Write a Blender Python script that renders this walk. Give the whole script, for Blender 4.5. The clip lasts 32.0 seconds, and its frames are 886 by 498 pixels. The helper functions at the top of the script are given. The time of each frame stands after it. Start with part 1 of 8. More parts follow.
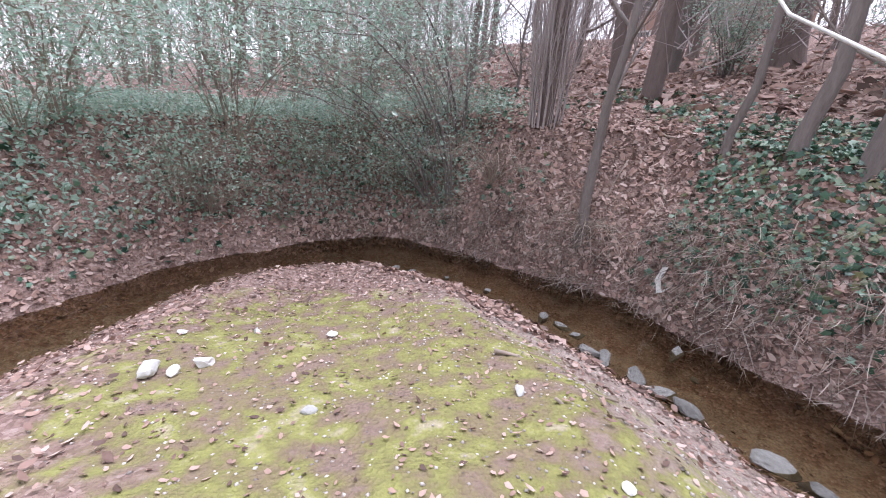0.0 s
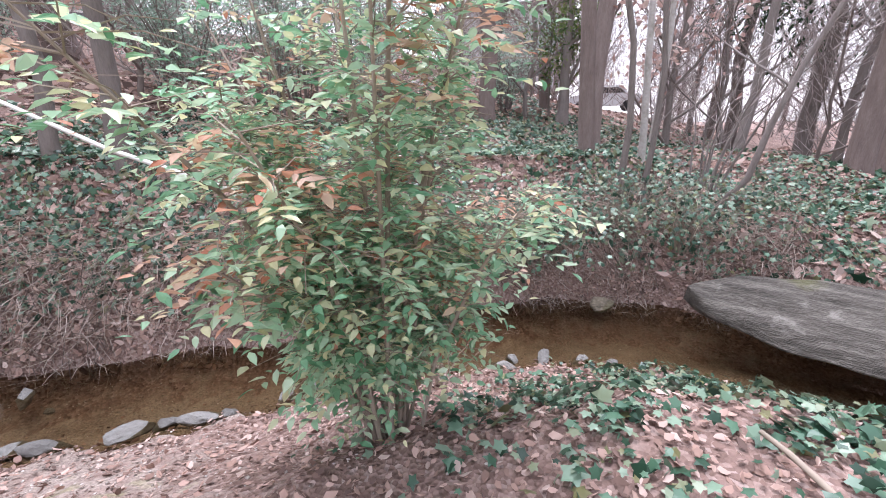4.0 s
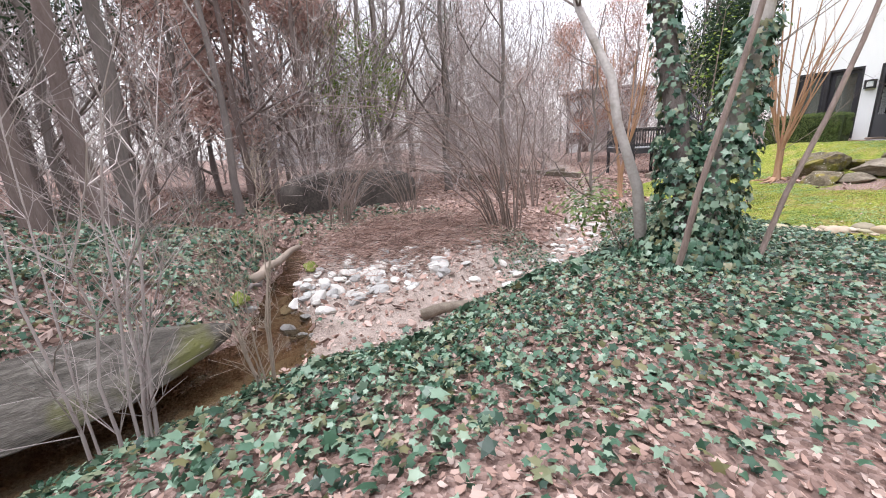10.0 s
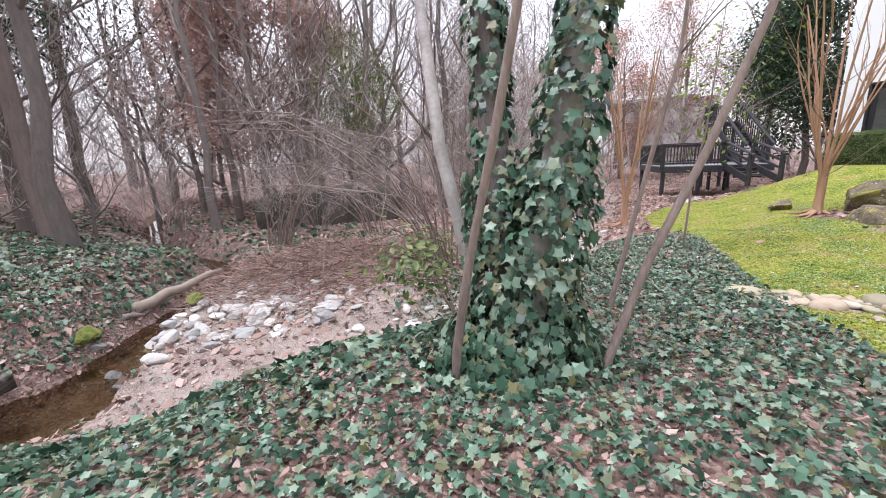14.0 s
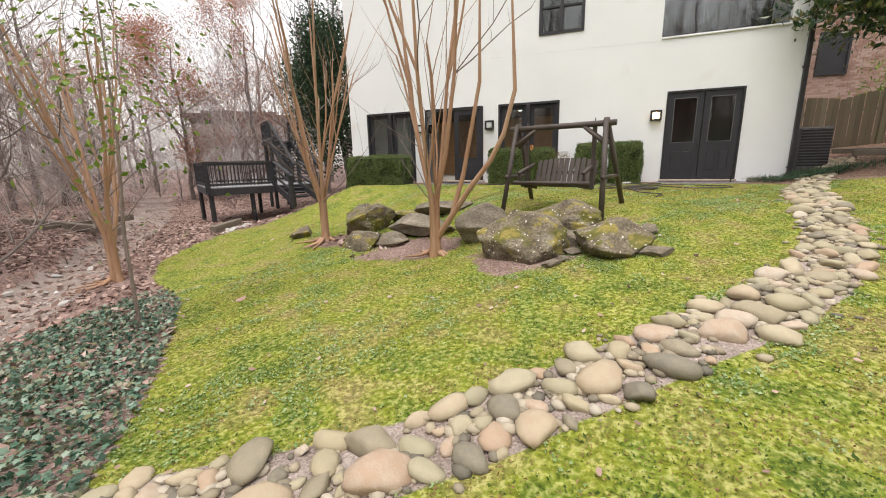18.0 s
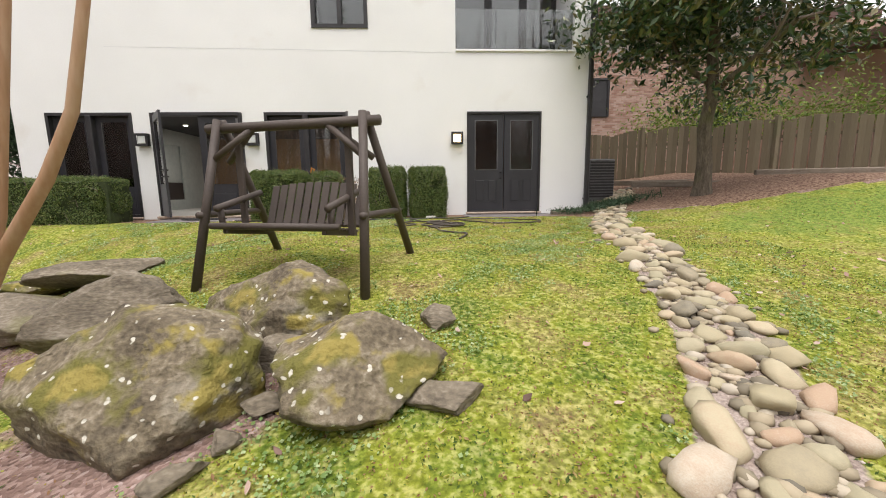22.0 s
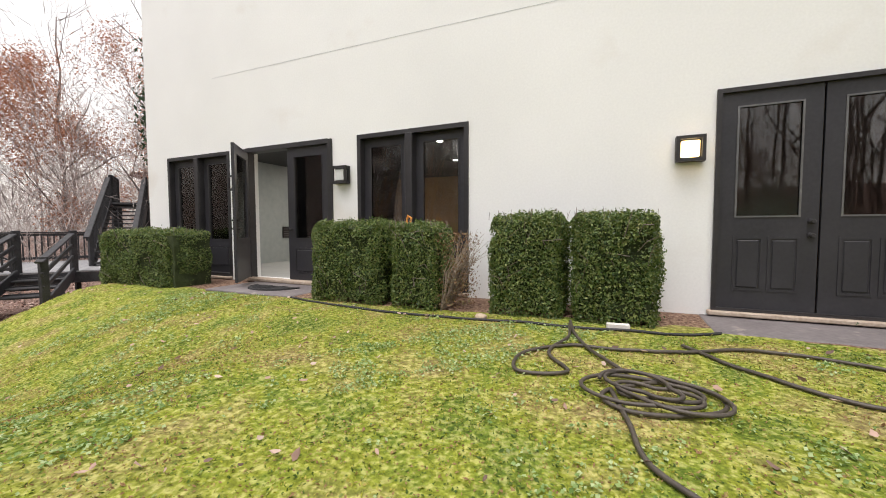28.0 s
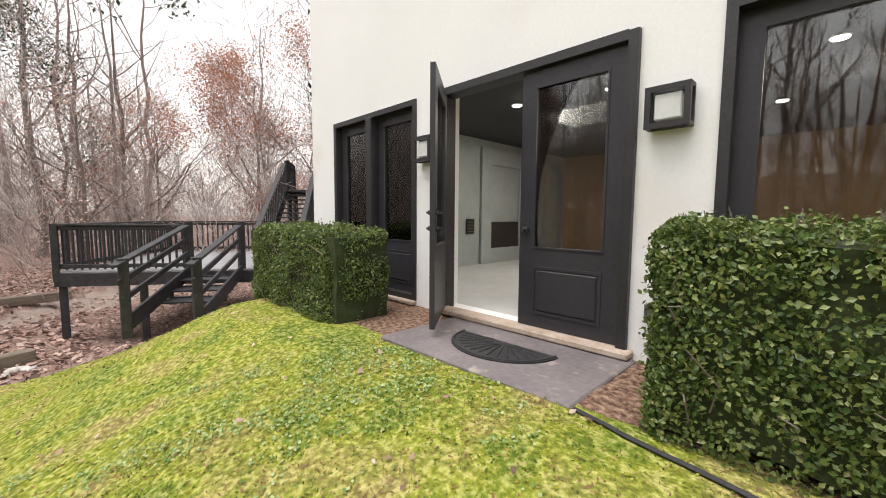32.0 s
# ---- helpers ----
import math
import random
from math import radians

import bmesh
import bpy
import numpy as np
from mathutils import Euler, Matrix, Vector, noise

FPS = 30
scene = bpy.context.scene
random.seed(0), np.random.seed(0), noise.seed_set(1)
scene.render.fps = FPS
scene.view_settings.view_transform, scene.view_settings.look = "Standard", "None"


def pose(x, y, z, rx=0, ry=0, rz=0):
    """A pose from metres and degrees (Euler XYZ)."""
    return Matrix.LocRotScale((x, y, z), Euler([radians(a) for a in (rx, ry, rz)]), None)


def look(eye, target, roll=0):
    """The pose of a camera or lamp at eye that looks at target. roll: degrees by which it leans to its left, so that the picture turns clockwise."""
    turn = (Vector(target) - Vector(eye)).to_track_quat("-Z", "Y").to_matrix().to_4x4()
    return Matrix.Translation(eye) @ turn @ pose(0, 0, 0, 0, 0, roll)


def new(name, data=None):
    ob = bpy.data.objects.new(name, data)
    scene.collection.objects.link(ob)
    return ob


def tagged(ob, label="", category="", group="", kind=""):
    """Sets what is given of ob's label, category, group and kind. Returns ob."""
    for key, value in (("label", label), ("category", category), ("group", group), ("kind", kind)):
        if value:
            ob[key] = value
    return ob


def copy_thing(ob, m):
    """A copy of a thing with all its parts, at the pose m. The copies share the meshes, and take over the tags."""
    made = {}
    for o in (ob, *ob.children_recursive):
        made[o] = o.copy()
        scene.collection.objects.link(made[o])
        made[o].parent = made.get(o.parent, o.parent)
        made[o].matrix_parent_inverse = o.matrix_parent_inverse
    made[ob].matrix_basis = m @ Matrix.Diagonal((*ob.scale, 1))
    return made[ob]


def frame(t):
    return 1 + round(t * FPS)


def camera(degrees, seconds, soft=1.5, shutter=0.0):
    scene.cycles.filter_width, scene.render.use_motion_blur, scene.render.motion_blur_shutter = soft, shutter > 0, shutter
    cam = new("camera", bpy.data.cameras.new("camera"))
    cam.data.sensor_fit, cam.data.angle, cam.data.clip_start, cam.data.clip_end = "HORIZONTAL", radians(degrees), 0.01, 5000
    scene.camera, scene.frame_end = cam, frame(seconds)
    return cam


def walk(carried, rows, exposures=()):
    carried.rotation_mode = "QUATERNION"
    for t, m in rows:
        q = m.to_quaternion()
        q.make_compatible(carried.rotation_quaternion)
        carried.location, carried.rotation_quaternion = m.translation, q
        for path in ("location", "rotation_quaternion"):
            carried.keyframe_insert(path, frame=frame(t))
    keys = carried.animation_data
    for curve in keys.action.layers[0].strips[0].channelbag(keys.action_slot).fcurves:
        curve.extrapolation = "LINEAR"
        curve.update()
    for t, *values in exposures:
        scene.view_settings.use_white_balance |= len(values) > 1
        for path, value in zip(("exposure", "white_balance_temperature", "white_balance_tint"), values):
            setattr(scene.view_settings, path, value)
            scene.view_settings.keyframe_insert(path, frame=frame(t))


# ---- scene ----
# lens and walk
cam = camera(97.2, 32.0, soft=1.0)
PATH = [
    (0, (-0.225, 0.359, 1.572), (-1.38, 1.856, 0.921), 4.3),
    (1, (0.051, 0.486, 1.558), (-0.736, 2.212, 0.921), 3.8),
    (2, (0.374, 0.493, 1.588), (0.234, 2.391, 0.973), 2.4),
    (3, (0.638, 0.321, 1.644), (1.179, 2.151, 1.045), 1.1),
    (4, (0.941, 0.007, 1.756), (2.051, 1.553, 1.144), -0.5),
    (4.5, (1.095, -0.197, 1.815), (2.438, 1.148, 1.191), -1.5),
    (6.5, (1.431, -0.213, 1.894), (3.287, 0.153, 1.246), -2.2),
    (7, (1.427, -0.311, 1.91), (3.308, -0.133, 1.253), -2.5),
    (8, (1.406, -0.816, 1.886), (3.277, -1.044, 1.218), -2.8),
    (9, (1.469, -1.372, 1.922), (3.259, -2.021, 1.311), -2.7),
    (10, (1.571, -2.022, 1.927), (3.323, -2.844, 1.422), -3.1),
    (11, (1.703, -2.676, 1.92), (3.511, -3.41, 1.482), -2.9),
    (12, (1.8, -3.282, 1.94), (3.681, -3.818, 1.523), -2.5),
    (13, (1.764, -3.981, 1.967), (3.676, -4.389, 1.545), -2.3),
    (14, (1.752, -4.933, 2.005), (3.617, -5.505, 1.562), -2.2),
    (15, (1.727, -6.089, 2.037), (3.414, -7.038, 1.533), -2.7),
    (15.5, (1.74, -6.657, 2.037), (3.3, -7.797, 1.52), -2.9),
    (17.5, (2.13, -8.559, 2.111), (3.011, -10.288, 1.627), -1.5),
    (18, (2.245, -8.991, 2.123), (2.958, -10.808, 1.688), -1.4),
    (19, (2.376, -9.848, 2.109), (2.865, -11.754, 1.754), -1.3),
    (20, (2.301, -10.68, 2.031), (2.606, -12.63, 1.708), -1.2),
    (21, (1.989, -11.54, 2.019), (2.054, -13.513, 1.696), -0.9),
    (22, (1.593, -12.498, 2.042), (1.496, -14.472, 1.739), -0.7),
    (23, (1.21, -13.253, 2.155), (1.04, -15.227, 1.883), -0.8),
    (24, (0.899, -14.148, 2.207), (0.639, -16.119, 1.985), -0.6),
    (24.5, (0.684, -14.568, 2.277), (0.379, -16.535, 2.082), -0.6),
    (26.5, (0.562, -16.193, 2.3), (0.486, -18.19, 2.214), -0.5),
    (27, (0.763, -16.598, 2.324), (0.965, -18.586, 2.231), -0.5),
    (28, (1.403, -17.344, 2.411), (2.234, -19.16, 2.304), -0.2),
    (29, (2.224, -18.034, 2.484), (3.467, -19.593, 2.326), -0.3),
    (30, (3.068, -18.651, 2.505), (4.488, -20.049, 2.333), -0.2),
    (31, (4.038, -19.11, 2.442), (5.488, -20.479, 2.277), 0.2),
    (32, (4.903, -19.56, 2.526), (6.318, -20.965, 2.359), 0.4),
]
EXPOSURES = [(0.0, 1.3, 5750, 20), (2.0, 1.5, 5800, 21), (4.5, 1.56, 5850, 19), (9.0, 1.22, 6100, 15), (13.0, 1.12, 6000, 18), (15.5, 0.98, 5950, 16), (18.0, 0.76, 6650, 13), (23.0, 0.82, 6700, 14), (27.0, 0.88, 6700, 14), (29.0, 0.74, 6700, 13), (32.0, 0.94, 6750, 13)]
walk(cam, [(t, look(eye, target, roll)) for t, eye, target, roll in PATH], EXPOSURES)

# overcast sky and a broad weak sun
world = bpy.data.worlds.new("overcast")
scene.world = world
world.use_nodes = True
wn = world.node_tree.nodes
wl = world.node_tree.links
sky = wn.new("ShaderNodeTexSky")
sky.sky_type = "NISHITA"
sky.sun_disc = False
sky.sun_elevation = radians(73)
sky.sun_rotation = radians(6)
sky.dust_density = 1.0
sky.air_density = 2.0
pale = wn.new("ShaderNodeHueSaturation")
pale.inputs["Saturation"].default_value = 0.12
wl.new(sky.outputs[0], pale.inputs["Color"])
wl.new(pale.outputs[0], wn["Background"].inputs["Color"])
wn["Background"].inputs["Strength"].default_value = 0.15
sun = new("sun", bpy.data.lights.new("sun", "SUN"))
sun.data.energy = 1.65
sun.data.angle = radians(40)
sun.data.color = (1.0, 0.97, 0.93)
sun.matrix_world = look((0, 0, 30), (-1, -9, 0))


# ---------- materials ----------
def mat(name, cols, scale=4.0, rough=0.85, bump=0.25, fine=6.0, metal=0.0, island=0.0, objrand=0.0, stretch=(1, 1, 1), spec=0.4, thin=0.0, dirt=None, bumpscale=None, span=None):
    """Noise-driven surface: cols from dark to light over a coarse noise, broken up by a finer one."""
    m = bpy.data.materials.new(name)
    m.use_nodes = True
    n, l = m.node_tree.nodes, m.node_tree.links
    b = n["Principled BSDF"]
    b.inputs["Roughness"].default_value = rough
    b.inputs["Metallic"].default_value = metal
    b.inputs["Specular IOR Level"].default_value = spec
    tc = n.new("ShaderNodeTexCoord")
    mp = n.new("ShaderNodeMapping")
    mp.inputs["Scale"].default_value = stretch
    l.new(tc.outputs["Object"], mp.inputs["Vector"])
    big = n.new("ShaderNodeTexNoise")
    big.inputs["Scale"].default_value = scale
    big.inputs["Detail"].default_value = 5
    l.new(mp.outputs[0], big.inputs["Vector"])
    small = n.new("ShaderNodeTexNoise")
    small.inputs["Scale"].default_value = scale * fine
    small.inputs["Detail"].default_value = 4
    l.new(mp.outputs[0], small.inputs["Vector"])
    fac = n.new("ShaderNodeMath")
    fac.operation = "MULTIPLY_ADD"
    fac.inputs[1].default_value = 0.45
    l.new(small.outputs["Fac"], fac.inputs[0])
    half = n.new("ShaderNodeMath")
    half.operation = "MULTIPLY"
    half.inputs[1].default_value = 0.55
    l.new(big.outputs["Fac"], half.inputs[0])
    l.new(half.outputs[0], fac.inputs[2])
    last = fac.outputs[0]
    if island or objrand:
        src = n.new("ShaderNodeNewGeometry").outputs["Random Per Island"] if island else n.new("ShaderNodeObjectInfo").outputs["Random"]
        mixv = n.new("ShaderNodeMix")
        mixv.inputs[0].default_value = island or objrand
        l.new(last, mixv.inputs[2])
        l.new(src, mixv.inputs[3])
        last = mixv.outputs[0]
    ramp = n.new("ShaderNodeValToRGB")
    e = ramp.color_ramp.elements
    lo, hi = span or ((0.34, 0.66) if not (island or objrand) else (0.12, 0.88))
    for k, c in enumerate(cols):
        pos = lo + (hi - lo) * k / max(1, len(cols) - 1)
        el = e[k] if k < 2 else e.new(pos)
        el.position, el.color = pos, (*c, 1)
    if len(cols) > 2:
        for k, c in enumerate(cols):
            e[k].position, e[k].color = lo + (hi - lo) * k / (len(cols) - 1), (*c, 1)
    l.new(last, ramp.inputs[0])
    out = ramp.outputs[0]
    for dcol, dscale, dlo, dhi in ([dirt] if isinstance(dirt, tuple) else dirt or []):
        dn = n.new("ShaderNodeTexNoise")
        dn.inputs["Scale"].default_value = dscale
        dn.inputs["Detail"].default_value = 6
        l.new(tc.outputs["Object"], dn.inputs["Vector"])
        mr = n.new("ShaderNodeMapRange")
        mr.inputs[1].default_value, mr.inputs[2].default_value = dlo, dhi
        l.new(dn.outputs["Fac"], mr.inputs[0])
        mx = n.new("ShaderNodeMix")
        mx.data_type = "RGBA"
        mx.inputs[7].default_value = (*dcol, 1)
        l.new(mr.outputs[0], mx.inputs[0])
        l.new(out, mx.inputs[6])
        out = mx.outputs[2]
    l.new(out, b.inputs["Base Color"])
    if bump:
        bp = n.new("ShaderNodeBump")
        bp.inputs["Strength"].default_value = bump
        bp.inputs["Distance"].default_value = bumpscale or 0.02
        l.new(fac.outputs[0], bp.inputs["Height"])
        l.new(bp.outputs[0], b.inputs["Normal"])
    if thin:
        tr = n.new("ShaderNodeBsdfTranslucent")
        l.new(out, tr.inputs["Color"])
        ms = n.new("ShaderNodeMixShader")
        ms.inputs[0].default_value = thin
        l.new(b.outputs[0], ms.inputs[1])
        l.new(tr.outputs[0], ms.inputs[2])
        l.new(ms.outputs[0], n["Material Output"].inputs[0])
    return m


STUCCO = mat("white_stucco", [(0.76, 0.765, 0.76), (0.83, 0.835, 0.83)], 0.6, 0.9, 0.12, 60, bumpscale=0.004, dirt=((0.62, 0.55, 0.48), 0.5, 0.62, 0.9))
BLACK = mat("black_paint", [(0.022, 0.021, 0.023), (0.038, 0.036, 0.038)], 3, 0.42, 0.06, 12)
CHAR = mat("charcoal_door_paint", [(0.028, 0.028, 0.033), (0.042, 0.041, 0.047)], 2, 0.38, 0.05, 14)
DECKP = mat("dark_deck_paint", [(0.018, 0.018, 0.021), (0.05, 0.049, 0.053)], 6, 0.62, 0.2, 8, stretch=(1, 1, 1))
DECKTOP = mat("worn_grey_decking", [(0.2, 0.2, 0.21), (0.34, 0.34, 0.35)], 5, 0.7, 0.2)
SWINGW = mat("brown_swing_wood", [(0.045, 0.034, 0.029), (0.105, 0.083, 0.07)], 7, 0.6, 0.3, 7, objrand=0.25)
GALV = mat("grey_metal", [(0.12, 0.12, 0.125), (0.2, 0.2, 0.2)], 8, 0.45, 0.05, metal=0.6)
CONC = mat("grey_painted_slab", [(0.12, 0.105, 0.11), (0.2, 0.18, 0.18)], 2.2, 0.75, 0.15, 9, dirt=((0.32, 0.28, 0.25), 5, 0.62, 0.75))
SILLW = mat("worn_wood_sill", [(0.32, 0.24, 0.18), (0.5, 0.42, 0.35)], 6, 0.8, 0.2)
RUBBER = mat("black_rubber", [(0.015, 0.015, 0.016), (0.035, 0.035, 0.037)], 30, 0.7, 0.3)
FENCEW = mat("weathered_fence_wood", [(0.075, 0.06, 0.04), (0.155, 0.128, 0.083), (0.24, 0.205, 0.145)], 2.5, 0.9, 0.35, 8, objrand=0.35, stretch=(4, 4, 0.5), dirt=((0.13, 0.14, 0.07), 1.2, 0.5, 0.75))
BRICK = mat("pink_brick", [(0.28, 0.16, 0.12), (0.42, 0.27, 0.21), (0.5, 0.36, 0.3)], 3, 0.9, 0.2, 6, objrand=0.6)
MORTAR = mat("mortar", [(0.34, 0.29, 0.26), (0.46, 0.41, 0.37)], 4, 0.95, 0.2)
BROWNP = mat("brown_trim_paint", [(0.07, 0.035, 0.03), (0.11, 0.06, 0.05)], 2, 0.6, 0.05)
BARK = mat("grey_brown_bark", [(0.085, 0.07, 0.063), (0.2, 0.168, 0.152), (0.32, 0.28, 0.26)], 5, 0.95, 0.7, 5, stretch=(3, 3, 0.6), objrand=0.25, bumpscale=0.03)
BARKR = mat("reddish_pine_bark", [(0.085, 0.062, 0.054), (0.2, 0.152, 0.136), (0.33, 0.265, 0.24)], 5, 0.95, 0.8, 5, stretch=(3, 3, 0.6), objrand=0.25, bumpscale=0.03)
BARKW = mat("pale_smooth_bark", [(0.34, 0.3, 0.27), (0.52, 0.48, 0.45)], 5, 0.85, 0.3, 6, dirt=((0.16, 0.15, 0.1), 3, 0.55, 0.75))
MYRT = mat("smooth_tan_bark", [(0.25, 0.125, 0.068), (0.38, 0.22, 0.13), (0.5, 0.36, 0.25)], 2.5, 0.6, 0.25, 5, stretch=(3, 3, 0.35), objrand=0.15)
SAPL = mat("sapling_bark", [(0.17, 0.125, 0.105), (0.33, 0.255, 0.22)], 6, 0.85, 0.4, 5, stretch=(2, 2, 0.5))
TWIG = mat("grey_twigs", [(0.13, 0.1, 0.088), (0.28, 0.23, 0.205)], 3, 0.95, 0.0, objrand=0.4)
TWIGP = mat("pale_twigs", [(0.22, 0.17, 0.13), (0.4, 0.33, 0.27)], 3, 0.9, 0.0, island=0.4)
IVY = mat("ivy_leaf", [(0.015, 0.04, 0.023), (0.04, 0.095, 0.055), (0.095, 0.185, 0.115), (0.25, 0.34, 0.245), (0.17, 0.16, 0.07)], 3, 0.33, 0.05, 6, island=0.8, spec=0.5, thin=0.15)
LITTER = mat("dead_leaf", [(0.12, 0.076, 0.062), (0.25, 0.16, 0.13), (0.4, 0.26, 0.21), (0.48, 0.33, 0.275), (0.56, 0.43, 0.375)], 5, 0.8, 0.1, 6, island=0.85, thin=0.15)
HEDGE = mat("hedge_leaf", [(0.022, 0.05, 0.012), (0.055, 0.105, 0.023), (0.11, 0.16, 0.036), (0.175, 0.22, 0.06), (0.22, 0.21, 0.07)], 2, 0.42, 0.05, 6, island=0.6, spec=0.45, thin=0.2)
HEDGEB = mat("dry_hedge_leaf", [(0.15, 0.08, 0.045), (0.27, 0.16, 0.09), (0.12, 0.13, 0.05)], 2, 0.8, 0.05, 6, island=0.7, thin=0.2)
# near-black green: the shade deep between hedge leaves, put into the colour
HEDGEC = mat("hedge_inner_shade", [(0.02, 0.03, 0.011), (0.05, 0.065, 0.025)], 8, 0.95, 0.4)
NAND = mat("shrub_leaf", [(0.13, 0.3, 0.16), (0.24, 0.45, 0.26), (0.4, 0.58, 0.38), (0.55, 0.67, 0.48), (0.7, 0.67, 0.4)], 3, 0.3, 0.05, 6, island=0.85, thin=0.4, spec=0.7)
NANDR = mat("red_shrub_leaf", [(0.5, 0.2, 0.12), (0.6, 0.36, 0.25), (0.64, 0.46, 0.36), (0.62, 0.5, 0.32)], 3, 0.5, 0.05, 6, island=0.9, thin=0.4)
PRIVET = mat("privet_leaf", [(0.2, 0.3, 0.22), (0.36, 0.48, 0.38), (0.52, 0.62, 0.53)], 3, 0.35, 0.0, island=0.8, thin=0.45, spec=0.6)
MAGL = mat("magnolia_leaf", [(0.015, 0.045, 0.014), (0.035, 0.085, 0.025), (0.09, 0.14, 0.045), (0.2, 0.17, 0.06)], 3, 0.3, 0.0, island=0.8, spec=0.6, thin=0.1)
BAMBOO = mat("light_green_leaf", [(0.07, 0.13, 0.015), (0.15, 0.23, 0.03), (0.27, 0.34, 0.06)], 2, 0.55, 0.0, island=0.8, thin=0.3)
EVERG = mat("dark_evergreen", [(0.015, 0.035, 0.014), (0.03, 0.065, 0.028), (0.06, 0.1, 0.045)], 2, 0.7, 0.0, island=0.8, thin=0.15)
BEECH = mat("copper_beech_leaf", [(0.3, 0.12, 0.06), (0.42, 0.19, 0.11), (0.52, 0.29, 0.2)], 2, 0.7, 0.0, island=0.8, thin=0.3)
BEECHP = mat("pale_beech_leaf", [(0.42, 0.26, 0.22), (0.55, 0.38, 0.33), (0.62, 0.48, 0.42)], 2, 0.7, 0.0, island=0.8, thin=0.3)
GRASS = mat("moss_blade", [(0.06, 0.105, 0.015), (0.15, 0.22, 0.025), (0.35, 0.35, 0.028), (0.2, 0.28, 0.08), (0.46, 0.41, 0.07), (0.36, 0.27, 0.11), (0.28, 0.16, 0.08)], 2.0, 0.75, 0.0, 5, island=0.28, thin=0.35, span=(0.4, 0.59))
CLOVER = mat("clover_leaf", [(0.12, 0.22, 0.05), (0.26, 0.37, 0.13), (0.46, 0.54, 0.3)], 2.0, 0.6, 0.0, 5, island=0.8, thin=0.35)
ROCKG = mat("grey_slate", [(0.085, 0.07, 0.05), (0.18, 0.15, 0.108), (0.32, 0.28, 0.22)], 2.5, 0.85, 0.9, 9, stretch=(1, 1, 3), bumpscale=0.03, dirt=((0.14, 0.14, 0.04), 1.4, 0.55, 0.72))
COBBLE = mat("river_stone", [(0.17, 0.155, 0.12), (0.29, 0.25, 0.17), (0.39, 0.33, 0.21), (0.33, 0.3, 0.2), (0.43, 0.37, 0.25), (0.4, 0.28, 0.19), (0.5, 0.45, 0.36)], 3, 0.75, 0.25, 7, objrand=0.75)
COBBLEI = mat("path_pebble", [(0.14, 0.125, 0.095), (0.26, 0.22, 0.15), (0.38, 0.32, 0.22), (0.44, 0.39, 0.31)], 4, 0.8, 0.2, 7, island=0.8)
GRAVEL = mat("creek_stone", [(0.26, 0.25, 0.24), (0.44, 0.43, 0.41), (0.58, 0.55, 0.51), (0.7, 0.68, 0.65)], 4, 0.85, 0.3, 7, objrand=0.6)
PEBB = mat("pebble", [(0.2, 0.17, 0.15), (0.38, 0.33, 0.29), (0.52, 0.46, 0.42), (0.62, 0.58, 0.54)], 4, 0.85, 0.2, 7, island=0.8)
ROCKB = mat("grey_edge_stone", [(0.1, 0.095, 0.088), (0.22, 0.21, 0.195), (0.4, 0.385, 0.36)], 6, 0.85, 0.9, 8, objrand=0.3, bumpscale=0.02)
HOSE = mat("dark_hose", [(0.045, 0.037, 0.032), (0.09, 0.075, 0.06)], 12, 0.5, 0.1)
PVC = mat("white_pvc", [(0.6, 0.57, 0.53), (0.75, 0.72, 0.68)], 6, 0.5, 0.05)
ROOMW = mat("pale_wall_paint", [(0.3, 0.34, 0.34), (0.37, 0.41, 0.41)], 1.2, 0.6, 0.02)
ROOMF = mat("pale_floor", [(0.6, 0.62, 0.62), (0.7, 0.71, 0.71)], 1.0, 0.25, 0.02)
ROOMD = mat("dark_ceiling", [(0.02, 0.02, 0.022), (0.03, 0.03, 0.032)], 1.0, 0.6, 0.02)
TANW = mat("tan_wood_panel", [(0.33, 0.19, 0.1), (0.42, 0.26, 0.14)], 2.0, 0.5, 0.05)
ORANGE = mat("orange_plastic", [(0.6, 0.22, 0.03), (0.7, 0.3, 0.05)], 6, 0.4, 0.02)
GREYW = mat("grey_siding", [(0.5, 0.52, 0.55), (0.6, 0.62, 0.65)], 2.0, 0.8, 0.05)
DARKH = mat("dark_brown_siding", [(0.06, 0.04, 0.035), (0.11, 0.08, 0.07)], 2.0, 0.8, 0.1)
SLABM = mat("dark_layered_slab", [(0.04, 0.035, 0.029), (0.1, 0.088, 0.074), (0.2, 0.18, 0.155)], 2.0, 0.85, 1.0, 9, stretch=(0.7, 6, 8), bumpscale=0.05, dirt=[((0.12, 0.12, 0.035), 1.2, 0.58, 0.72), ((0.23, 0.21, 0.185), 5.0, 0.6, 0.7)])
TWIGF = mat("woodland_twig", [(0.2, 0.16, 0.147), (0.4, 0.34, 0.32), (0.57, 0.51, 0.49)], 0.4, 0.95, 0.0, island=0.6)
MOUND = mat("dark_earth_bank", [(0.035, 0.03, 0.027), (0.075, 0.064, 0.056), (0.13, 0.11, 0.095)], 2.5, 0.95, 0.6, 7, bumpscale=0.04)
CARW = mat("white_car_paint", [(0.7, 0.72, 0.74), (0.78, 0.79, 0.8)], 2, 0.3, 0.0)
BARKT = mat("bare_root", [(0.07, 0.05, 0.04), (0.2, 0.155, 0.13), (0.42, 0.35, 0.3)], 3, 0.95, 0.0, island=0.9)
MOSSC = mat("moss_cushion", [(0.06, 0.08, 0.018), (0.13, 0.16, 0.03), (0.22, 0.23, 0.06), (0.27, 0.25, 0.19)], 9, 0.95, 0.9, 9, bumpscale=0.02)
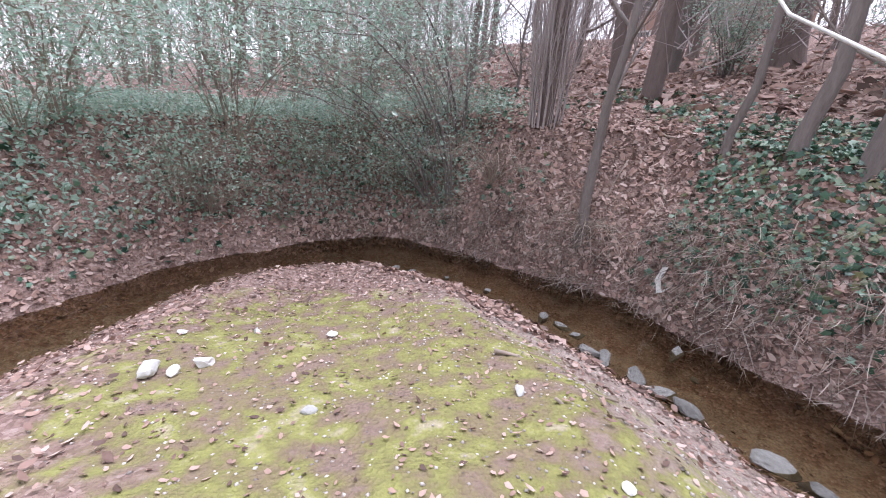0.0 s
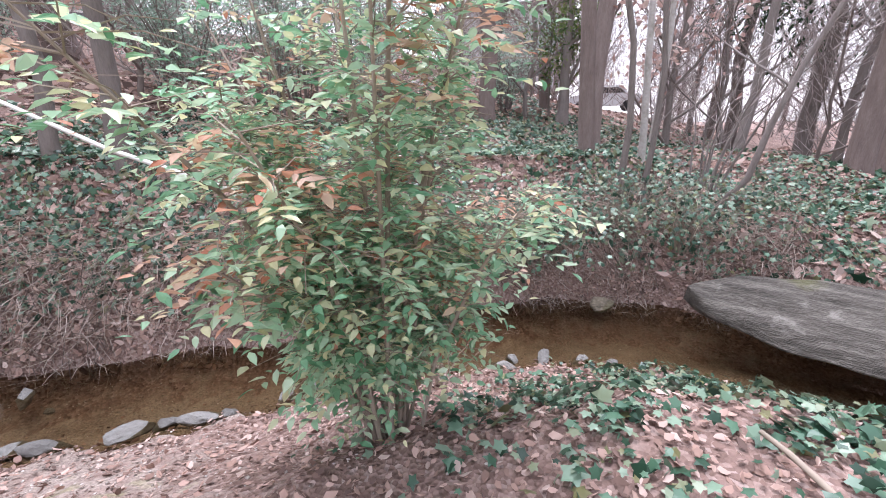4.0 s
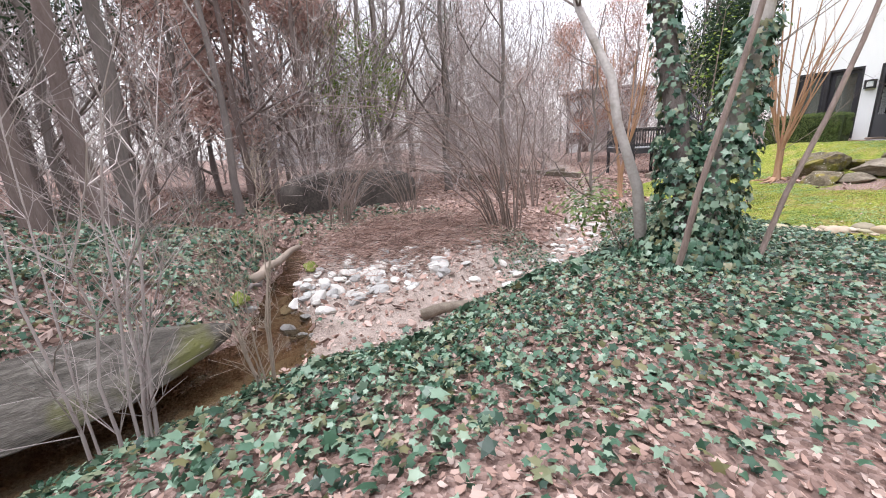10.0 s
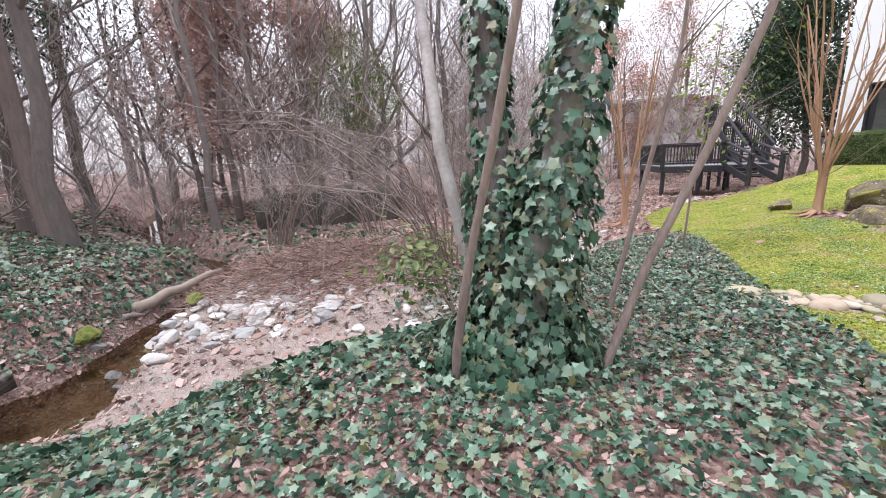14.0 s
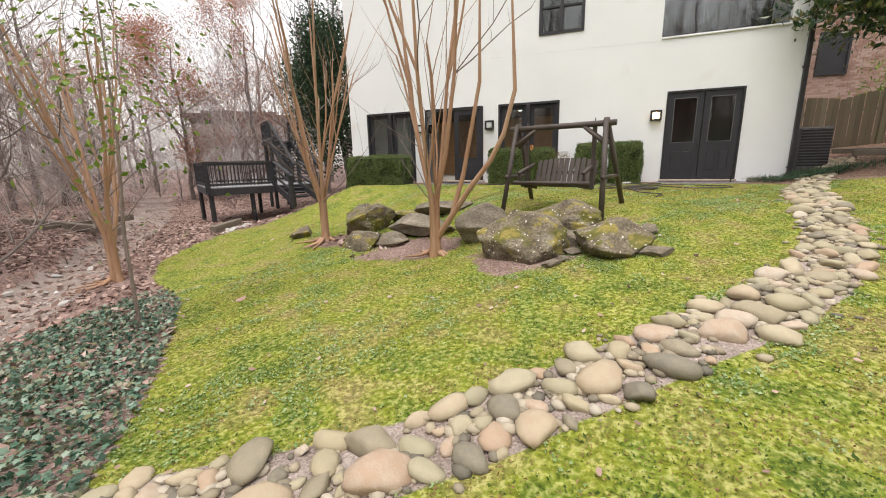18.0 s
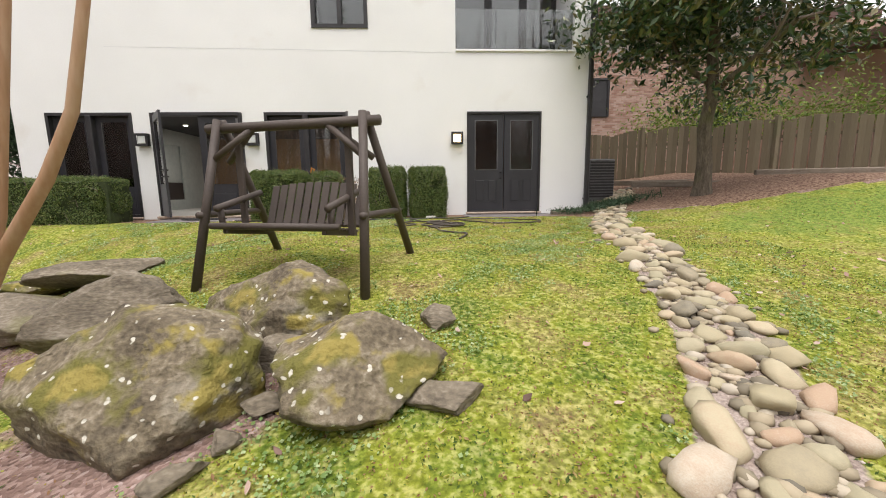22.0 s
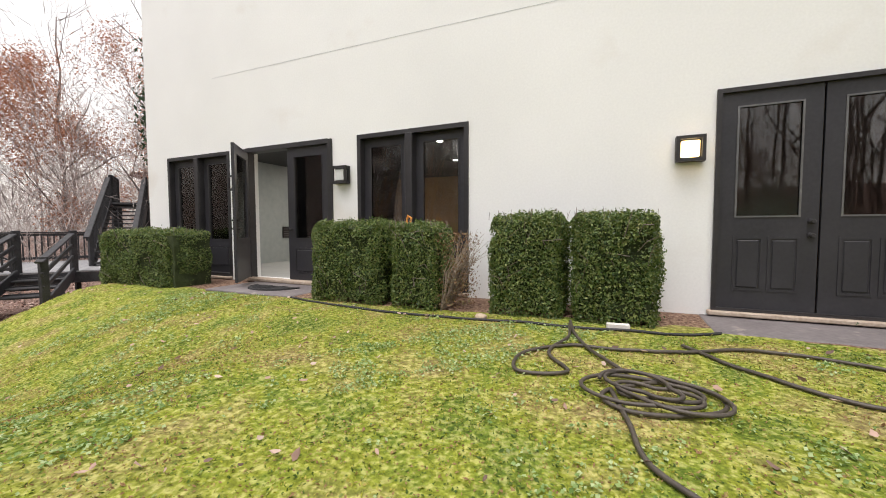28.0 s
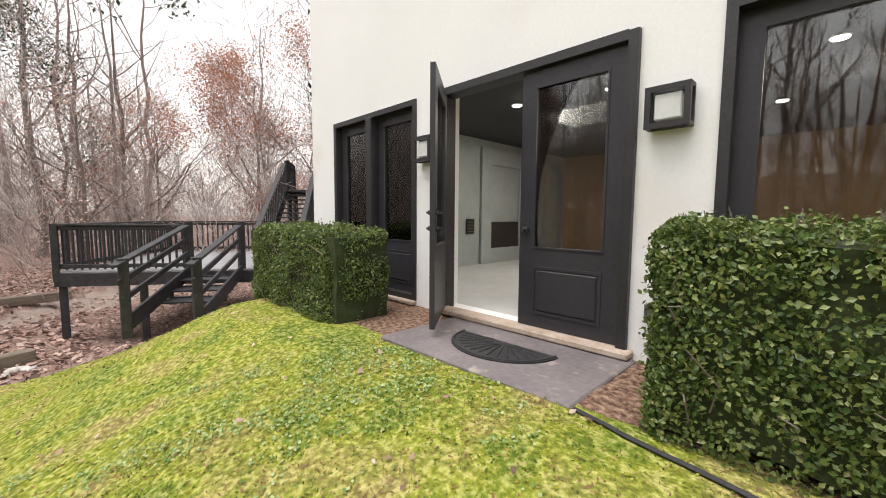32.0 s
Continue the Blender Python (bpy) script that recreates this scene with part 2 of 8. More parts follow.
MAGB = mat("dark_mossy_bark", [(0.05, 0.04, 0.03), (0.11, 0.088, 0.065), (0.18, 0.15, 0.11)], 5, 0.95, 0.7, 5, stretch=(3, 3, 0.6), bumpscale=0.03, dirt=((0.1, 0.11, 0.04), 2.0, 0.52, 0.72))
TIMB = mat("weathered_timber", [(0.13, 0.105, 0.08), (0.26, 0.22, 0.175)], 4, 0.9, 0.4, 7, stretch=(0.5, 3, 3))


def boulder_mat(name, cols, moss, lichen):
    """Grainy stone with sharp-edged moss patches and round pale lichen spots."""
    m = mat(name, cols, 3.2, 0.92, 1.0, 9, bumpscale=0.05, dirt=[((0.05, 0.042, 0.03), 2.3, 0.5, 0.66), ((0.33, 0.3, 0.24), 1.6, 0.55, 0.68), ((0.14, 0.13, 0.03), 2.6, moss, moss + 0.09), ((0.27, 0.22, 0.06), 4.2, moss + 0.05, moss + 0.13)])
    n, l = m.node_tree.nodes, m.node_tree.links
    b = n["Principled BSDF"]
    under = b.inputs["Base Color"].links[0].from_socket
    tc = n.new("ShaderNodeTexCoord")
    wob = n.new("ShaderNodeTexNoise")
    wob.inputs["Scale"].default_value = 14
    warp = n.new("ShaderNodeMix")
    warp.data_type = "VECTOR"
    warp.inputs[0].default_value = 0.06
    l.new(tc.outputs["Object"], warp.inputs[4])
    l.new(wob.outputs["Color"], warp.inputs[5])
    vo = n.new("ShaderNodeTexVoronoi")
    vo.inputs["Scale"].default_value = 17
    l.new(warp.outputs[1], vo.inputs["Vector"])
    spot = n.new("ShaderNodeMapRange")
    spot.inputs[1].default_value, spot.inputs[2].default_value = 0.27, 0.2
    l.new(vo.outputs["Distance"], spot.inputs[0])
    some = n.new("ShaderNodeMapRange")
    some.inputs[1].default_value, some.inputs[2].default_value = lichen, lichen + 0.04
    l.new(vo.outputs["Color"], some.inputs[0])
    both = n.new("ShaderNodeMath")
    both.operation = "MULTIPLY"
    l.new(spot.outputs[0], both.inputs[0])
    l.new(some.outputs[0], both.inputs[1])
    mx = n.new("ShaderNodeMix")
    mx.data_type = "RGBA"
    mx.inputs[7].default_value = (0.52, 0.5, 0.43, 1)
    l.new(both.outputs[0], mx.inputs[0])
    l.new(under, mx.inputs[6])
    l.new(mx.outputs[2], b.inputs["Base Color"])
    return m


ROCK = boulder_mat("lichen_boulder", [(0.07, 0.056, 0.038), (0.17, 0.138, 0.092), (0.34, 0.295, 0.22)], 0.5, 0.6)


def glow(name, col, strength):
    m = bpy.data.materials.new(name)
    m.use_nodes = True
    b = m.node_tree.nodes["Principled BSDF"]
    b.inputs["Base Color"].default_value = (*col, 1)
    b.inputs["Emission Color"].default_value = (*col, 1)
    b.inputs["Emission Strength"].default_value = strength
    return m


WARM = glow("warm_lamp_glass", (1.0, 0.72, 0.33), 3.0)
DOWNL = glow("downlight_glass", (1.0, 0.93, 0.8), 12.0)
LAMPG = mat("frosted_lamp_glass", [(0.6, 0.62, 0.62), (0.72, 0.74, 0.74)], 2, 0.25, 0.0)


def glass(name, tint, rough=0.02):
    m = bpy.data.materials.new(name)
    m.use_nodes = True
    n, l = m.node_tree.nodes, m.node_tree.links
    gl = n.new("ShaderNodeBsdfGlossy")
    gl.inputs["Roughness"].default_value = rough
    tr = n.new("ShaderNodeBsdfTransparent")
    tr.inputs["Color"].default_value = (*tint, 1)
    fr = n.new("ShaderNodeFresnel")
    fr.inputs["IOR"].default_value = 1.9
    mx = n.new("ShaderNodeMixShader")
    l.new(fr.outputs[0], mx.inputs[0])
    l.new(tr.outputs[0], mx.inputs[1])
    l.new(gl.outputs[0], mx.inputs[2])
    l.new(mx.outputs[0], n["Material Output"].inputs[0])
    return m


GLASS = glass("window_glass", (0.72, 0.74, 0.73))
GLASSD = glass("tinted_door_glass", (0.45, 0.42, 0.4))


def water_mat():
    m = bpy.data.materials.new("creek_water")
    m.use_nodes = True
    n, l = m.node_tree.nodes, m.node_tree.links
    b = n["Principled BSDF"]
    tr = n.new("ShaderNodeBsdfTransparent")
    tr.inputs["Color"].default_value = (0.54, 0.48, 0.37, 1)
    gl = n.new("ShaderNodeBsdfGlossy")
    gl.inputs["Roughness"].default_value = 0.03
    fr = n.new("ShaderNodeFresnel")
    fr.inputs["IOR"].default_value = 1.33
    ns = n.new("ShaderNodeTexNoise")
    ns.inputs["Scale"].default_value = 7
    ns.inputs["Detail"].default_value = 3
    bp = n.new("ShaderNodeBump")
    bp.inputs["Strength"].default_value = 0.12
    bp.inputs["Distance"].default_value = 0.02
    l.new(ns.outputs["Fac"], bp.inputs["Height"])
    l.new(bp.outputs[0], gl.inputs["Normal"])
    l.new(bp.outputs[0], fr.inputs["Normal"])
    mx = n.new("ShaderNodeMixShader")
    l.new(fr.outputs[0], mx.inputs[0])
    l.new(tr.outputs[0], mx.inputs[1])
    l.new(gl.outputs[0], mx.inputs[2])
    l.new(mx.outputs[0], n["Material Output"].inputs[0])
    n.remove(b)
    return m


WATER = water_mat()


def ground_mat():
    """One sheet: moss lawn, leaf litter, bare sand and mulch, told apart by point masks."""
    m = bpy.data.materials.new("ground_cover")
    m.use_nodes = True
    n, l = m.node_tree.nodes, m.node_tree.links
    b = n["Principled BSDF"]
    b.inputs["Roughness"].default_value = 0.95
    b.inputs["Specular IOR Level"].default_value = 0.15
    tc = n.new("ShaderNodeTexCoord")

    def noise_at(scale, detail=5):
        k = n.new("ShaderNodeTexNoise")
        k.inputs["Scale"].default_value, k.inputs["Detail"].default_value = scale, detail
        l.new(tc.outputs["Object"], k.inputs["Vector"])
        return k.outputs["Fac"]

    def ramp_of(src, *stops):
        r = n.new("ShaderNodeValToRGB")
        e = r.color_ramp.elements
        for k in range(len(stops) - 2):
            e.new(0.5)
        for k, (p, c) in enumerate(stops):
            e[k].position, e[k].color = p, (*c, 1)
        l.new(src, r.inputs[0])
        return r.outputs[0]

    def mixc(f, a, c, mode="MIX"):
        k = n.new("ShaderNodeMix")
        k.data_type, k.blend_type = "RGBA", mode
        if isinstance(f, float):
            k.inputs[0].default_value = f
        else:
            l.new(f, k.inputs[0])
        l.new(a, k.inputs[6])
        l.new(c, k.inputs[7])
        return k.outputs[2]

    def mask(name, width=0.5):
        a = n.new("ShaderNodeAttribute")
        a.attribute_name = name
        s = n.new("ShaderNodeMath")
        s.operation = "MULTIPLY_ADD"
        s.inputs[1].default_value = 0.7
        l.new(noise_at(5.0, 6), s.inputs[0])
        l.new(a.outputs["Fac"], s.inputs[2])
        r = n.new("ShaderNodeMapRange")
        r.inputs[1].default_value, r.inputs[2].default_value = 0.75, 0.75 + 0.2
        l.new(s.outputs[0], r.inputs[0])
        return r.outputs[0]

    lawn = ramp_of(noise_at(2.0, 9), (0.3, (0.075, 0.13, 0.02)), (0.42, (0.15, 0.21, 0.025)), (0.5, (0.27, 0.29, 0.03)), (0.57, (0.25, 0.24, 0.06)), (0.62, (0.36, 0.3, 0.1)), (0.68, (0.3, 0.2, 0.11)))
    lawn = mixc(0.5, lawn, ramp_of(noise_at(24, 7), (0.36, (0.03, 0.055, 0.008)), (0.5, (0.2, 0.24, 0.035)), (0.62, (0.52, 0.5, 0.19))))
    litter = ramp_of(noise_at(1.1, 5), (0.35, (0.15, 0.097, 0.08)), (0.65, (0.27, 0.185, 0.158)))
    v = n.new("ShaderNodeTexVoronoi")
    v.inputs["Scale"].default_value = 38
    l.new(tc.outputs["Object"], v.inputs["Vector"])
    leafc = ramp_of(v.outputs["Color"], (0.1, (0.12, 0.075, 0.06)), (0.45, (0.28, 0.185, 0.155)), (0.7, (0.43, 0.31, 0.265)), (0.95, (0.6, 0.49, 0.45)))
    litter = mixc(0.45, litter, leafc)
    sand = ramp_of(noise_at(3.0, 8), (0.35, (0.24, 0.18, 0.155)), (0.65, (0.45, 0.37, 0.33)))
    sand = mixc(0.45, sand, ramp_of(noise_at(60, 3), (0.3, (0.12, 0.09, 0.075)), (0.7, (0.55, 0.47, 0.4))))
    mulch = ramp_of(noise_at(22, 5), (0.35, (0.09, 0.05, 0.035)), (0.5, (0.2, 0.125, 0.09)), (0.68, (0.36, 0.25, 0.18)))
    moss = ramp_of(noise_at(5, 10), (0.36, (0.23, 0.165, 0.13)), (0.46, (0.22, 0.175, 0.1)), (0.54, (0.23, 0.215, 0.085)), (0.62, (0.27, 0.265, 0.09)), (0.7, (0.38, 0.33, 0.22)))
    turf = ramp_of(noise_at(20, 5), (0.35, (0.09, 0.15, 0.025)), (0.6, (0.22, 0.29, 0.06)))
    col = mixc(mask("sand"), litter, sand)
    col = mixc(mask("moss"), col, moss)
    col = mixc(mask("mulch"), col, mulch)
    col = mixc(mask("lawn"), col, lawn)
    col = mixc(mask("turf"), col, turf)
    l.new(col, b.inputs["Base Color"])
    bp = n.new("ShaderNodeBump")
    bp.inputs["Strength"].default_value = 0.7
    bp.inputs["Distance"].default_value = 0.03
    hsum = n.new("ShaderNodeMath")
    l.new(noise_at(30, 5), hsum.inputs[0])
    l.new(v.outputs["Distance"], hsum.inputs[1])
    l.new(hsum.outputs[0], bp.inputs["Height"])
    l.new(bp.outputs[0], b.inputs["Normal"])
    return m


GROUND = ground_mat()


# ---------- building helpers ----------
class G:
    """Gathers vertices and faces for one mesh."""

    def __init__(self):
        self.v, self.f = [], []

    def add(self, vs, fs):
        o = len(self.v)
        self.v.extend(vs)
        self.f.extend([tuple(o + i for i in f) for f in fs])
        return self

    def box(self, c, s, m=None):
        x, y, z = s[0] / 2, s[1] / 2, s[2] / 2
        vs = [Vector((a * x, b * y, d * z)) for a in (-1, 1) for b in (-1, 1) for d in (-1, 1)]
        vs = [(m @ p if m else p) + Vector(c) for p in vs]
        return self.add([tuple(p) for p in vs], [(0, 1, 3, 2), (4, 6, 7, 5), (0, 4, 5, 1), (2, 3, 7, 6), (0, 2, 6, 4), (1, 5, 7, 3)])

    def tube(self, pts, radii, n=6, cap=True):
        pts = [Vector(p) for p in pts]
        vs, fs = [], []
        side = None
        for i, p in enumerate(pts):
            d = (pts[min(i + 1, len(pts) - 1)] - pts[max(i - 1, 0)])
            d = d.normalized() if d.length > 1e-9 else Vector((0, 0, 1))
            if side is None:
                side = d.orthogonal().normalized()
            side = side - d * side.dot(d)
            side = side.normalized() if side.length > 1e-6 else d.orthogonal().normalized()
            up = d.cross(side)
            r = radii[i] if isinstance(radii, (list, tuple)) else radii
            for k in range(n):
                a = 2 * math.pi * k / n
                vs.append(tuple(p + side * (r * math.cos(a)) + up * (r * math.sin(a))))
        for i in range(len(pts) - 1):
            for k in range(n):
                fs.append((i * n + k, i * n + (k + 1) % n, (i + 1) * n + (k + 1) % n, (i + 1) * n + k))
        if cap:
            fs.append(tuple(reversed(range(n))))
            fs.append(tuple((len(pts) - 1) * n + k for k in range(n)))
        return self.add(vs, fs)

    def mesh(self, name, material, smooth=False):
        me = bpy.data.meshes.new(name)
        me.from_pydata(self.v, [], self.f)
        me.materials.append(material)
        if smooth:
            me.polygons.foreach_set("use_smooth", [True] * len(me.polygons))
        me.update()
        return me


def put(name, me, parent=None, label="", m=None):
    ob = new(name, me)
    if parent is not None:
        ob.parent = parent
    if m is not None:
        ob.matrix_basis = m
    if label:
        ob["label"] = label
    return ob


def part(name, g, material, parent, label="", smooth=False, m=None):
    return put(name, g.mesh(name, material, smooth), parent, label, m)


def thing(name, label, category, at=(0, 0, 0), rz=0.0, group="", kind=""):
    ob = new(name)
    ob.empty_display_size = 0.1
    ob.matrix_basis = pose(*at, 0, 0, rz)
    return tagged(ob, label, category, group, kind)


def cbox(c, s, bev=0.006, m=None):
    """A box with chamfered edges as a G."""
    bm = bmesh.new()
    bmesh.ops.create_cube(bm, size=1.0)
    bmesh.ops.scale(bm, vec=s, verts=bm.verts)
    bmesh.ops.bevel(bm, geom=bm.edges[:], offset=min(bev, min(s) * 0.4), segments=1, affect="EDGES", profile=0.5)
    g = G()
    bm.verts.index_update()
    mm = Matrix.Translation(c) @ (m.to_4x4() if m else Matrix())
    g.add([tuple(mm @ v.co) for v in bm.verts], [tuple(v.index for v in f.verts) for f in bm.faces])
    bm.free()
    return g


def merged(*gs):
    out = G()
    for g in gs:
        out.add(g.v, g.f)
    return out


def quads_mesh(name, verts, faces, material, smooth=False):
    """A mesh from numpy arrays: verts (n, 3) and faces (m, k)."""
    me = bpy.data.meshes.new(name)
    k = faces.shape[1]
    me.vertices.add(len(verts))
    me.vertices.foreach_set("co", np.ascontiguousarray(verts, dtype=np.float32).ravel())
    me.loops.add(faces.size)
    me.loops.foreach_set("vertex_index", np.ascontiguousarray(faces, dtype=np.int32).ravel())
    me.polygons.add(len(faces))
    me.polygons.foreach_set("loop_start", np.arange(0, faces.size, k, dtype=np.int32))
    me.polygons.foreach_set("use_smooth", np.full(len(faces), smooth))
    me.materials.append(material)
    me.update(calc_edges=True)
    return me


# ---------- the lie of the land ----------
CREEK = [(-4.0, -3.0), (-4.5, -0.8), (-5.0, 0.6), (-5.4, 1.8), (-5.45, 2.6), (-5.2, 3.65), (-4.6, 4.5), (-3.6, 4.75), (-2.5, 4.85), (-1.5, 4.8), (-0.6, 4.45), (0.3, 4.2), (1.3, 3.75), (2.3, 3.45), (3.9, 2.95), (4.75, 2.4), (5.4, 1.7), (5.65, 0.8), (6.0, -0.1), (6.4, -1.1), (6.9, -1.85), (7.6, -2.1), (8.5, -2.05), (9.4, -2.2), (10.8, -2.6), (12.0, -2.75), (13.2, -2.2), (15.0, -0.8), (18.0, 1.0), (27.0, 4.0), (60.0, 10.0)]
CREEK_W = [0.35, 0.35, 0.35, 0.3, 0.28, 0.4, 0.58, 0.5, 0.46, 0.66, 0.55, 0.56, 0.48, 0.46, 0.58, 0.66, 0.68, 0.56, 0.5, 0.52, 0.52, 0.34, 0.2, 0.17, 0.17, 0.17, 0.18, 0.2, 0.25, 0.4, 0.5]
RILL = [(6.7, -2.9), (6.6, -4.0), (6.7, -5.6), (7.4, -7.4), (8.4, -9.0), (9.5, -10.4), (11.6, -12.3), (14.6, -15.2), (18.5, -18.5), (26.0, -24.0), (50.0, -40.0)]
RILL_W = [0.5, 0.55, 0.5, 0.5, 0.5, 0.5, 0.55, 0.6, 0.7, 0.7, 0.7]
WATER_Z = -0.55


def along(X, Y, pts, vals):
    """Distance to a line of points, and the value carried along it."""
    best = np.full(X.shape, 1e9)
    val = np.zeros(X.shape)
    for (x0, y0), (x1, y1), v0, v1 in zip(pts, pts[1:], vals, vals[1:]):
        dx, dy = x1 - x0, y1 - y0
        t = np.clip(((X - x0) * dx + (Y - y0) * dy) / (dx * dx + dy * dy), 0, 1)
        d = np.hypot(X - x0 - t * dx, Y - y0 - t * dy)
        hit = d < best
        best = np.where(hit, d, best)
        val = np.where(hit, v0 + t * (v1 - v0), val)
    return best, val


def inside(X, Y, poly):
    out = np.zeros(X.shape, bool)
    for (x0, y0), (x1, y1) in zip(poly, poly[1:] + poly[:1]):
        if y0 == y1:
            continue
        cross = ((y0 > Y) != (y1 > Y)) & (X < (x1 - x0) * (Y - y0) / (y1 - y0) + x0)
        out ^= cross
    return out


def sstep(a, b, x):
    t = np.clip((x - a) / (b - a), 0, 1)
    return t * t * (3 - 2 * t)


def bumps(X, Y, s=1.0):
    return (np.sin(X * 1.7 * s + 1.3) * np.cos(Y * 1.3 * s - 0.4) + 0.6 * np.sin(X * 3.1 * s - Y * 2.3 * s + 0.7) + 0.4 * np.cos(X * 5.3 * s + Y * 4.1 * s) + 0.3 * np.sin(Y * 7.7 * s - X * 6.1 * s)) / 2.3


NEAR = CREEK[:21] + RILL[:] + [(50, -120), (-120, -120), (-120, -3)]
LAWN_Y = [-60, -30, -22.9, -21.5, -19.5, -17.2, -16, -14.2, -12.5, -10.8, -8.5, -5, -1.5, 0.5, 2, 4, 8]
LAWN_Z = [2.6, 1.8, 1.38, 1.35, 1.31, 1.25, 1.1, 0.9, 0.76, 0.62, 0.56, 0.56, 0.5, 0.36, 0.2, 0.1, 0.1]


def slab_plane(X, Y):
    """Place on the tilted creek slab, along and across it, and the height of its face."""
    dx, dy = X - SLAB_C[0], Y - SLAB_C[1]
    a, c = dx * 0.405 - dy * 0.914, dx * 0.914 + dy * 0.405
    return a, c, SLAB_C[2] - 0.08 * a + math.tan(radians(34)) * c


SLAB_C = (6.22, 0.1, -0.14)


def ground(X, Y):
    X, Y = np.asarray(X, float), np.asarray(Y, float)
    lawn = np.interp(Y, LAWN_Y[::1], LAWN_Z[::1])
    wh = np.maximum(sstep(-18.6, -21.4, Y), sstep(-15.0, -17.5, Y) * sstep(6.5, 4.0, X))
    drop = (1 - wh) * 0.105 * np.clip(X - 1.5, 0, 11) * sstep(-6.5, -11, Y) + wh * 0.38 * np.clip(X - 10.55, 0, 4.3)
    drop = drop + 0.15 * np.exp(-((X - 5.6) ** 2 + (Y + 15.4) ** 2) / 2.0)
    bank = 0.05 * np.clip(X - 2.4, 0, 5) * sstep(-9, -6, Y)
    rise = 0.19 * np.clip(-2.2 - X, 0, 5) * sstep(-17, -20.5, Y)
    bar = -0.16 * np.clip(-0.6 - X, 0, 3) * sstep(-3, 0.5, Y)
    shelf = 0.5 * sstep(4.7, 6.0, X) * sstep(-6.6, -4.6, Y) * sstep(2.6, 0.8, Y)
    z_near = lawn + 0.1 * sstep(1.2, 2.6, X) * sstep(-9.5, -6, Y) * sstep(3.0, 1.5, Y) - drop - bank - shelf + rise + bar
    z_near = z_near - 0.44 * np.exp(-((X - 5.05) ** 2 / 0.7 + (Y + 2.9) ** 2 / 1.9))
    flat_sand = sstep(5.2, 5.9, X) * sstep(-1.5, -2.2, Y) * sstep(-5.8, -4.8, Y)
    z_near = z_near + (-0.42 - z_near) * flat_sand
    z_far = -0.05 + 0.95 * sstep(-3.5, 2.5, Y) * sstep(16, 7, X - 0.4 * Y) + 0.35 * sstep(-1, 2, Y) + 0.24 * np.clip(Y - 5.5, 0, 25) * sstep(48, 16, X) + 0.012 * np.clip(X - 12, 0, 60)
    z_far = z_far - 0.55 * sstep(6.4, 7.2, X) * sstep(10.0, 8.0, X) * sstep(5.0, 3.0, Y) * sstep(0.0, 1.5, Y)
    z_far = z_far - 0.38 * np.exp(-((X - 7.6) ** 2 / 3.0 + (Y + 3.3) ** 2 / 4.0)) + 0.2 * np.exp(-((X - 10.6) ** 2 / 2.5 + (Y + 5.2) ** 2 / 4.0))
    z_far = z_far + 0.35 * np.exp(-((X - 10.6) ** 2 / 2.4 + (Y + 0.9) ** 2 / 1.2))
    near = inside(X, Y, NEAR)
    z = np.where(near, z_near, z_far)
    flat = sstep(-7.0, -9.5, Y) * (X < 11)
    z = z + bumps(X, Y) * (0.05 - 0.035 * flat) + bumps(X, Y, 4.1) * (0.018 - 0.012 * flat)
    d, w = along(X, Y, CREEK, CREEK_W)
    w = w + np.minimum(0.1, 0.3 * w) * bumps(X, Y, 1.6)
    e = np.clip(d - w, 0, None)
    lip = sstep(-4.6, -3.2, X) * sstep(7.4, 6.6, X)
    far_bank = (0.9 + 1.0 * lip) * np.minimum(e, 0.42) + (0.9 + 0.15 * lip) * np.clip(e - 0.42, 0, None) + 0.25 * e * e
    near_bank = 0.3 * e + 0.13 * e * e
    bed = WATER_Z - 0.16 - 0.12 * sstep(0, -0.6, d - w) + np.where(near, 0.1, 0.12 + 0.1 * lip) * sstep(0.0, 0.1, e)
    zc = bed + np.where(near, near_bank, far_bank)
    z = np.minimum(z, zc + 0.05 * bumps(X, Y, 3))
    d, w = along(X, Y, RILL, RILL_W)
    w = w + 0.22 * bumps(X, Y, 1.3)
    e = np.clip(d - w, 0, None)
    zr = -0.42 + 0.012 * np.clip(-Y - 3, 0, 12) + 0.75 * e
    z = np.minimum(z, zr + 0.03 * bumps(X, Y, 3))
    a, c, zs = slab_plane(X, Y)
    z = np.where((np.abs(a) < 1.8) & (np.abs(c) < 0.46), np.minimum(z, zs - 0.16), z)
    pad = (X > -2.7) & (X < 11.6) & (Y < -22.3)
    return np.where(pad, np.minimum(z, 1.36), z)


def gz(x, y):
    return float(ground(np.array([x]), np.array([y]))[0])


LAWN_EDGE = [(2.2, -6.9), (2.7, -8.0), (3.5, -8.9), (4.5, -9.6), (5.3, -10.4), (6.6, -11.6), (8.2, -12.9), (10.5, -13.9), (12.3, -15.3), (13.0, -18.0), (12.8, -20.3), (11.6, -21.4)]


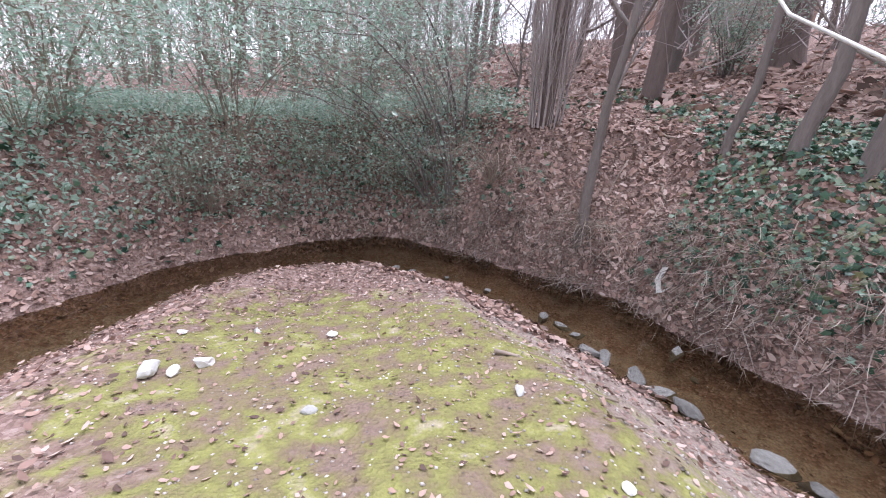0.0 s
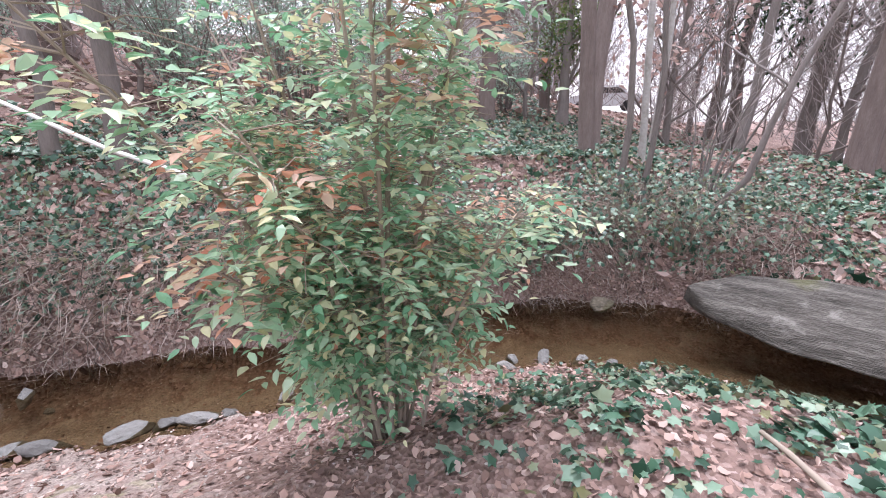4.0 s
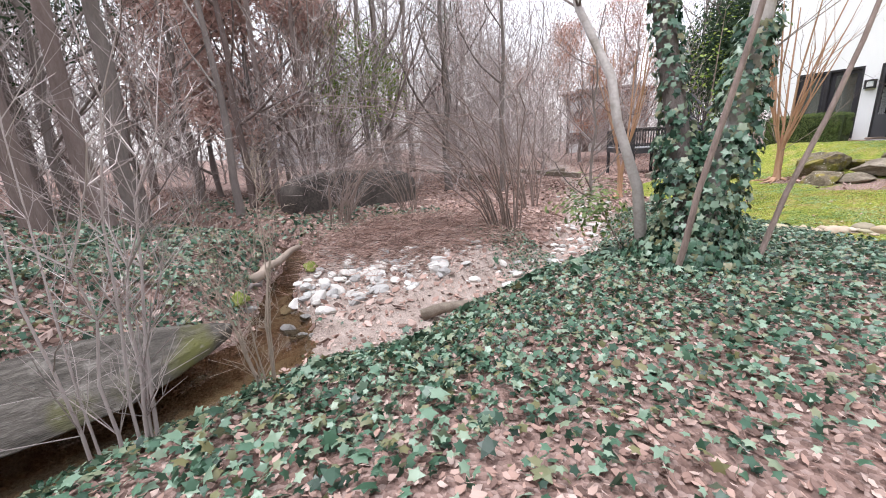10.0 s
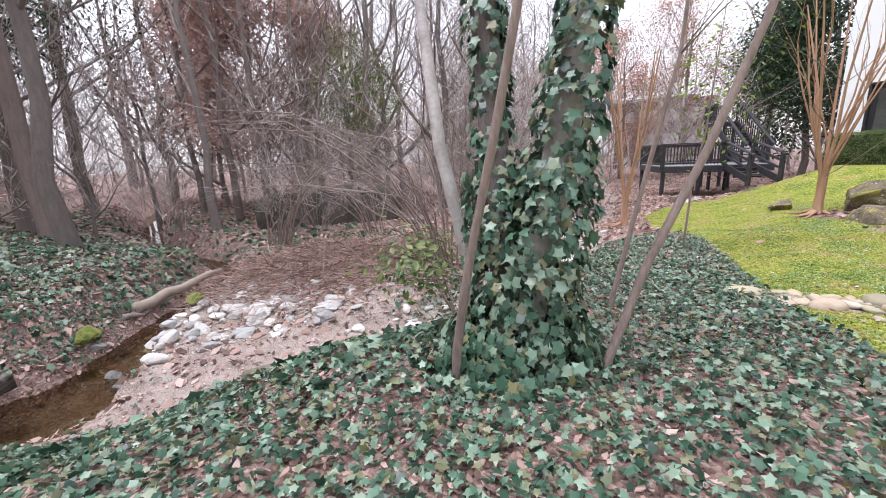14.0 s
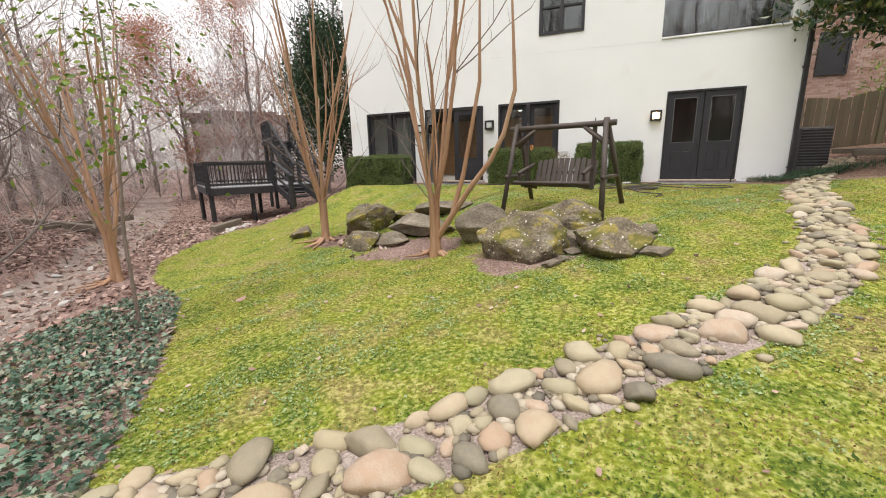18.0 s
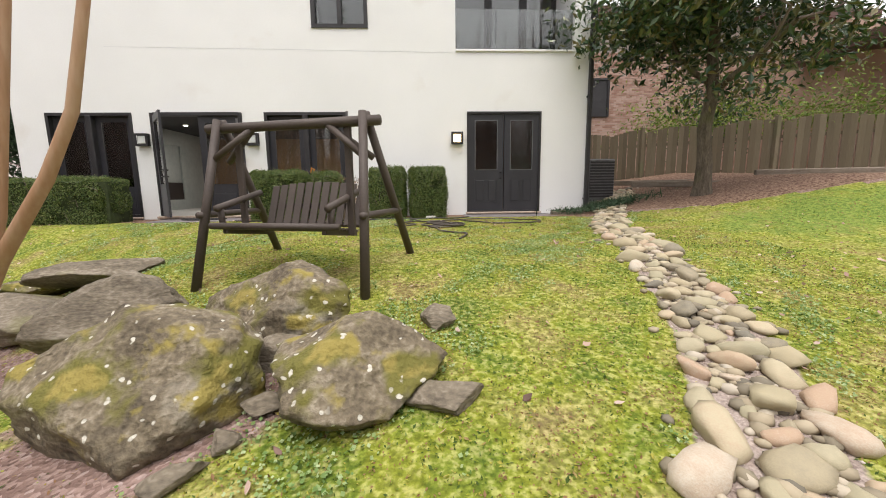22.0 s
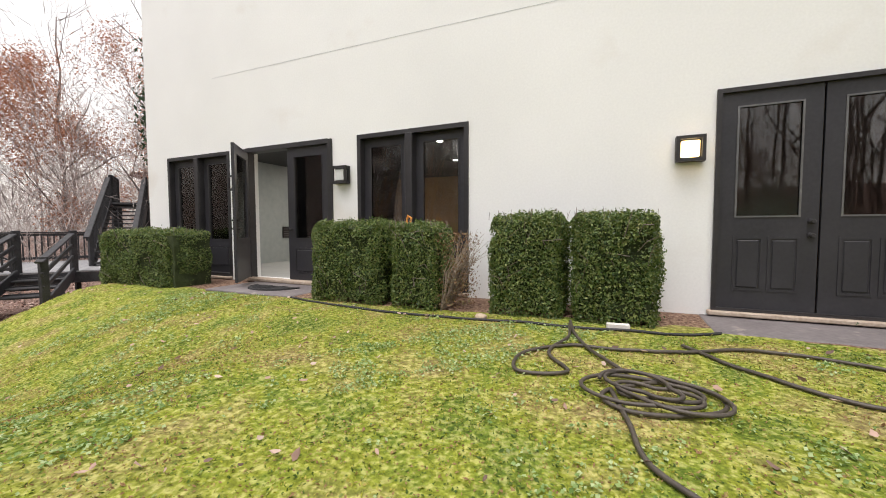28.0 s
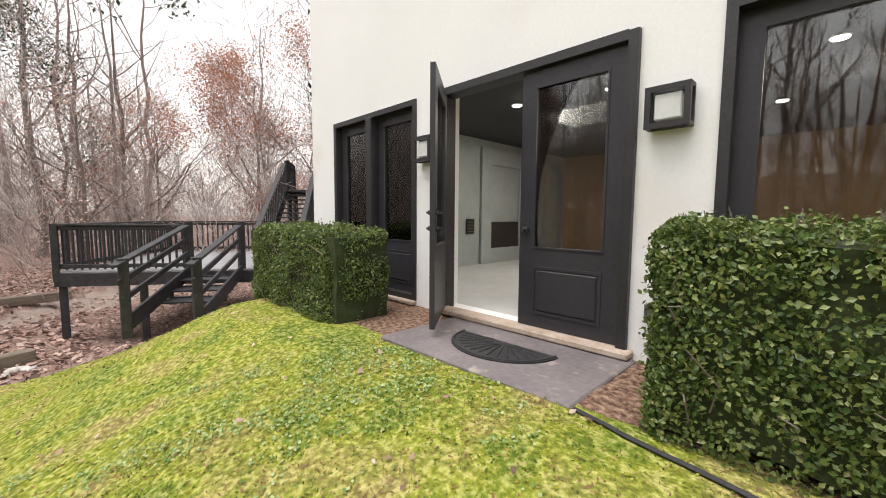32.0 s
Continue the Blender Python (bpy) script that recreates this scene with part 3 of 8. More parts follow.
def masks(X, Y):
    """Ground cover: lawn, sand, mulch, moss, turf and ivy, each from 0 to 1."""
    poly = LAWN_EDGE + [(11.6, -21.9), (6.0, -21.75), (0.6, -22.1), (-2.2, -21.6), (-4.2, -19.9), (-14, -19.0), (-30, -12), (-30, -5.0), (-3, -4.6), (0.5, -5.4)]
    lawn = inside(X, Y, poly).astype(float)
    for c, r in (((3.1, -14.6), 1.15), ((5.5, -15.5), 1.15), ((7.6, -16.0), 0.8)):
        lawn = lawn * (1 - 0.85 * sstep(r * 1.15, r * 0.4, np.hypot(X - c[0], (Y - c[1]) * 1.4) * (1 + 0.5 * bumps(X, Y, 1.7))))
    dp, _ = along(X, Y, PATHLINE, [0] * len(PATHLINE))
    lawn = lawn * sstep(0.24, 0.36, dp)
    sand = sstep(0.42, 0.3, dp) * (Y > -24)
    dr, w = along(X, Y, RILL, RILL_W)
    sand = np.maximum(sand, sstep(w + 0.35, w, dr))
    bar = sstep(2.7, 1.6, np.hypot((X - 8.4) * 0.8, Y + 4.2))
    sand = np.maximum(sand, bar)
    flat_sand = sstep(5.0, 5.5, X) * sstep(-1.5, -2.0, Y) * sstep(-5.8, -5.0, Y) * inside(X, Y, NEAR)
    sand = np.maximum(sand, flat_sand)
    dc, w = along(X, Y, CREEK, CREEK_W)
    sand = np.maximum(sand, sstep(w + 0.3, w + 0.05, dc) * inside(X, Y, NEAR))
    sand = np.maximum(sand, 0.6 * sstep(3.6, 1.0, np.hypot(X + 1.0, Y - 2.2)) * inside(X, Y, NEAR))
    sand = np.maximum(sand, 0.45 * sstep(w + 0.02, w - 0.12, dc))
    moss = sstep(2.9, 0.2, np.hypot((X + 2.1) * 0.72, (Y - 1.7) * 1.15)) * 0.6 + 0.22 * sstep(3.6, 1.6, np.hypot(X + 1.0, Y - 1.5)) * inside(X, Y, NEAR)
    mulch = np.maximum(((Y < -21.6) & (X > -2.7) & (X < 11.5)).astype(float), inside(X, Y, [(-2.6, -21.9), (-4.2, -19.9), (-14, -19.2), (-16, -30), (-2.6, -30)]))
    turf = 0.66 * sstep(1.35, 0.0, np.hypot((X + 5.6) / 4.2, (Y + 18.7) / 1.9) * (1 + 0.5 * bumps(X, Y, 1.3))) * lawn * sstep(0.35, 0.9, dp)
    near = inside(X, Y, NEAR)
    ivy = near * (1 - inside(X, Y, poly)) * sstep(-13.6, -12.6, Y) * sstep(2.0, 4.1, X + 0.45 * np.clip(-2.5 - Y, 0, 4) + 1.1 * sstep(-1.6, -0.4, Y))
    ivy = ivy * sstep(2.3, 1.2, Y) * (1 - sstep(w + 0.15, w, dc)) * sstep(w * 0.3 + 0.2, 0.55, dr)
    ivy = ivy * (1 - sstep(-2.2, -0.6, Y) * np.clip(0.5 - 0.9 * bumps(X, Y, 2.3), 0.15, 0.9))
    ivy = ivy * (1 - 0.97 * flat_sand)
    dn = bumps(X, Y, 0.8)
    far = (~near) * sstep(-0.25, 0.35, dn + 0.9 * np.exp(-((X - 10.9) ** 2 / 2.6 + (Y + 0.9) ** 2 / 1.6)) + 0.7 * np.exp(-((X - 11.6) ** 2 / 2.0 + (Y + 5.4) ** 2 / 2.4)) + 0.35 * sstep(-3.6, -5.4, X) + 0.5 * sstep(-1.5, 0.5, X) * sstep(9, 7, Y) + 0.25 * sstep(3, -2, Y) + 0.2 * sstep(4, 9, X) * sstep(-3, 0, Y)) * (Y > -7.3) * sstep(w + 0.05, w + 0.35, dc)
    return dict(lawn=lawn, sand=sand, moss=moss, mulch=mulch, turf=turf, ivy=np.clip(ivy + 0.75 * far * (1 - bar) * (1 - 0.8 * flat_sand), 0, 1))


PATHLINE = [(5.0, -9.6), (4.2, -10.15), (3.4, -10.6), (2.8, -11.1), (2.4, -11.45), (1.85, -11.95), (1.0, -12.75), (0.2, -13.75), (-0.35, -14.7), (-0.72, -15.6), (-0.97, -16.45), (-1.28, -17.4), (-1.45, -18.0), (-1.95, -19.8), (-2.55, -21.0), (-3.1, -22.2), (-4.0, -23.4), (-4.6, -24.6)]


def axis_steps(lo, hi, fine, reach):
    core = np.arange(lo, hi + 1e-6, fine)
    out, step, x = [], fine, hi
    while x < reach:
        step *= 1.22
        x += step
        out.append(x)
    low, step, x = [], fine, lo
    while x > -reach:
        step *= 1.22
        x -= step
        low.append(x)
    return np.concatenate([low[::-1], core, out])


xs, ys = axis_steps(-9, 17, 0.11, 400), axis_steps(-24.5, 9.5, 0.11, 400)
GX, GY = np.meshgrid(xs, ys)
GZ = ground(GX, GY)
nx, ny = len(xs), len(ys)
gi = np.arange(nx * ny).reshape(ny, nx)
gfaces = np.stack([gi[:-1, :-1], gi[:-1, 1:], gi[1:, 1:], gi[1:, :-1]], -1).reshape(-1, 4)
gme = quads_mesh("ground", np.stack([GX, GY, GZ], -1).reshape(-1, 3), gfaces, GROUND, True)
for key, vals in masks(GX, GY).items():
    if key != "ivy":
        gme.attributes.new(key, "FLOAT", "POINT").data.foreach_set("value", vals.ravel().astype(np.float32))
floor_ob = tagged(put("ground", gme), "mossy lawn, leaf litter and creek banks", "ground", kind="structure")

# creek water, one sheet that follows the bed
wv, wf = [], []
for (x, y), w in zip(CREEK, CREEK_W):
    k = CREEK.index((x, y))
    a, b = CREEK[max(k - 1, 0)], CREEK[min(k + 1, len(CREEK) - 1)]
    d = Vector((b[0] - a[0], b[1] - a[1], 0)).normalized()
    nrm = Vector((-d.y, d.x, 0)) * (w + 0.45)
    wv += [(x + nrm.x, y + nrm.y, WATER_Z), (x - nrm.x, y - nrm.y, WATER_Z)]
wf = [(2 * i, 2 * i + 1, 2 * i + 3, 2 * i + 2) for i in range(len(CREEK) - 1)]
tagged(part("water", G().add(wv, wf), WATER, None), "shallow clear brown creek water", "water", kind="structure")


# ---------- the white house ----------
FY, BASE, HEAD = -22.86, 1.42, 3.99
HOUSE_L, HOUSE_R, HOUSE_TOP = 11.5, -2.72, 10.4
OPEN = [(-1.5, 0.43, 1.42, HEAD), (3.5, 5.52, 1.42, HEAD), (6.06, 8.26, 1.42, HEAD), (8.71, 10.74, 1.42, HEAD), (2.86, 4.22, 5.96, 7.9), (-2.3, 0.71, 5.47, 8.3)]


def frame_bars(g, x0, x1, z0, z1, w, y, d):
    """Four bars round an opening."""
    g.box(((x0 + x1) / 2, y, z1 - w / 2), (x1 - x0, d, w))
    g.box(((x0 + x1) / 2, y, z0 + w / 2), (x1 - x0, d, w))
    g.box((x0 + w / 2, y, (z0 + z1) / 2), (w, d, z1 - z0 - 2 * w))
    g.box((x1 - w / 2, y, (z0 + z1) / 2), (w, d, z1 - z0 - 2 * w))
    return g


def wall_with_openings(x0, x1, z0, z1, opens, y, depth):
    """An upright slab along x with holes right through it, and their reveals."""
    gx = sorted({x0, x1, *[o[0] for o in opens], *[o[1] for o in opens]})
    gzs = sorted({z0, z1, *[o[2] for o in opens], *[o[3] for o in opens]})
    g = G()
    for a, b in zip(gx, gx[1:]):
        for c, d in zip(gzs, gzs[1:]):
            if any(o[0] <= a and b <= o[1] and o[2] <= c and d <= o[3] for o in opens):
                continue
            g.add([(a, y, c), (b, y, c), (b, y, d), (a, y, d)], [(3, 2, 1, 0)])
            g.add([(a, y - depth, c), (b, y - depth, c), (b, y - depth, d), (a, y - depth, d)], [(0, 1, 2, 3)])
    for a, b, c, d in opens:
        for p, q in (((a, c), (b, c)), ((b, c), (b, d)), ((b, d), (a, d)), ((a, d), (a, c))):
            g.add([(p[0], y, p[1]), (q[0], y, q[1]), (q[0], y - depth, q[1]), (p[0], y - depth, p[1])], [(0, 1, 2, 3)])
    g.add([(x0, y, z0), (x0, y - depth, z0), (x0, y - depth, z1), (x0, y, z1)], [(0, 1, 2, 3)])
    g.add([(x1, y, z0), (x1, y - depth, z0), (x1, y - depth, z1), (x1, y, z1)], [(3, 2, 1, 0)])
    g.add([(x0, y, z1), (x1, y, z1), (x1, y - depth, z1), (x0, y - depth, z1)], [(0, 1, 2, 3)])
    return g


facade = tagged(part("wall_front", wall_with_openings(HOUSE_R, HOUSE_L, 0.6, HOUSE_TOP, OPEN, FY, 0.3), STUCCO, None), "smooth white stucco house front", "wall", kind="structure")
for nm, g, lab in (("wall_west", G().box((HOUSE_R + 0.15, FY - 5.8, 5.2), (0.3, 11.0, 10.4)), "white stucco side wall"), ("wall_east", G().box((HOUSE_L - 0.15, FY - 5.8, 5.2), (0.3, 11.0, 10.4)), "white stucco side wall by the deck"), ("wall_back", G().box(((HOUSE_L + HOUSE_R) / 2, FY - 11.4, 5.2), (HOUSE_L - HOUSE_R, 0.3, 10.4)), "white stucco rear wall")):
    tagged(part(nm, g, STUCCO, None), lab, "wall", kind="structure")
tagged(part("roof", G().box(((HOUSE_L + HOUSE_R) / 2, FY - 5.7, HOUSE_TOP + 0.15), (HOUSE_L - HOUSE_R + 0.5, 12.2, 0.3)), BLACK, None), "dark flat roof edge", "roof", kind="structure")
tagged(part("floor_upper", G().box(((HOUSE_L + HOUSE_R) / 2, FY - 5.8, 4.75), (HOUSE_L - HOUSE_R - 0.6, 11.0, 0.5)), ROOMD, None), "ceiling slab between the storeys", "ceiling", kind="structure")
tagged(part("floor_room", G().box((6.9, FY - 4.0, 1.36), (8.6, 7.4, 0.1)), ROOMF, None), "pale glossy indoor floor", "floor", kind="structure")
tagged(part("wall_room_back", G().box((7.0, FY - 7.8, 2.9), (9.0, 0.2, 3.2)), TANW, None), "tan indoor wall", "wall", kind="structure")
tagged(part("wall_room_side", merged(G().box((2.6, FY - 4.0, 2.9), (0.2, 7.4, 3.2))), TANW, None), "tan wood indoor wall", "wall", kind="structure")
tagged(part("wall_room_partition", G().box((10.9, FY - 4.0, 2.9), (0.2, 7.4, 3.2)), ROOMW, None), "pale indoor wall", "wall", kind="structure")
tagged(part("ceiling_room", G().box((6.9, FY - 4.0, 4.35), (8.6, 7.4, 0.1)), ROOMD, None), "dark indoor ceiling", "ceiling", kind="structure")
tagged(part("wall_store", merged(G().box((-0.6, FY - 2.2, 2.9), (3.8, 0.15, 3.2)), G().box((1.4, FY - 1.2, 2.9), (0.15, 2.0, 3.2))), TANW, None), "brown wall behind the double door", "wall", kind="structure")
fire = thing("fireplace", "black fireplace opening in a pale marble wall", "fireplace", (10.78, -27.55, 1.41), 90)
part("surround", frame_bars(G(), -0.95, 0.95, 0.0, 2.7, 0.36, 0.03, 0.06), ROOMW, fire, "pale marble slabs")
part("firebox", cbox((0, 0.02, 0.5), (1.1, 0.05, 0.98), 0.01), BLACK, fire)
vent = thing("wall_vent", "small black vent on the pale wall", "vent", (10.78, -26.25, 2.3), 90)
part("plate", cbox((0, 0.012, 0), (0.26, 0.024, 0.34), 0.004), BLACK, vent)
for k in range(4):
    part("slat", cbox((0, 0.028, -0.11 + 0.07 * k), (0.2, 0.012, 0.02), 0.002), GALV, vent)
for x, y in ((8.6, FY - 2.0), (7.2, FY - 2.2), (7.8, FY - 4.6), (5.0, FY - 2.2), (4.0, FY - 2.0), (9.6, FY - 3.8), (5.6, FY - 4.5)):
    dl = thing("ceiling_light", "small round recessed ceiling light, lit", "light", (x, y, 4.29), group="recessed ceiling lights")
    part("lamp_glass", G().tube([(0, 0, 0.0), (0, 0, -0.02)], [0.07, 0.07], 14), DOWNL, dl)
    part("trim_ring", G().tube([(0, 0, 0.005), (0, 0, -0.012)], [0.09, 0.085], 14), ROOMF, dl)
for x in (8.0, 4.6):
    lamp = new("room_lamp", bpy.data.lights.new("room_lamp", "AREA"))
    lamp.data.energy, lamp.data.size, lamp.data.color = 40, 1.2, (1.0, 0.93, 0.82)
    lamp.matrix_world = pose(x, FY - 3.2, 4.25)


def leaf_parts(root, x0, x1, z0, z1, y, kick, stile, panels, pane_mat, mirror=False):
    """One glazed leaf: stiles and rails, a pane, and raised panels below it."""
    fr = G()
    h = z1 - z0
    zk = z0 + kick
    fr.box((x0 + stile / 2, y, z0 + h / 2), (stile, 0.05, h))
    fr.box((x1 - stile / 2, y, z0 + h / 2), (stile, 0.05, h))
    fr.box(((x0 + x1) / 2, y, z1 - stile / 2), (x1 - x0 - 2 * stile, 0.05, stile))
    fr.box(((x0 + x1) / 2, y, z0 + kick / 2), (x1 - x0 - 2 * stile, 0.05, kick))
    lf = part("door_leaf", fr, CHAR, root)
    part("pane", G().box(((x0 + x1) / 2, y, (zk + z1 - stile) / 2), (x1 - x0 - 2 * stile, 0.012, z1 - stile - zk)), pane_mat, lf, "dark reflecting glass").visible_shadow = False
    part("glazing_bead", frame_bars(G(), x0 + stile - 0.01, x1 - stile + 0.01, zk - 0.01, z1 - stile + 0.01, 0.018, y + 0.026, 0.016), GALV if panels == 4 else CHAR, lf)
    return lf


def panel(lf, x0, x1, z0, z1, y):
    g = frame_bars(G(), x0, x1, z0, z1, 0.025, y + 0.028, 0.012)
    g.add(cbox(((x0 + x1) / 2, y + 0.028, (z0 + z1) / 2), (x1 - x0 - 0.08, 0.02, z1 - z0 - 0.08), 0.01).v, cbox(((x0 + x1) / 2, y + 0.028, (z0 + z1) / 2), (x1 - x0 - 0.08, 0.02, z1 - z0 - 0.08), 0.01).f)
    part("panel", g, CHAR, lf)


def knob(lf, x, y, z):
    part("door_knob", G().tube([(x, y, z), (x, y + 0.03, z), (x, y + 0.035, z), (x, y + 0.06, z), (x, y + 0.075, z)], [0.03, 0.03, 0.014, 0.026, 0.02], 12), BLACK, lf, "black metal knob")


# double door with half glass
d1 = thing("door_1", "charcoal double door with half glass and raised panels, closed", "door", kind="structure")
part("door_frame", frame_bars(G(), -1.5, 0.43, 1.42, HEAD, 0.05, FY - 0.02, 0.12), BLACK, d1)
part("threshold", cbox((-0.53, FY + 0.03, 1.41), (2.0, 0.16, 0.05), 0.01), SILLW, d1, "worn bare wood threshold")
for a, b in ((-1.45, -0.545), (-0.525, 0.38)):
    lf = leaf_parts(d1, a, b, 1.45, HEAD - 0.05, FY - 0.03, 1.08, 0.165, 4, GLASSD)
    for q in range(2):
        w = (b - a - 0.34) / 2
        panel(lf, a + 0.15 + q * (w + 0.04), a + 0.15 + q * (w + 0.04) + w, 1.68, 2.3, FY - 0.03)
knob(lf, -0.46, FY, 2.32)
knob(lf, -0.46, FY, 2.47)
part("floor_mat_slab", cbox((-0.6, FY + 0.45, 1.32), (2.3, 0.9, 0.1), 0.015), CONC, d1, "grey concrete step")

# glazed french windows each side of the open door
for nm, x0, x1, lab in (("window_1", 8.71, 10.74, "black-framed french window beside the deck"), ("window_2", 3.5, 5.52, "black-framed french window behind the hedges")):
    w = thing(nm, lab, "window", kind="structure")
    part("window_frame", frame_bars(G(), x0, x1, 1.42, HEAD, 0.07, FY - 0.08, 0.2), BLACK, w)
    part("mullion", cbox(((x0 + x1) / 2, FY - 0.05, 2.7), (0.13, 0.2, 2.45), 0.01), BLACK, w)
    for a, b in ((x0 + 0.07, (x0 + x1) / 2 - 0.065), ((x0 + x1) / 2 + 0.065, x1 - 0.07)):
        lf = leaf_parts(w, a, b, 1.47, HEAD - 0.07, FY - 0.12, 0.72, 0.13, 1, GLASS)
        panel(lf, a + 0.13, b - 0.13, 1.6, 2.05, FY - 0.12)
    part("window_sill", cbox(((x0 + x1) / 2, FY + 0.02, 1.4), (x1 - x0, 0.14, 0.05), 0.01), SILLW, w)

# the open front door
d2 = thing("door_2", "black glazed double door with one leaf open outwards", "door", kind="structure")
part("door_frame", merged(G().box((6.1, FY - 0.05, 2.7), (0.08, 0.2, 2.56)), G().box((8.22, FY - 0.05, 2.7), (0.08, 0.2, 2.56)), G().box((7.16, FY - 0.05, HEAD - 0.04), (2.04, 0.2, 0.08))), BLACK, d2)
part("threshold", cbox((7.16, FY + 0.04, 1.415), (2.3, 0.2, 0.06), 0.012), SILLW, d2, "worn bare wood threshold")
lf = leaf_parts(d2, 6.14, 7.14, 1.45, HEAD - 0.09, FY - 0.03, 0.78, 0.16, 2, GLASS)
panel(lf, 6.3, 6.98, 1.58, 2.05, FY - 0.03)
knob(lf, 7.06, FY, 2.4)
sw_leaf = G()
for c, s in (((0.08, 0, 1.22), (0.16, 0.05, 2.44)), ((0.96, 0, 1.22), (0.16, 0.05, 2.44)), ((0.52, 0, 2.36), (0.72, 0.05, 0.16)), ((0.52, 0, 0.39), (0.72, 0.05, 0.78))):
    sw_leaf.box(c, s)
leaf = part("door_leaf", sw_leaf, CHAR, d2, "open leaf, seen almost edge on", m=pose(8.19, FY + 0.02, 1.46, 0, 0, 129))
part("pane", G().box((0.52, 0, 1.53), (0.72, 0.012, 1.5)), GLASS, leaf).visible_shadow = False
for zz in (0.95, 1.1):
    part("lever_handle", merged(G().tube([(0.96, -0.05, zz), (0.96, 0.05, zz)], 0.022, 8), G().tube([(0.96, -0.06, zz), (0.86, -0.065, zz)], 0.012, 6), G().tube([(0.96, 0.06, zz), (0.86, 0.065, zz)], 0.012, 6)), BLACK, leaf, "black lever handle")
for zz in (0.2, 1.2, 2.2):
    part("hinge", G().tube([(0, 0.03, zz), (0, 0.03, zz + 0.1)], 0.012, 8), BLACK, leaf)

# upper window and the glazed balcony
w3 = thing("window_3", "black two-light upper window", "window", kind="structure")
part("window_frame", merged(frame_bars(G(), 2.86, 4.22, 5.96, 7.9, 0.09, FY - 0.04, 0.14), G().box((3.54, FY - 0.04, 6.93), (0.1, 0.14, 1.8)), G().box((3.54, FY - 0.05, 6.75), (1.2, 0.08, 0.05))), BLACK, w3)
for x in (3.2, 3.88):
    part("pane", G().box((x, FY - 0.08, 6.93), (0.56, 0.012, 1.76)), GLASS, w3).visible_shadow = False
part("room_behind", G().box((3.54, FY - 1.6, 6.9), (1.8, 0.1, 2.4)), ROOMW, w3, "pale wall inside the window")
bal = thing("balcony", "recessed balcony with clear glass guard and black glazed doors", "balcony", kind="structure")
part("floor", G().box((-0.8, FY - 0.95, 5.42), (3.0, 1.3, 0.1)), CONC, bal)
part("ceiling", G().box((-0.8, FY - 0.95, 8.36), (3.0, 1.3, 0.1)), STUCCO, bal)
part("side_wall", G().box((0.78, FY - 0.95, 6.9), (0.1, 1.3, 2.9)), STUCCO, bal)
part("side_wall", G().box((-2.36, FY - 0.95, 6.9), (0.1, 1.3, 2.9)), STUCCO, bal)
for a, b in ((-0.35, 0.7), (-1.35, -0.35), (-2.3, -1.35)):
    fr = part("door_frame", frame_bars(G(), a, b, 5.47, 8.3, 0.1, FY - 1.55, 0.1), BLACK, bal)
    part("pane", G().box(((a + b) / 2, FY - 1.56, 6.9), (b - a - 0.2, 0.012, 2.6)), GLASS, fr).visible_shadow = False
for a, b in ((-0.3, 0.69), (-1.3, -0.32), (-2.28, -1.32)):
    part("glass_guard", G().box(((a + b) / 2, FY - 0.1, 5.97), (b - a, 0.012, 1.0)), GLASS, bal).visible_shadow = False
part("room_behind", G().box((-0.8, FY - 3.2, 6.9), (3.2, 0.1, 3.0)), ROOMW, bal, "pale wall inside")
part("ledge", cbox((-0.8, FY + 0.01, 5.46), (3.02, 0.06, 0.05), 0.008), STUCCO, bal)

# downpipe at the corner
dp = thing("downpipe", "black square downpipe at the house corner", "pipe", (HOUSE_R - 0.02, FY + 0.07, 1.35))
part("pipe", cbox((0, 0, 4.5), (0.1, 0.1, 9.0), 0.012), BLACK, dp)
for z in (0.4, 3.0, 5.6, 8.0):
    part("bracket", G().box((0, -0.03, z), (0.14, 0.1, 0.04)), BLACK, dp)


def wall_lamp(x, z, lit):
    s = 0.3
    t = thing("wall_lamp", "square black wall lantern" + (", lit warm" if lit else ", unlit"), "lamp", (x, FY, z), group="wall lanterns on the house front")
    part("back_plate", cbox((0, 0.012, 0), (s * 0.8, 0.024, s * 0.8), 0.004), BLACK, t)
    part("front_frame", frame_bars(G(), -s / 2, s / 2, -s / 2, s / 2, 0.04, 0.13, 0.03), BLACK, t)
    part("back_frame", frame_bars(G(), -s / 2, s / 2, -s / 2, s / 2, 0.03, 0.03, 0.02), BLACK, t)
    for a in (-1, 1):
        for b in (-1, 1):
            part("corner_bar", G().box((a * (s / 2 - 0.015), 0.08, b * (s / 2 - 0.015)), (0.03, 0.1, 0.03)), BLACK, t)
    part("diffuser", cbox((0, 0.075, 0), (s * 0.62, 0.09, s * 0.62), 0.01), WARM if lit else LAMPG, t, "glowing diffuser" if lit else "frosted glass box")


wall_lamp(0.69, 3.33, True)
wall_lamp(5.82, 3.33, False)
wall_lamp(8.47, 3.33, False)

# door slab, half-round mat, outlet
pad = thing("door_slab", "worn grey concrete slab at the open door", "step", (6.95, -22.27, 1.27), kind="structure")
part("slab", cbox((0, 0, 0.05), (1.95, 1.1, 0.12), 0.012), CONC, pad)
mt = thing("door_mat", "black half-round rubber door mat with fan ridges", "mat", (6.95, -22.4, 1.382))
half = [(0.52 * math.cos(a), 0.46 * math.sin(a), 0) for a in np.linspace(0, math.pi, 25)]
part("mat", G().add([(x, y, 0) for x, y, _ in half] + [(x, y, 0.012) for x, y, _ in half], [tuple(range(25, 50)), *[(i, i + 1, i + 26, i + 25) for i in range(24)], (24, 0, 25, 49)]), RUBBER, mt)
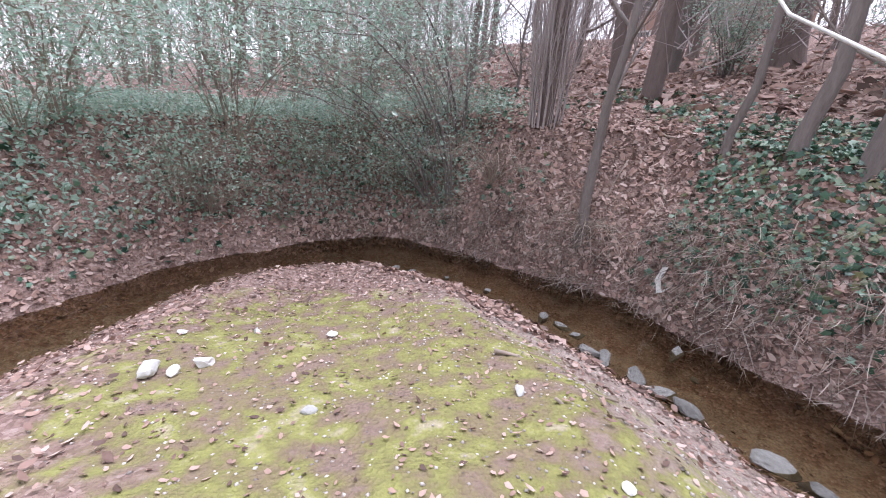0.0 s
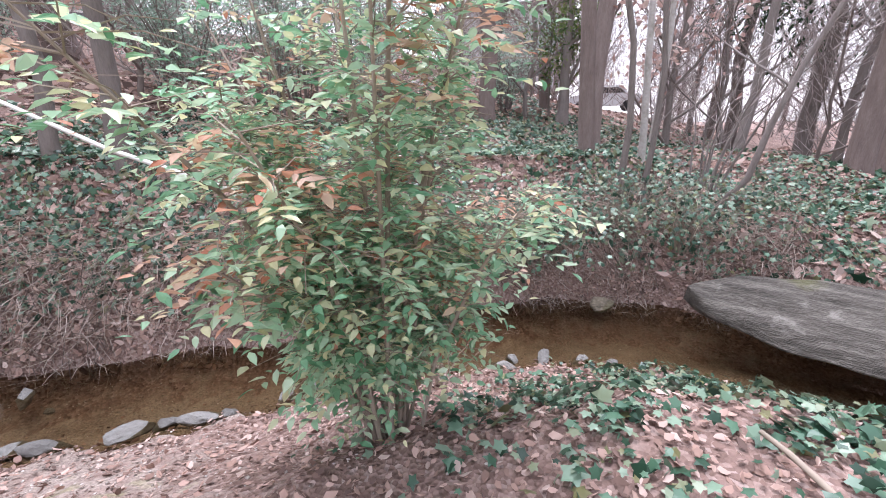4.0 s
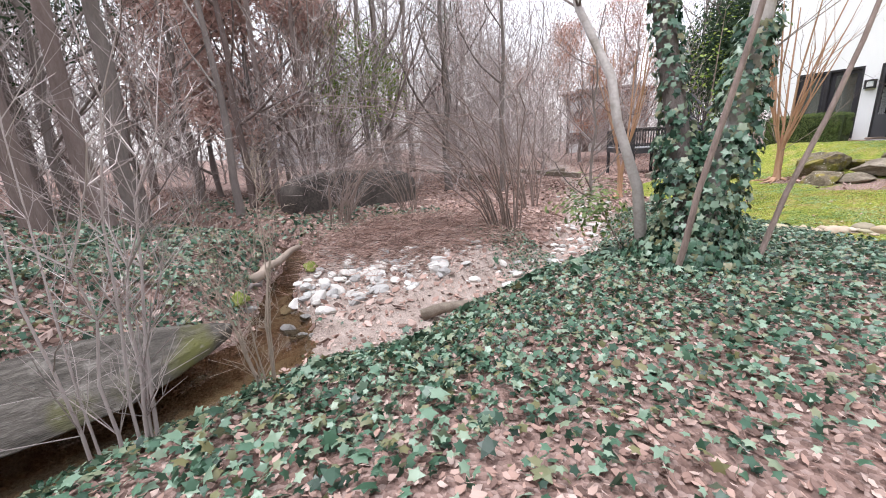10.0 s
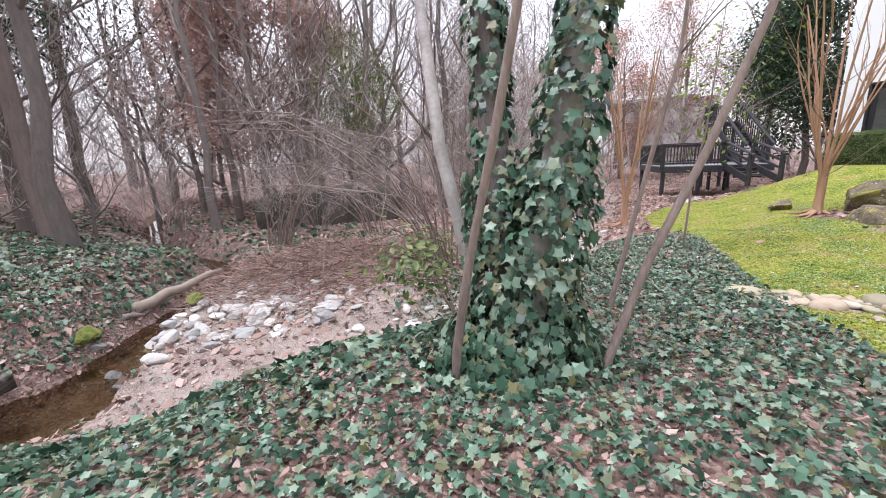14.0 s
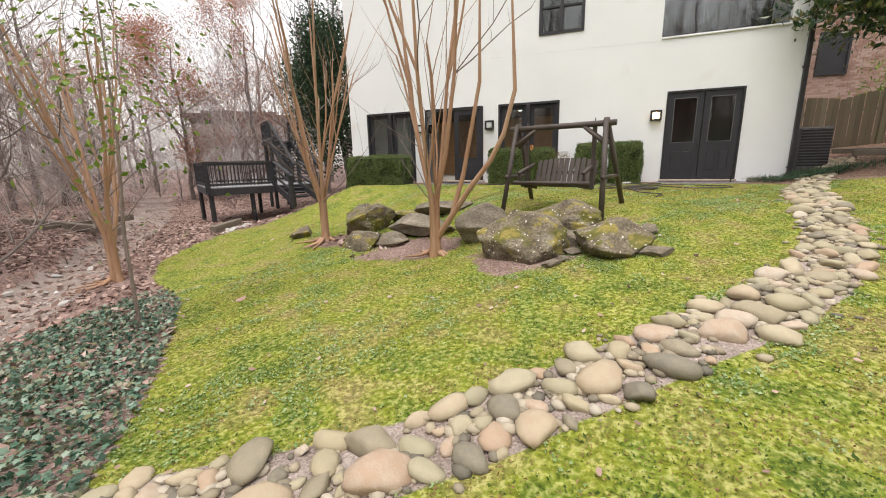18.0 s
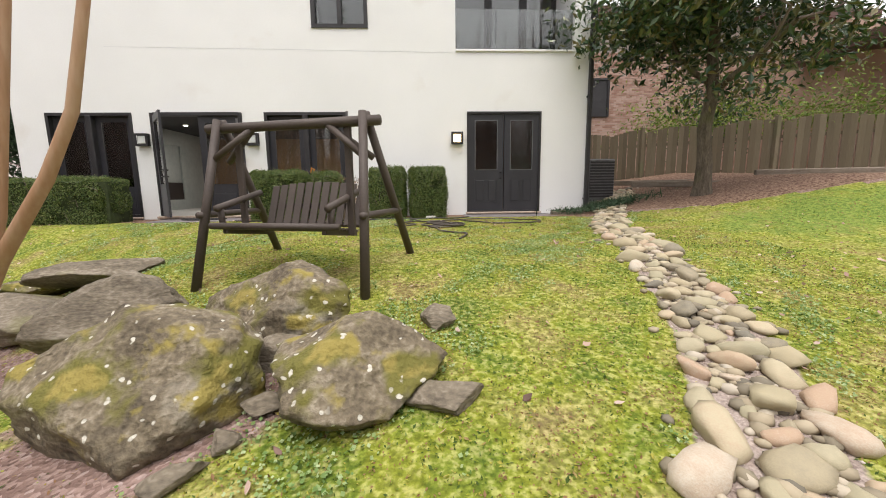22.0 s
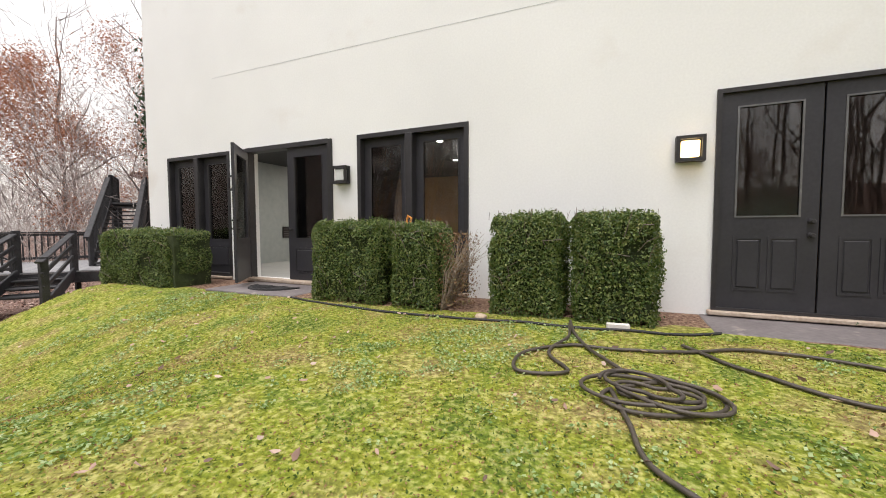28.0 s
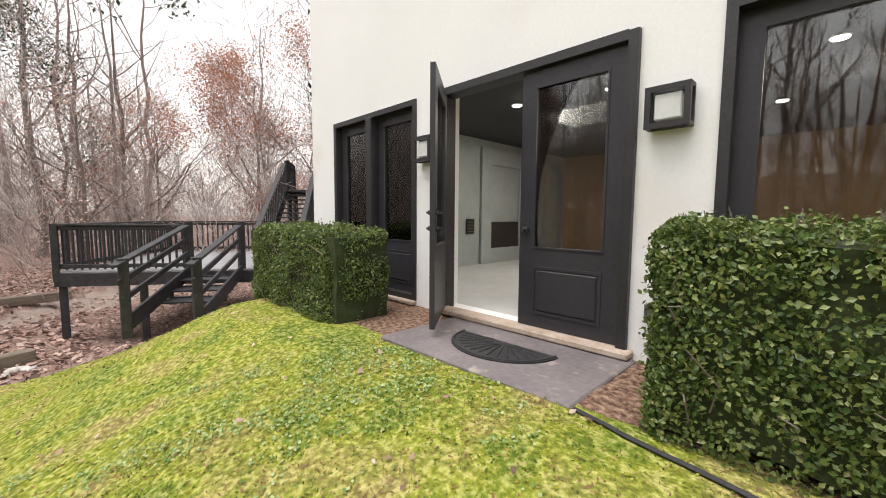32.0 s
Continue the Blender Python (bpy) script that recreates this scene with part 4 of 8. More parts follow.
for a in np.linspace(0.15, math.pi - 0.15, 15):
    part("ridge", G().tube([(0.12 * math.cos(a), 0.1 * math.sin(a), 0.014), (0.44 * math.cos(a), 0.39 * math.sin(a), 0.014)], 0.008, 5), RUBBER, mt)
part("rim", G().tube([(x * 0.96, y * 0.96, 0.014) for x, y, _ in half], 0.01, 5), RUBBER, mt)
ol = thing("outdoor_outlet", "grey weatherproof outlet box low on the wall", "outlet", (5.87, FY, 1.78))
part("box", cbox((0, 0.03, 0), (0.1, 0.06, 0.14), 0.01), GALV, ol)
part("lid", cbox((0, 0.065, 0), (0.11, 0.012, 0.15), 0.004), GALV, ol)


# ---------- loose generators ----------
RNG = np.random.default_rng(7)


def rock_mesh(name, seed, size, material, sub=3, rough=0.22, cuts=5):
    """A boulder: a ball cut by a few flat planes, then roughened."""
    rr = random.Random(seed)
    bm = bmesh.new()
    bmesh.ops.create_icosphere(bm, subdivisions=sub, radius=1.0)
    planes = []
    for _ in range(cuts if cuts < 20 else 11):
        d = Vector((rr.uniform(-1, 1), rr.uniform(-1, 1), rr.uniform(-0.5, 1))).normalized()
        planes.append((d, rr.uniform(0.5, 0.85) if cuts < 20 else rr.uniform(0.4, 0.74)))
    off = Vector((rr.uniform(-50, 50), rr.uniform(-50, 50), rr.uniform(-50, 50)))
    for v in bm.verts:
        p = v.co.copy()
        for d, k in planes:
            over = p.dot(d) - k
            if over > 0:
                p -= d * over * 0.97
        if cuts == 12 and sub == 5 or cuts == 22:
            ridge = 0.1 * noise.noise(p * 1.1 + off) - 0.09 * abs(noise.noise(p * 2.3 + off)) + 0.045 * noise.noise(p * 5.5 + off) - 0.035 * abs(noise.noise(Vector((p.x * 3, p.y * 3, p.z * 11)) + off)) + 0.018 * noise.noise(p * 14 + off) + 0.01 * noise.noise(p * 30 + off)
            p *= 1 + ridge
            v.co = Vector((p.x * size[0], p.y * size[1], p.z * size[2]))
            continue
        p *= 1 + rough * (0.7 * noise.noise(p * 1.3 + off) + 0.5 * noise.noise(p * 3.1 + off) - 0.7 * abs(noise.noise(p * 4 + off)) + 0.4 * noise.noise(p * 9 + off) + 0.14 * noise.noise(p * 19 + off))
        v.co = Vector((p.x * size[0], p.y * size[1], p.z * size[2]))
    me = bpy.data.meshes.new(name)
    bm.to_mesh(me)
    bm.free()
    me.materials.append(material)
    me.polygons.foreach_set("use_smooth", [True] * len(me.polygons))
    return me


def leaf_cloud(pts, normals, size, shape="diamond", spread=0.6, seed=1, aspect=1.7, droop=0.0, long_dir=None):
    """Many small leaves as one soup: arrays of vertices and faces. pts (n, 3)."""
    rg = np.random.default_rng(seed)
    n = len(pts)
    nn = normals + rg.normal(0, spread, (n, 3))
    nn /= np.linalg.norm(nn, axis=1, keepdims=True) + 1e-9
    a = rg.normal(0, 1, (n, 3)) if long_dir is None else long_dir + rg.normal(0, 0.35, (n, 3))
    u = a - nn * (a * nn).sum(1, keepdims=True)
    u /= np.linalg.norm(u, axis=1, keepdims=True) + 1e-9
    v = np.cross(nn, u)
    s = size * rg.uniform(0.65, 1.35, (n, 1))
    if shape == "diamond":
        tab = [(-0.5, 0, 0), (0, 0.5 / aspect, 0.06), (0.5, 0, -droop), (0, -0.5 / aspect, 0.06)]
    elif shape == "oval":
        tab = [(-0.5, 0, 0), (-0.22, 0.22, 0.05), (0.14, 0.2, 0.04), (0.5, 0, -droop), (0.14, -0.2, 0.04), (-0.22, -0.22, 0.05)]
    elif shape == "ivy":
        tab = [(-0.4, 0.0, 0.03), (-0.5, 0.3, 0), (-0.12, 0.3, 0.04), (0.1, 0.52, -0.03), (0.22, 0.2, 0.05), (0.62, 0.0, -0.06), (0.22, -0.2, 0.05), (0.1, -0.52, -0.03), (-0.12, -0.3, 0.04), (-0.5, -0.3, 0)]
    elif shape == "dead":
        tab = [(-0.5, 0.02, 0.1), (-0.18, 0.3, 0.24), (0.2, 0.24, 0.16), (0.58, 0.0, 0.2), (0.26, -0.2, 0.0), (-0.2, -0.2, -0.02)]
    k = len(tab)
    out = np.empty((n, k, 3))
    for i, (p, q, h) in enumerate(tab):
        out[:, i] = pts + s * (p * u + q * v + h * nn)
    faces = np.arange(n * k).reshape(n, k)
    return out.reshape(-1, 3), faces


def twig_cloud(pts, dirs, length, width, seed, bend=0.25, straight=False):
    """Many thin tapering twigs, each bent once, as one soup of vertices and faces."""
    rg = np.random.default_rng(seed)
    n = len(pts)
    d = dirs / (np.linalg.norm(dirs, axis=1, keepdims=True) + 1e-9)
    a = rg.normal(0, 1, (n, 3))
    u = a - d * (a * d).sum(1, keepdims=True)
    u /= np.linalg.norm(u, axis=1, keepdims=True) + 1e-9
    w = np.cross(d, u)
    L = (length * rg.uniform(0.5, 1.4, n))[:, None]
    r = (width * rg.uniform(0.5, 1.3, n))[:, None] * 0.5
    mid = pts + d * L * 0.5 + u * L * bend * rg.uniform(-1, 1, (n, 1)) * 0.4
    tip = pts + d * L
    if straight:
        out = np.stack([pts + r * u, pts - r * 0.5 * u + r * 0.87 * w, pts - r * 0.5 * u - r * 0.87 * w, tip], 1)
        fo = np.array([(0, 1, 3), (1, 2, 3), (2, 0, 3)])
        return out.reshape(-1, 3), (np.arange(n)[:, None, None] * 4 + fo).reshape(-1, 3)
    out = np.stack([pts + r * u, pts - r * 0.5 * u + r * 0.87 * w, pts - r * 0.5 * u - r * 0.87 * w, mid + 0.6 * r * u, mid - 0.6 * r * w, tip], 1)
    fo = np.array([(0, 1, 4), (0, 4, 3), (1, 2, 4), (2, 0, 3), (2, 3, 4), (3, 4, 5)])
    return out.reshape(-1, 3), (np.arange(n)[:, None, None] * 6 + fo).reshape(-1, 3)


def hedge(x0, x1, y0, y1, z0, z1, label, leaf=HEDGE, n=6500, seed=1, dry_side=False):
    t = thing("hedge", label, "hedge", ((x0 + x1) / 2, (y0 + y1) / 2, z0), group="clipped hedges along the house front")
    hx, hy, h = (x1 - x0) / 2, (y1 - y0) / 2, z1 - z0
    rr = np.random.default_rng(seed)
    # added solid core, coloured dark for the shade behind the leaves
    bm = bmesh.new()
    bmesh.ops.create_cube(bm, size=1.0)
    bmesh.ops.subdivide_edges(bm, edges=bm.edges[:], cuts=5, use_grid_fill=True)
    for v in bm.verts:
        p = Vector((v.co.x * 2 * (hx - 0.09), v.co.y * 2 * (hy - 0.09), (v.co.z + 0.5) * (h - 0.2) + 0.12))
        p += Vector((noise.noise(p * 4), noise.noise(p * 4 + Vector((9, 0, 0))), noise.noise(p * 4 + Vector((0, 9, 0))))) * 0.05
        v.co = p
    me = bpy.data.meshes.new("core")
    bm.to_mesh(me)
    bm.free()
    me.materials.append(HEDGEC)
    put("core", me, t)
    areas = [hx * h, hx * h, hy * h, hy * h, 2 * hx * hy]
    cnt = [int(3.6 * n * a / sum(areas)) for a in areas]
    P, N = [], []
    for face, c in enumerate(cnt):
        a, b = rr.uniform(-1, 1, c), rr.uniform(0, 1, c)
        deep = rr.normal(0, 0.026, c) - 0.012 + 0.02 * np.sin(a * 9) * np.sin(b * 8)
        if face < 2:
            sgn = 1 if face == 0 else -1
            bulge = 1 + 0.05 * np.sin(a * 5 + face) * (1 - b)
            P.append(np.stack([a * hx, sgn * (hy * bulge + deep) * (0.9 + 0.1 * b ** 0.5), 0.06 + b * (h - 0.06)], 1))
            N.append(np.tile([0, sgn, 0.4], (c, 1)))
        elif face < 4:
            sgn = 1 if face == 2 else -1
            P.append(np.stack([sgn * (hx + deep) * (0.92 + 0.08 * b ** 0.5), a * hy, 0.06 + b * (h - 0.06)], 1))
            N.append(np.tile([sgn, 0, 0.4], (c, 1)))
        else:
            bb = rr.uniform(-1, 1, c)
            P.append(np.stack([a * hx, bb * hy, h + deep + 0.012 * np.sin(a * 7 + bb * 5)], 1))
            N.append(np.tile([0, 0, 1.0], (c, 1)))
    P, N = np.concatenate(P), np.concatenate(N).astype(float)
    qx, qy, qz = P[:, 0] / hx, P[:, 1] / hy, P[:, 2] / h
    corner = np.abs(qx) ** 5 * np.abs(qy) ** 5
    edge = np.maximum(np.abs(qx), np.abs(qy)) ** 6 * np.clip(qz, 0, 1.2) ** 8
    swell = np.array([noise.noise(Vector((a * 1.9 + seed, b * 1.9, c * 2.2))) + 0.6 * noise.noise(Vector((a * 5 + seed, b * 5, c * 5))) for a, b, c in P])
    P[:, :2] *= (1 + 0.075 * swell - 0.15 * corner - 0.06 * edge - 0.16 * np.clip(0.22 - qz, 0, 1))[:, None]
    P[:, 2] += -0.05 * h * edge + 0.03 * swell * (qz > 0.9)
    hole = rr.uniform(0, 1, len(P)) > np.clip(-2.4 * swell - 0.35, 0, 0.85)
    P, N = P[hole], N[hole]
    v, f = leaf_cloud(P, N, 0.031, "diamond", 0.9, seed + 5, 1.5)
    put("foliage", quads_mesh("foliage", v, f, leaf), t)
    stray = G()
    rs = random.Random(seed)
    for _ in range(7):
        x, y, z = rs.uniform(-hx, hx) * 0.8, hy * 0.86, rs.uniform(0.12, h * 0.8)
        stray.tube([(x, y, z), (x + rs.uniform(-0.1, 0.1), y + 0.05, z + rs.uniform(0.08, 0.2)), (x + rs.uniform(-0.2, 0.2), y + 0.1, z + rs.uniform(0.1, 0.35))], [0.006, 0.005, 0.003], 4)
    for _ in range(6):
        x, y = rs.uniform(-hx, hx) * 0.8, rs.uniform(-hy, hy) * 0.7
        stray.tube([(x, y, -0.05), (x + rs.uniform(-0.05, 0.05), y, 0.2)], [0.02, 0.015], 5)
    for _ in range(26):
        x, y = rs.uniform(-hx, hx), rs.uniform(-hy, hy)
        stray.tube([(x, y, h - 0.05), (x + rs.uniform(-0.04, 0.04), y + rs.uniform(-0.04, 0.04), h + rs.uniform(0.02, 0.08))], 0.003, 3)
    tagged(part("twig_mass", stray, TWIG, t), kind="stuff")
    return t


hedge(8.5, 11.1, -22.4, -21.55, 1.17, 2.38, "long clipped boxwood hedge under the french window", n=9000, seed=3)
hedge(4.32, 5.62, -22.5, -21.72, 1.3, 2.5, "clipped square boxwood hedge", n=7000, seed=4)
hb = hedge(3.5, 4.22, -22.45, -21.75, 1.3, 2.46, "clipped boxwood hedge with a dry brown side", n=4200, seed=5)
hedge(2.0, 2.9, -22.55, -21.85, 1.3, 2.56, "clipped square boxwood hedge beside the double door", n=6000, seed=6)
hedge(1.02, 1.92, -22.55, -21.85, 1.3, 2.56, "clipped square boxwood hedge beside the double door", n=6000, seed=8)
dryp = RNG.uniform([-0.72, -0.3, 0.1], [-0.3, 0.35, 1.05], (1500, 3))
v, f = leaf_cloud(dryp, np.tile([-0.5, 0.6, 0.3], (1500, 1)), 0.03, "diamond", 0.9, 9)
put("dry_foliage", quads_mesh("dry_foliage", v, f, HEDGEB), hb, "sparse brown dry leaves")
dt = G()
for k in range(60):
    a = random.uniform(0, 6.28)
    p = Vector((-0.35, random.uniform(-0.2, 0.25), 0.05))
    dt.tube([p, p + Vector((-0.15 + random.uniform(-0.1, 0.1), random.uniform(-0.1, 0.1), 0.5)), p + Vector((-0.3 + random.uniform(-0.2, 0.15), random.uniform(-0.2, 0.2), random.uniform(0.6, 1.05)))], [0.006, 0.004, 0.002], 4)
tagged(part("dry_stem_mass", dt, TWIGP, hb), kind="stuff")


# ---------- porch swing ----------
SWC = (2.85, -16.92)
swing = thing("porch_swing", "dark brown wooden swing bench in an A-frame of round logs", "swing", (SWC[0], SWC[1], gz(*SWC)), -16.2)
SM = pose(SWC[0], SWC[1], gz(*SWC), 0, 0, -16.2)


def foot(x, y):
    p = SM @ Vector((x, y, 0))
    return gz(p.x, p.y) - SM.translation.z - 0.03


TOPZ = 2.7 - gz(*SWC)
APEX = 0.28
for sx in (-1, 1):
    for sy in (-1, 1):
        part("leg", G().tube([(sx * 0.94, sy * 0.69, foot(sx * 0.94, sy * 0.69)), (sx * 0.82, APEX + sy * 0.03, TOPZ + 0.08)], [0.047, 0.043], 10), SWINGW, swing, smooth=True)
    part("side_rail", G().tube([(sx * 0.9, -0.4, 0.62), (sx * 0.9, 0.6, 0.62)], 0.034, 8), SWINGW, swing, smooth=True)
    for sy in (-1, 1):
        part("brace", G().tube([(sx * 0.42, APEX, TOPZ - 0.01), (sx * 0.85, APEX + sy * 0.12, TOPZ - 0.34)], 0.034, 8), SWINGW, swing, smooth=True)
part("top_beam", G().tube([(-0.98, APEX, TOPZ), (0.98, APEX, TOPZ)], 0.05, 10), SWINGW, swing, smooth=True)
BW = 0.6
for sx in (-1, 1):
    part("hanger", cbox((sx * (BW + 0.03), APEX - 0.02, (TOPZ + 0.4) / 2), (0.07, 0.045, TOPZ - 0.4), 0.006), SWINGW, swing)
    part("arm_rest", G().tube([(sx * BW, APEX - 0.26, 0.84), (sx * BW, APEX + 0.4, 0.69)], 0.035, 8), SWINGW, swing, smooth=True)
    part("arm_post", G().tube([(sx * BW, APEX + 0.33, 0.5), (sx * BW, APEX + 0.34, 0.7)], 0.03, 8), SWINGW, swing, smooth=True)
    part("seat_runner", cbox((sx * BW * 0.9, APEX + 0.05, 0.44), (0.05, 0.66, 0.07), 0.008, Euler((radians(7), 0, 0)).to_matrix()), SWINGW, swing)
    part("hook", G().tube([(sx * (BW + 0.03), APEX - 0.02, TOPZ - 0.02), (sx * (BW + 0.03), APEX - 0.02, TOPZ + 0.1)], 0.012, 6), GALV, swing)
for k in range(8):
    y = APEX + 0.34 - k * 0.078
    part("seat_slat", cbox((0, y, 0.51 - 0.012 * k), (2 * BW, 0.062, 0.022), 0.004), SWINGW, swing)
part("front_rail", G().tube([(-BW - 0.1, APEX + 0.38, 0.52), (BW + 0.1, APEX + 0.38, 0.52)], 0.034, 8), SWINGW, swing, smooth=True)
for k in range(11):
    x = -BW + 0.06 + k * (2 * BW - 0.12) / 10
    hgt = 0.46 + 0.06 * math.cos((k - 5) / 5 * 1.3)
    part("back_slat", cbox((x, APEX - 0.3 - 0.1, 0.45 + hgt / 2), (0.088, 0.018, hgt), 0.004, Euler((radians(22), 0, radians((k - 5) * 0.4))).to_matrix()), SWINGW, swing)
part("back_rail", cbox((0, APEX - 0.44, 0.68), (2 * BW, 0.035, 0.06), 0.006), SWINGW, swing)
part("back_rail", cbox((0, APEX - 0.35, 0.48), (2 * BW, 0.035, 0.06), 0.006), SWINGW, swing)

# ---------- boulders round the crape myrtles ----------
BOULD = [  # x, y, half sizes, turn, lift, stone, label, seed
    (3.38, -14.74, 0.68, 0.6, 0.42, 8, 0.0, ROCK, "large lichen-spotted boulder with yellow moss", 15), (1.98, -14.72, 0.52, 0.46, 0.3, -14, 0.05, ROCK, "brown mossy boulder at the bed's edge", 22), (1.47, -14.42, 0.24, 0.15, 0.09, 20, 0.0, ROCKG, "small flat grey stone beside boulders", 33),
    (4.2, -15.62, 0.5, 0.42, 0.44, 25, 0.0, ROCKG, "angular dark boulder in the bed", 41), (2.85, -15.7, 0.74, 0.42, 0.36, -20, 0.0, ROCK, "mossy dark boulder behind the large one", 52), (6.7, -15.75, 0.42, 0.36, 0.3, 10, 0.0, ROCK, "low boulder covered in moss", 61), (6.15, -16.02, 0.42, 0.28, 0.2, -8, 0.0, ROCKG, "low flat mossy stone", 72),
    (7.25, -16.75, 0.68, 0.5, 0.42, 15, 0.02, ROCK, "long boulder covered in moss", 83), (5.6, -16.45, 0.78, 0.52, 0.24, -14, 0.06, ROCKG, "slanting grey slab rock", 91), (5.35, -17.3, 0.75, 0.45, 0.18, 5, 0.0, ROCKG, "flat layered grey rock", 101), (6.5, -17.6, 0.6, 0.42, 0.26, 30, 0.0, ROCK, "flat mossy rock on the lawn", 111), (8.95, -16.6, 0.36, 0.28, 0.24, 0, 0.0, ROCK, "small mossy boulder by the tree", 121), (2.75, -14.1, 0.17, 0.1, 0.06, 40, 0.0, ROCKG, "small flat stone under the boulder", 131), (2.55, -15.1, 0.24, 0.2, 0.16, 0, 0.0, ROCKG, "rough stone between two boulders", 141), (1.5, -15.35, 0.16, 0.13, 0.1, 0, 0.0, ROCKG, "small rough stone on the lawn", 151), (2.5, -14.6, 0.12, 0.09, 0.07, 30, 0.0, ROCKG, "small rough stone between two boulders", 161), (2.62, -14.35, 0.1, 0.08, 0.05, 70, 0.0, ROCKG, "small rough stone between two boulders", 163),
]
for x, y, a, b, c, rz, lift, mt_, lab, sd in BOULD:
    me = rock_mesh("boulder", sd, (a * 1.27, b * 1.27, c * 1.1), mt_, 5 if a > 0.44 else 4, 0.17, 22)
    tagged(put("boulder", me, m=pose(x, y, gz(x, y) + c * 0.48 + lift, 0, 0, rz)), lab, "boulder", "boulders round the crape myrtles")


fs_me = rock_mesh("flat_stone", 171, (0.75, 0.5, 0.07), ROCKG, 4, 0.1, 12)
tagged(put("flat_stone", fs_me, m=pose(7.75, -18.35, gz(7.75, -18.35) + 0.0, 0, 4, 20)), "flat grey stone sunk in the mossy lawn", "stone")


# ---------- trees ----------
def limb(g, rr, p, d, length, r, depth, n, kids, tips=None, bend=0.25, lift=0.1, twig=None, spread=0.8, taper=0.6):
    """One tapering limb and its side limbs, bending as it goes."""
    segs = 5 if depth > 1 else 4
    pts, rad = [p.copy()], [r]
    step = length / segs
    q, dd = p.copy(), d.normalized()
    marks = []
    for k in range(segs):
        dd = (dd + Vector((rr.uniform(-1, 1), rr.uniform(-1, 1), rr.uniform(-0.7, 0.7))) * bend * 0.5 + Vector((0, 0, lift * 0.3))).normalized()
        q = q + dd * step
        pts.append(q.copy())
        rad.append(r * (1 - (1 - taper) * (k + 1) / segs) if depth > 0 else r * (1 - 0.85 * (k + 1) / segs))
        marks.append((q.copy(), dd.copy(), rad[-1]))
    target = twig if (twig is not None and depth <= 1) else g
    target.tube(pts, rad, n if depth > 1 else max(3, n - 2) if depth == 1 else 3, cap=False)
    if tips is not None and depth <= 1:
        tips.extend([m[0] for m in marks])
    if depth == 0:
        return
    for k in range(kids):
        q, dd, rd = marks[rr.randrange(1, len(marks))] if k else marks[-1]
        side = Vector((rr.uniform(-1, 1), rr.uniform(-1, 1), rr.uniform(-0.3, 0.9)))
        nd = (dd * (1 - spread * 0.5) + side * spread).normalized()
        limb(g, rr, q, nd, length * rr.uniform(0.5, 0.8), rd * rr.uniform(0.5, 0.75), depth - 1, n, kids, tips, bend, lift, twig, spread, taper)


def bare_tree(name, label, seed, h, r, bark, first=0.35, kids=3, depth=3, lean=(0, 0), spread=0.75, n=8, flare=1.5, group="", crown=None, crown_size=0.08, crown_n=0, top_kids=7):
    """A trunk with limbs that fork into twigs. crown: a leaf material for those that hold leaves."""
    rr = random.Random(seed)
    t = thing(name, label, "tree", group=group)
    trunk, tw, tips = G(), G(), []
    pts, rad, q = [Vector((0, 0, -0.15))], [r * flare], Vector((0, 0, 0))
    segs = 9
    for k in range(segs):
        f = (k + 1) / segs
        q = Vector((lean[0] * h * f + rr.uniform(-1, 1) * 0.012 * h, lean[1] * h * f + rr.uniform(-1, 1) * 0.012 * h, h * f))
        pts.append(q)
        rad.append(r * (1.0 - 0.8 * f) + 0.006)
    pts.insert(1, Vector((0, 0, 0.25)))
    rad.insert(1, r * 1.12)
    trunk.tube(pts, rad, n, cap=False)
    for k in range(top_kids):
        f = first + (1 - first) * (k + rr.random()) / top_kids
        i = min(int(f * (len(pts) - 1)), len(pts) - 2)
        a = rr.uniform(0, 6.28)
        d = Vector((math.cos(a), math.sin(a), rr.uniform(0.35, 1.1)))
        limb(trunk, rr, pts[i].lerp(pts[i + 1], rr.random()), d, h * rr.uniform(0.2, 0.36) * (1.25 - f * 0.6), rad[i] * rr.uniform(0.35, 0.55), depth - 1, max(5, n - 2), kids, tips, 0.3, 0.25, tw, spread)
    part("trunk", trunk, bark, t, smooth=True)
    if tw.v:
        tagged(part("branch_mass", tw, TWIG, t), kind="stuff")
    if crown:
        rg = np.random.default_rng(seed)
        base = np.array([tuple(p) for p in tips])
        sel = base[rg.integers(0, len(base), crown_n)] + rg.normal(0, 0.34, (crown_n, 3))
        v, f = leaf_cloud(sel, np.tile([0, 0, 1.0], (crown_n, 1)), crown_size, "diamond", 1.0, seed)
        put("crown", quads_mesh("crown", v, f, crown), t)
    return t


def place(t, x, y, rz=0.0, s=1.0, sink=0.05):
    t.matrix_basis = pose(x, y, gz(x, y) - sink, 0, 0, rz) @ Matrix.Scale(s, 4)
    return t


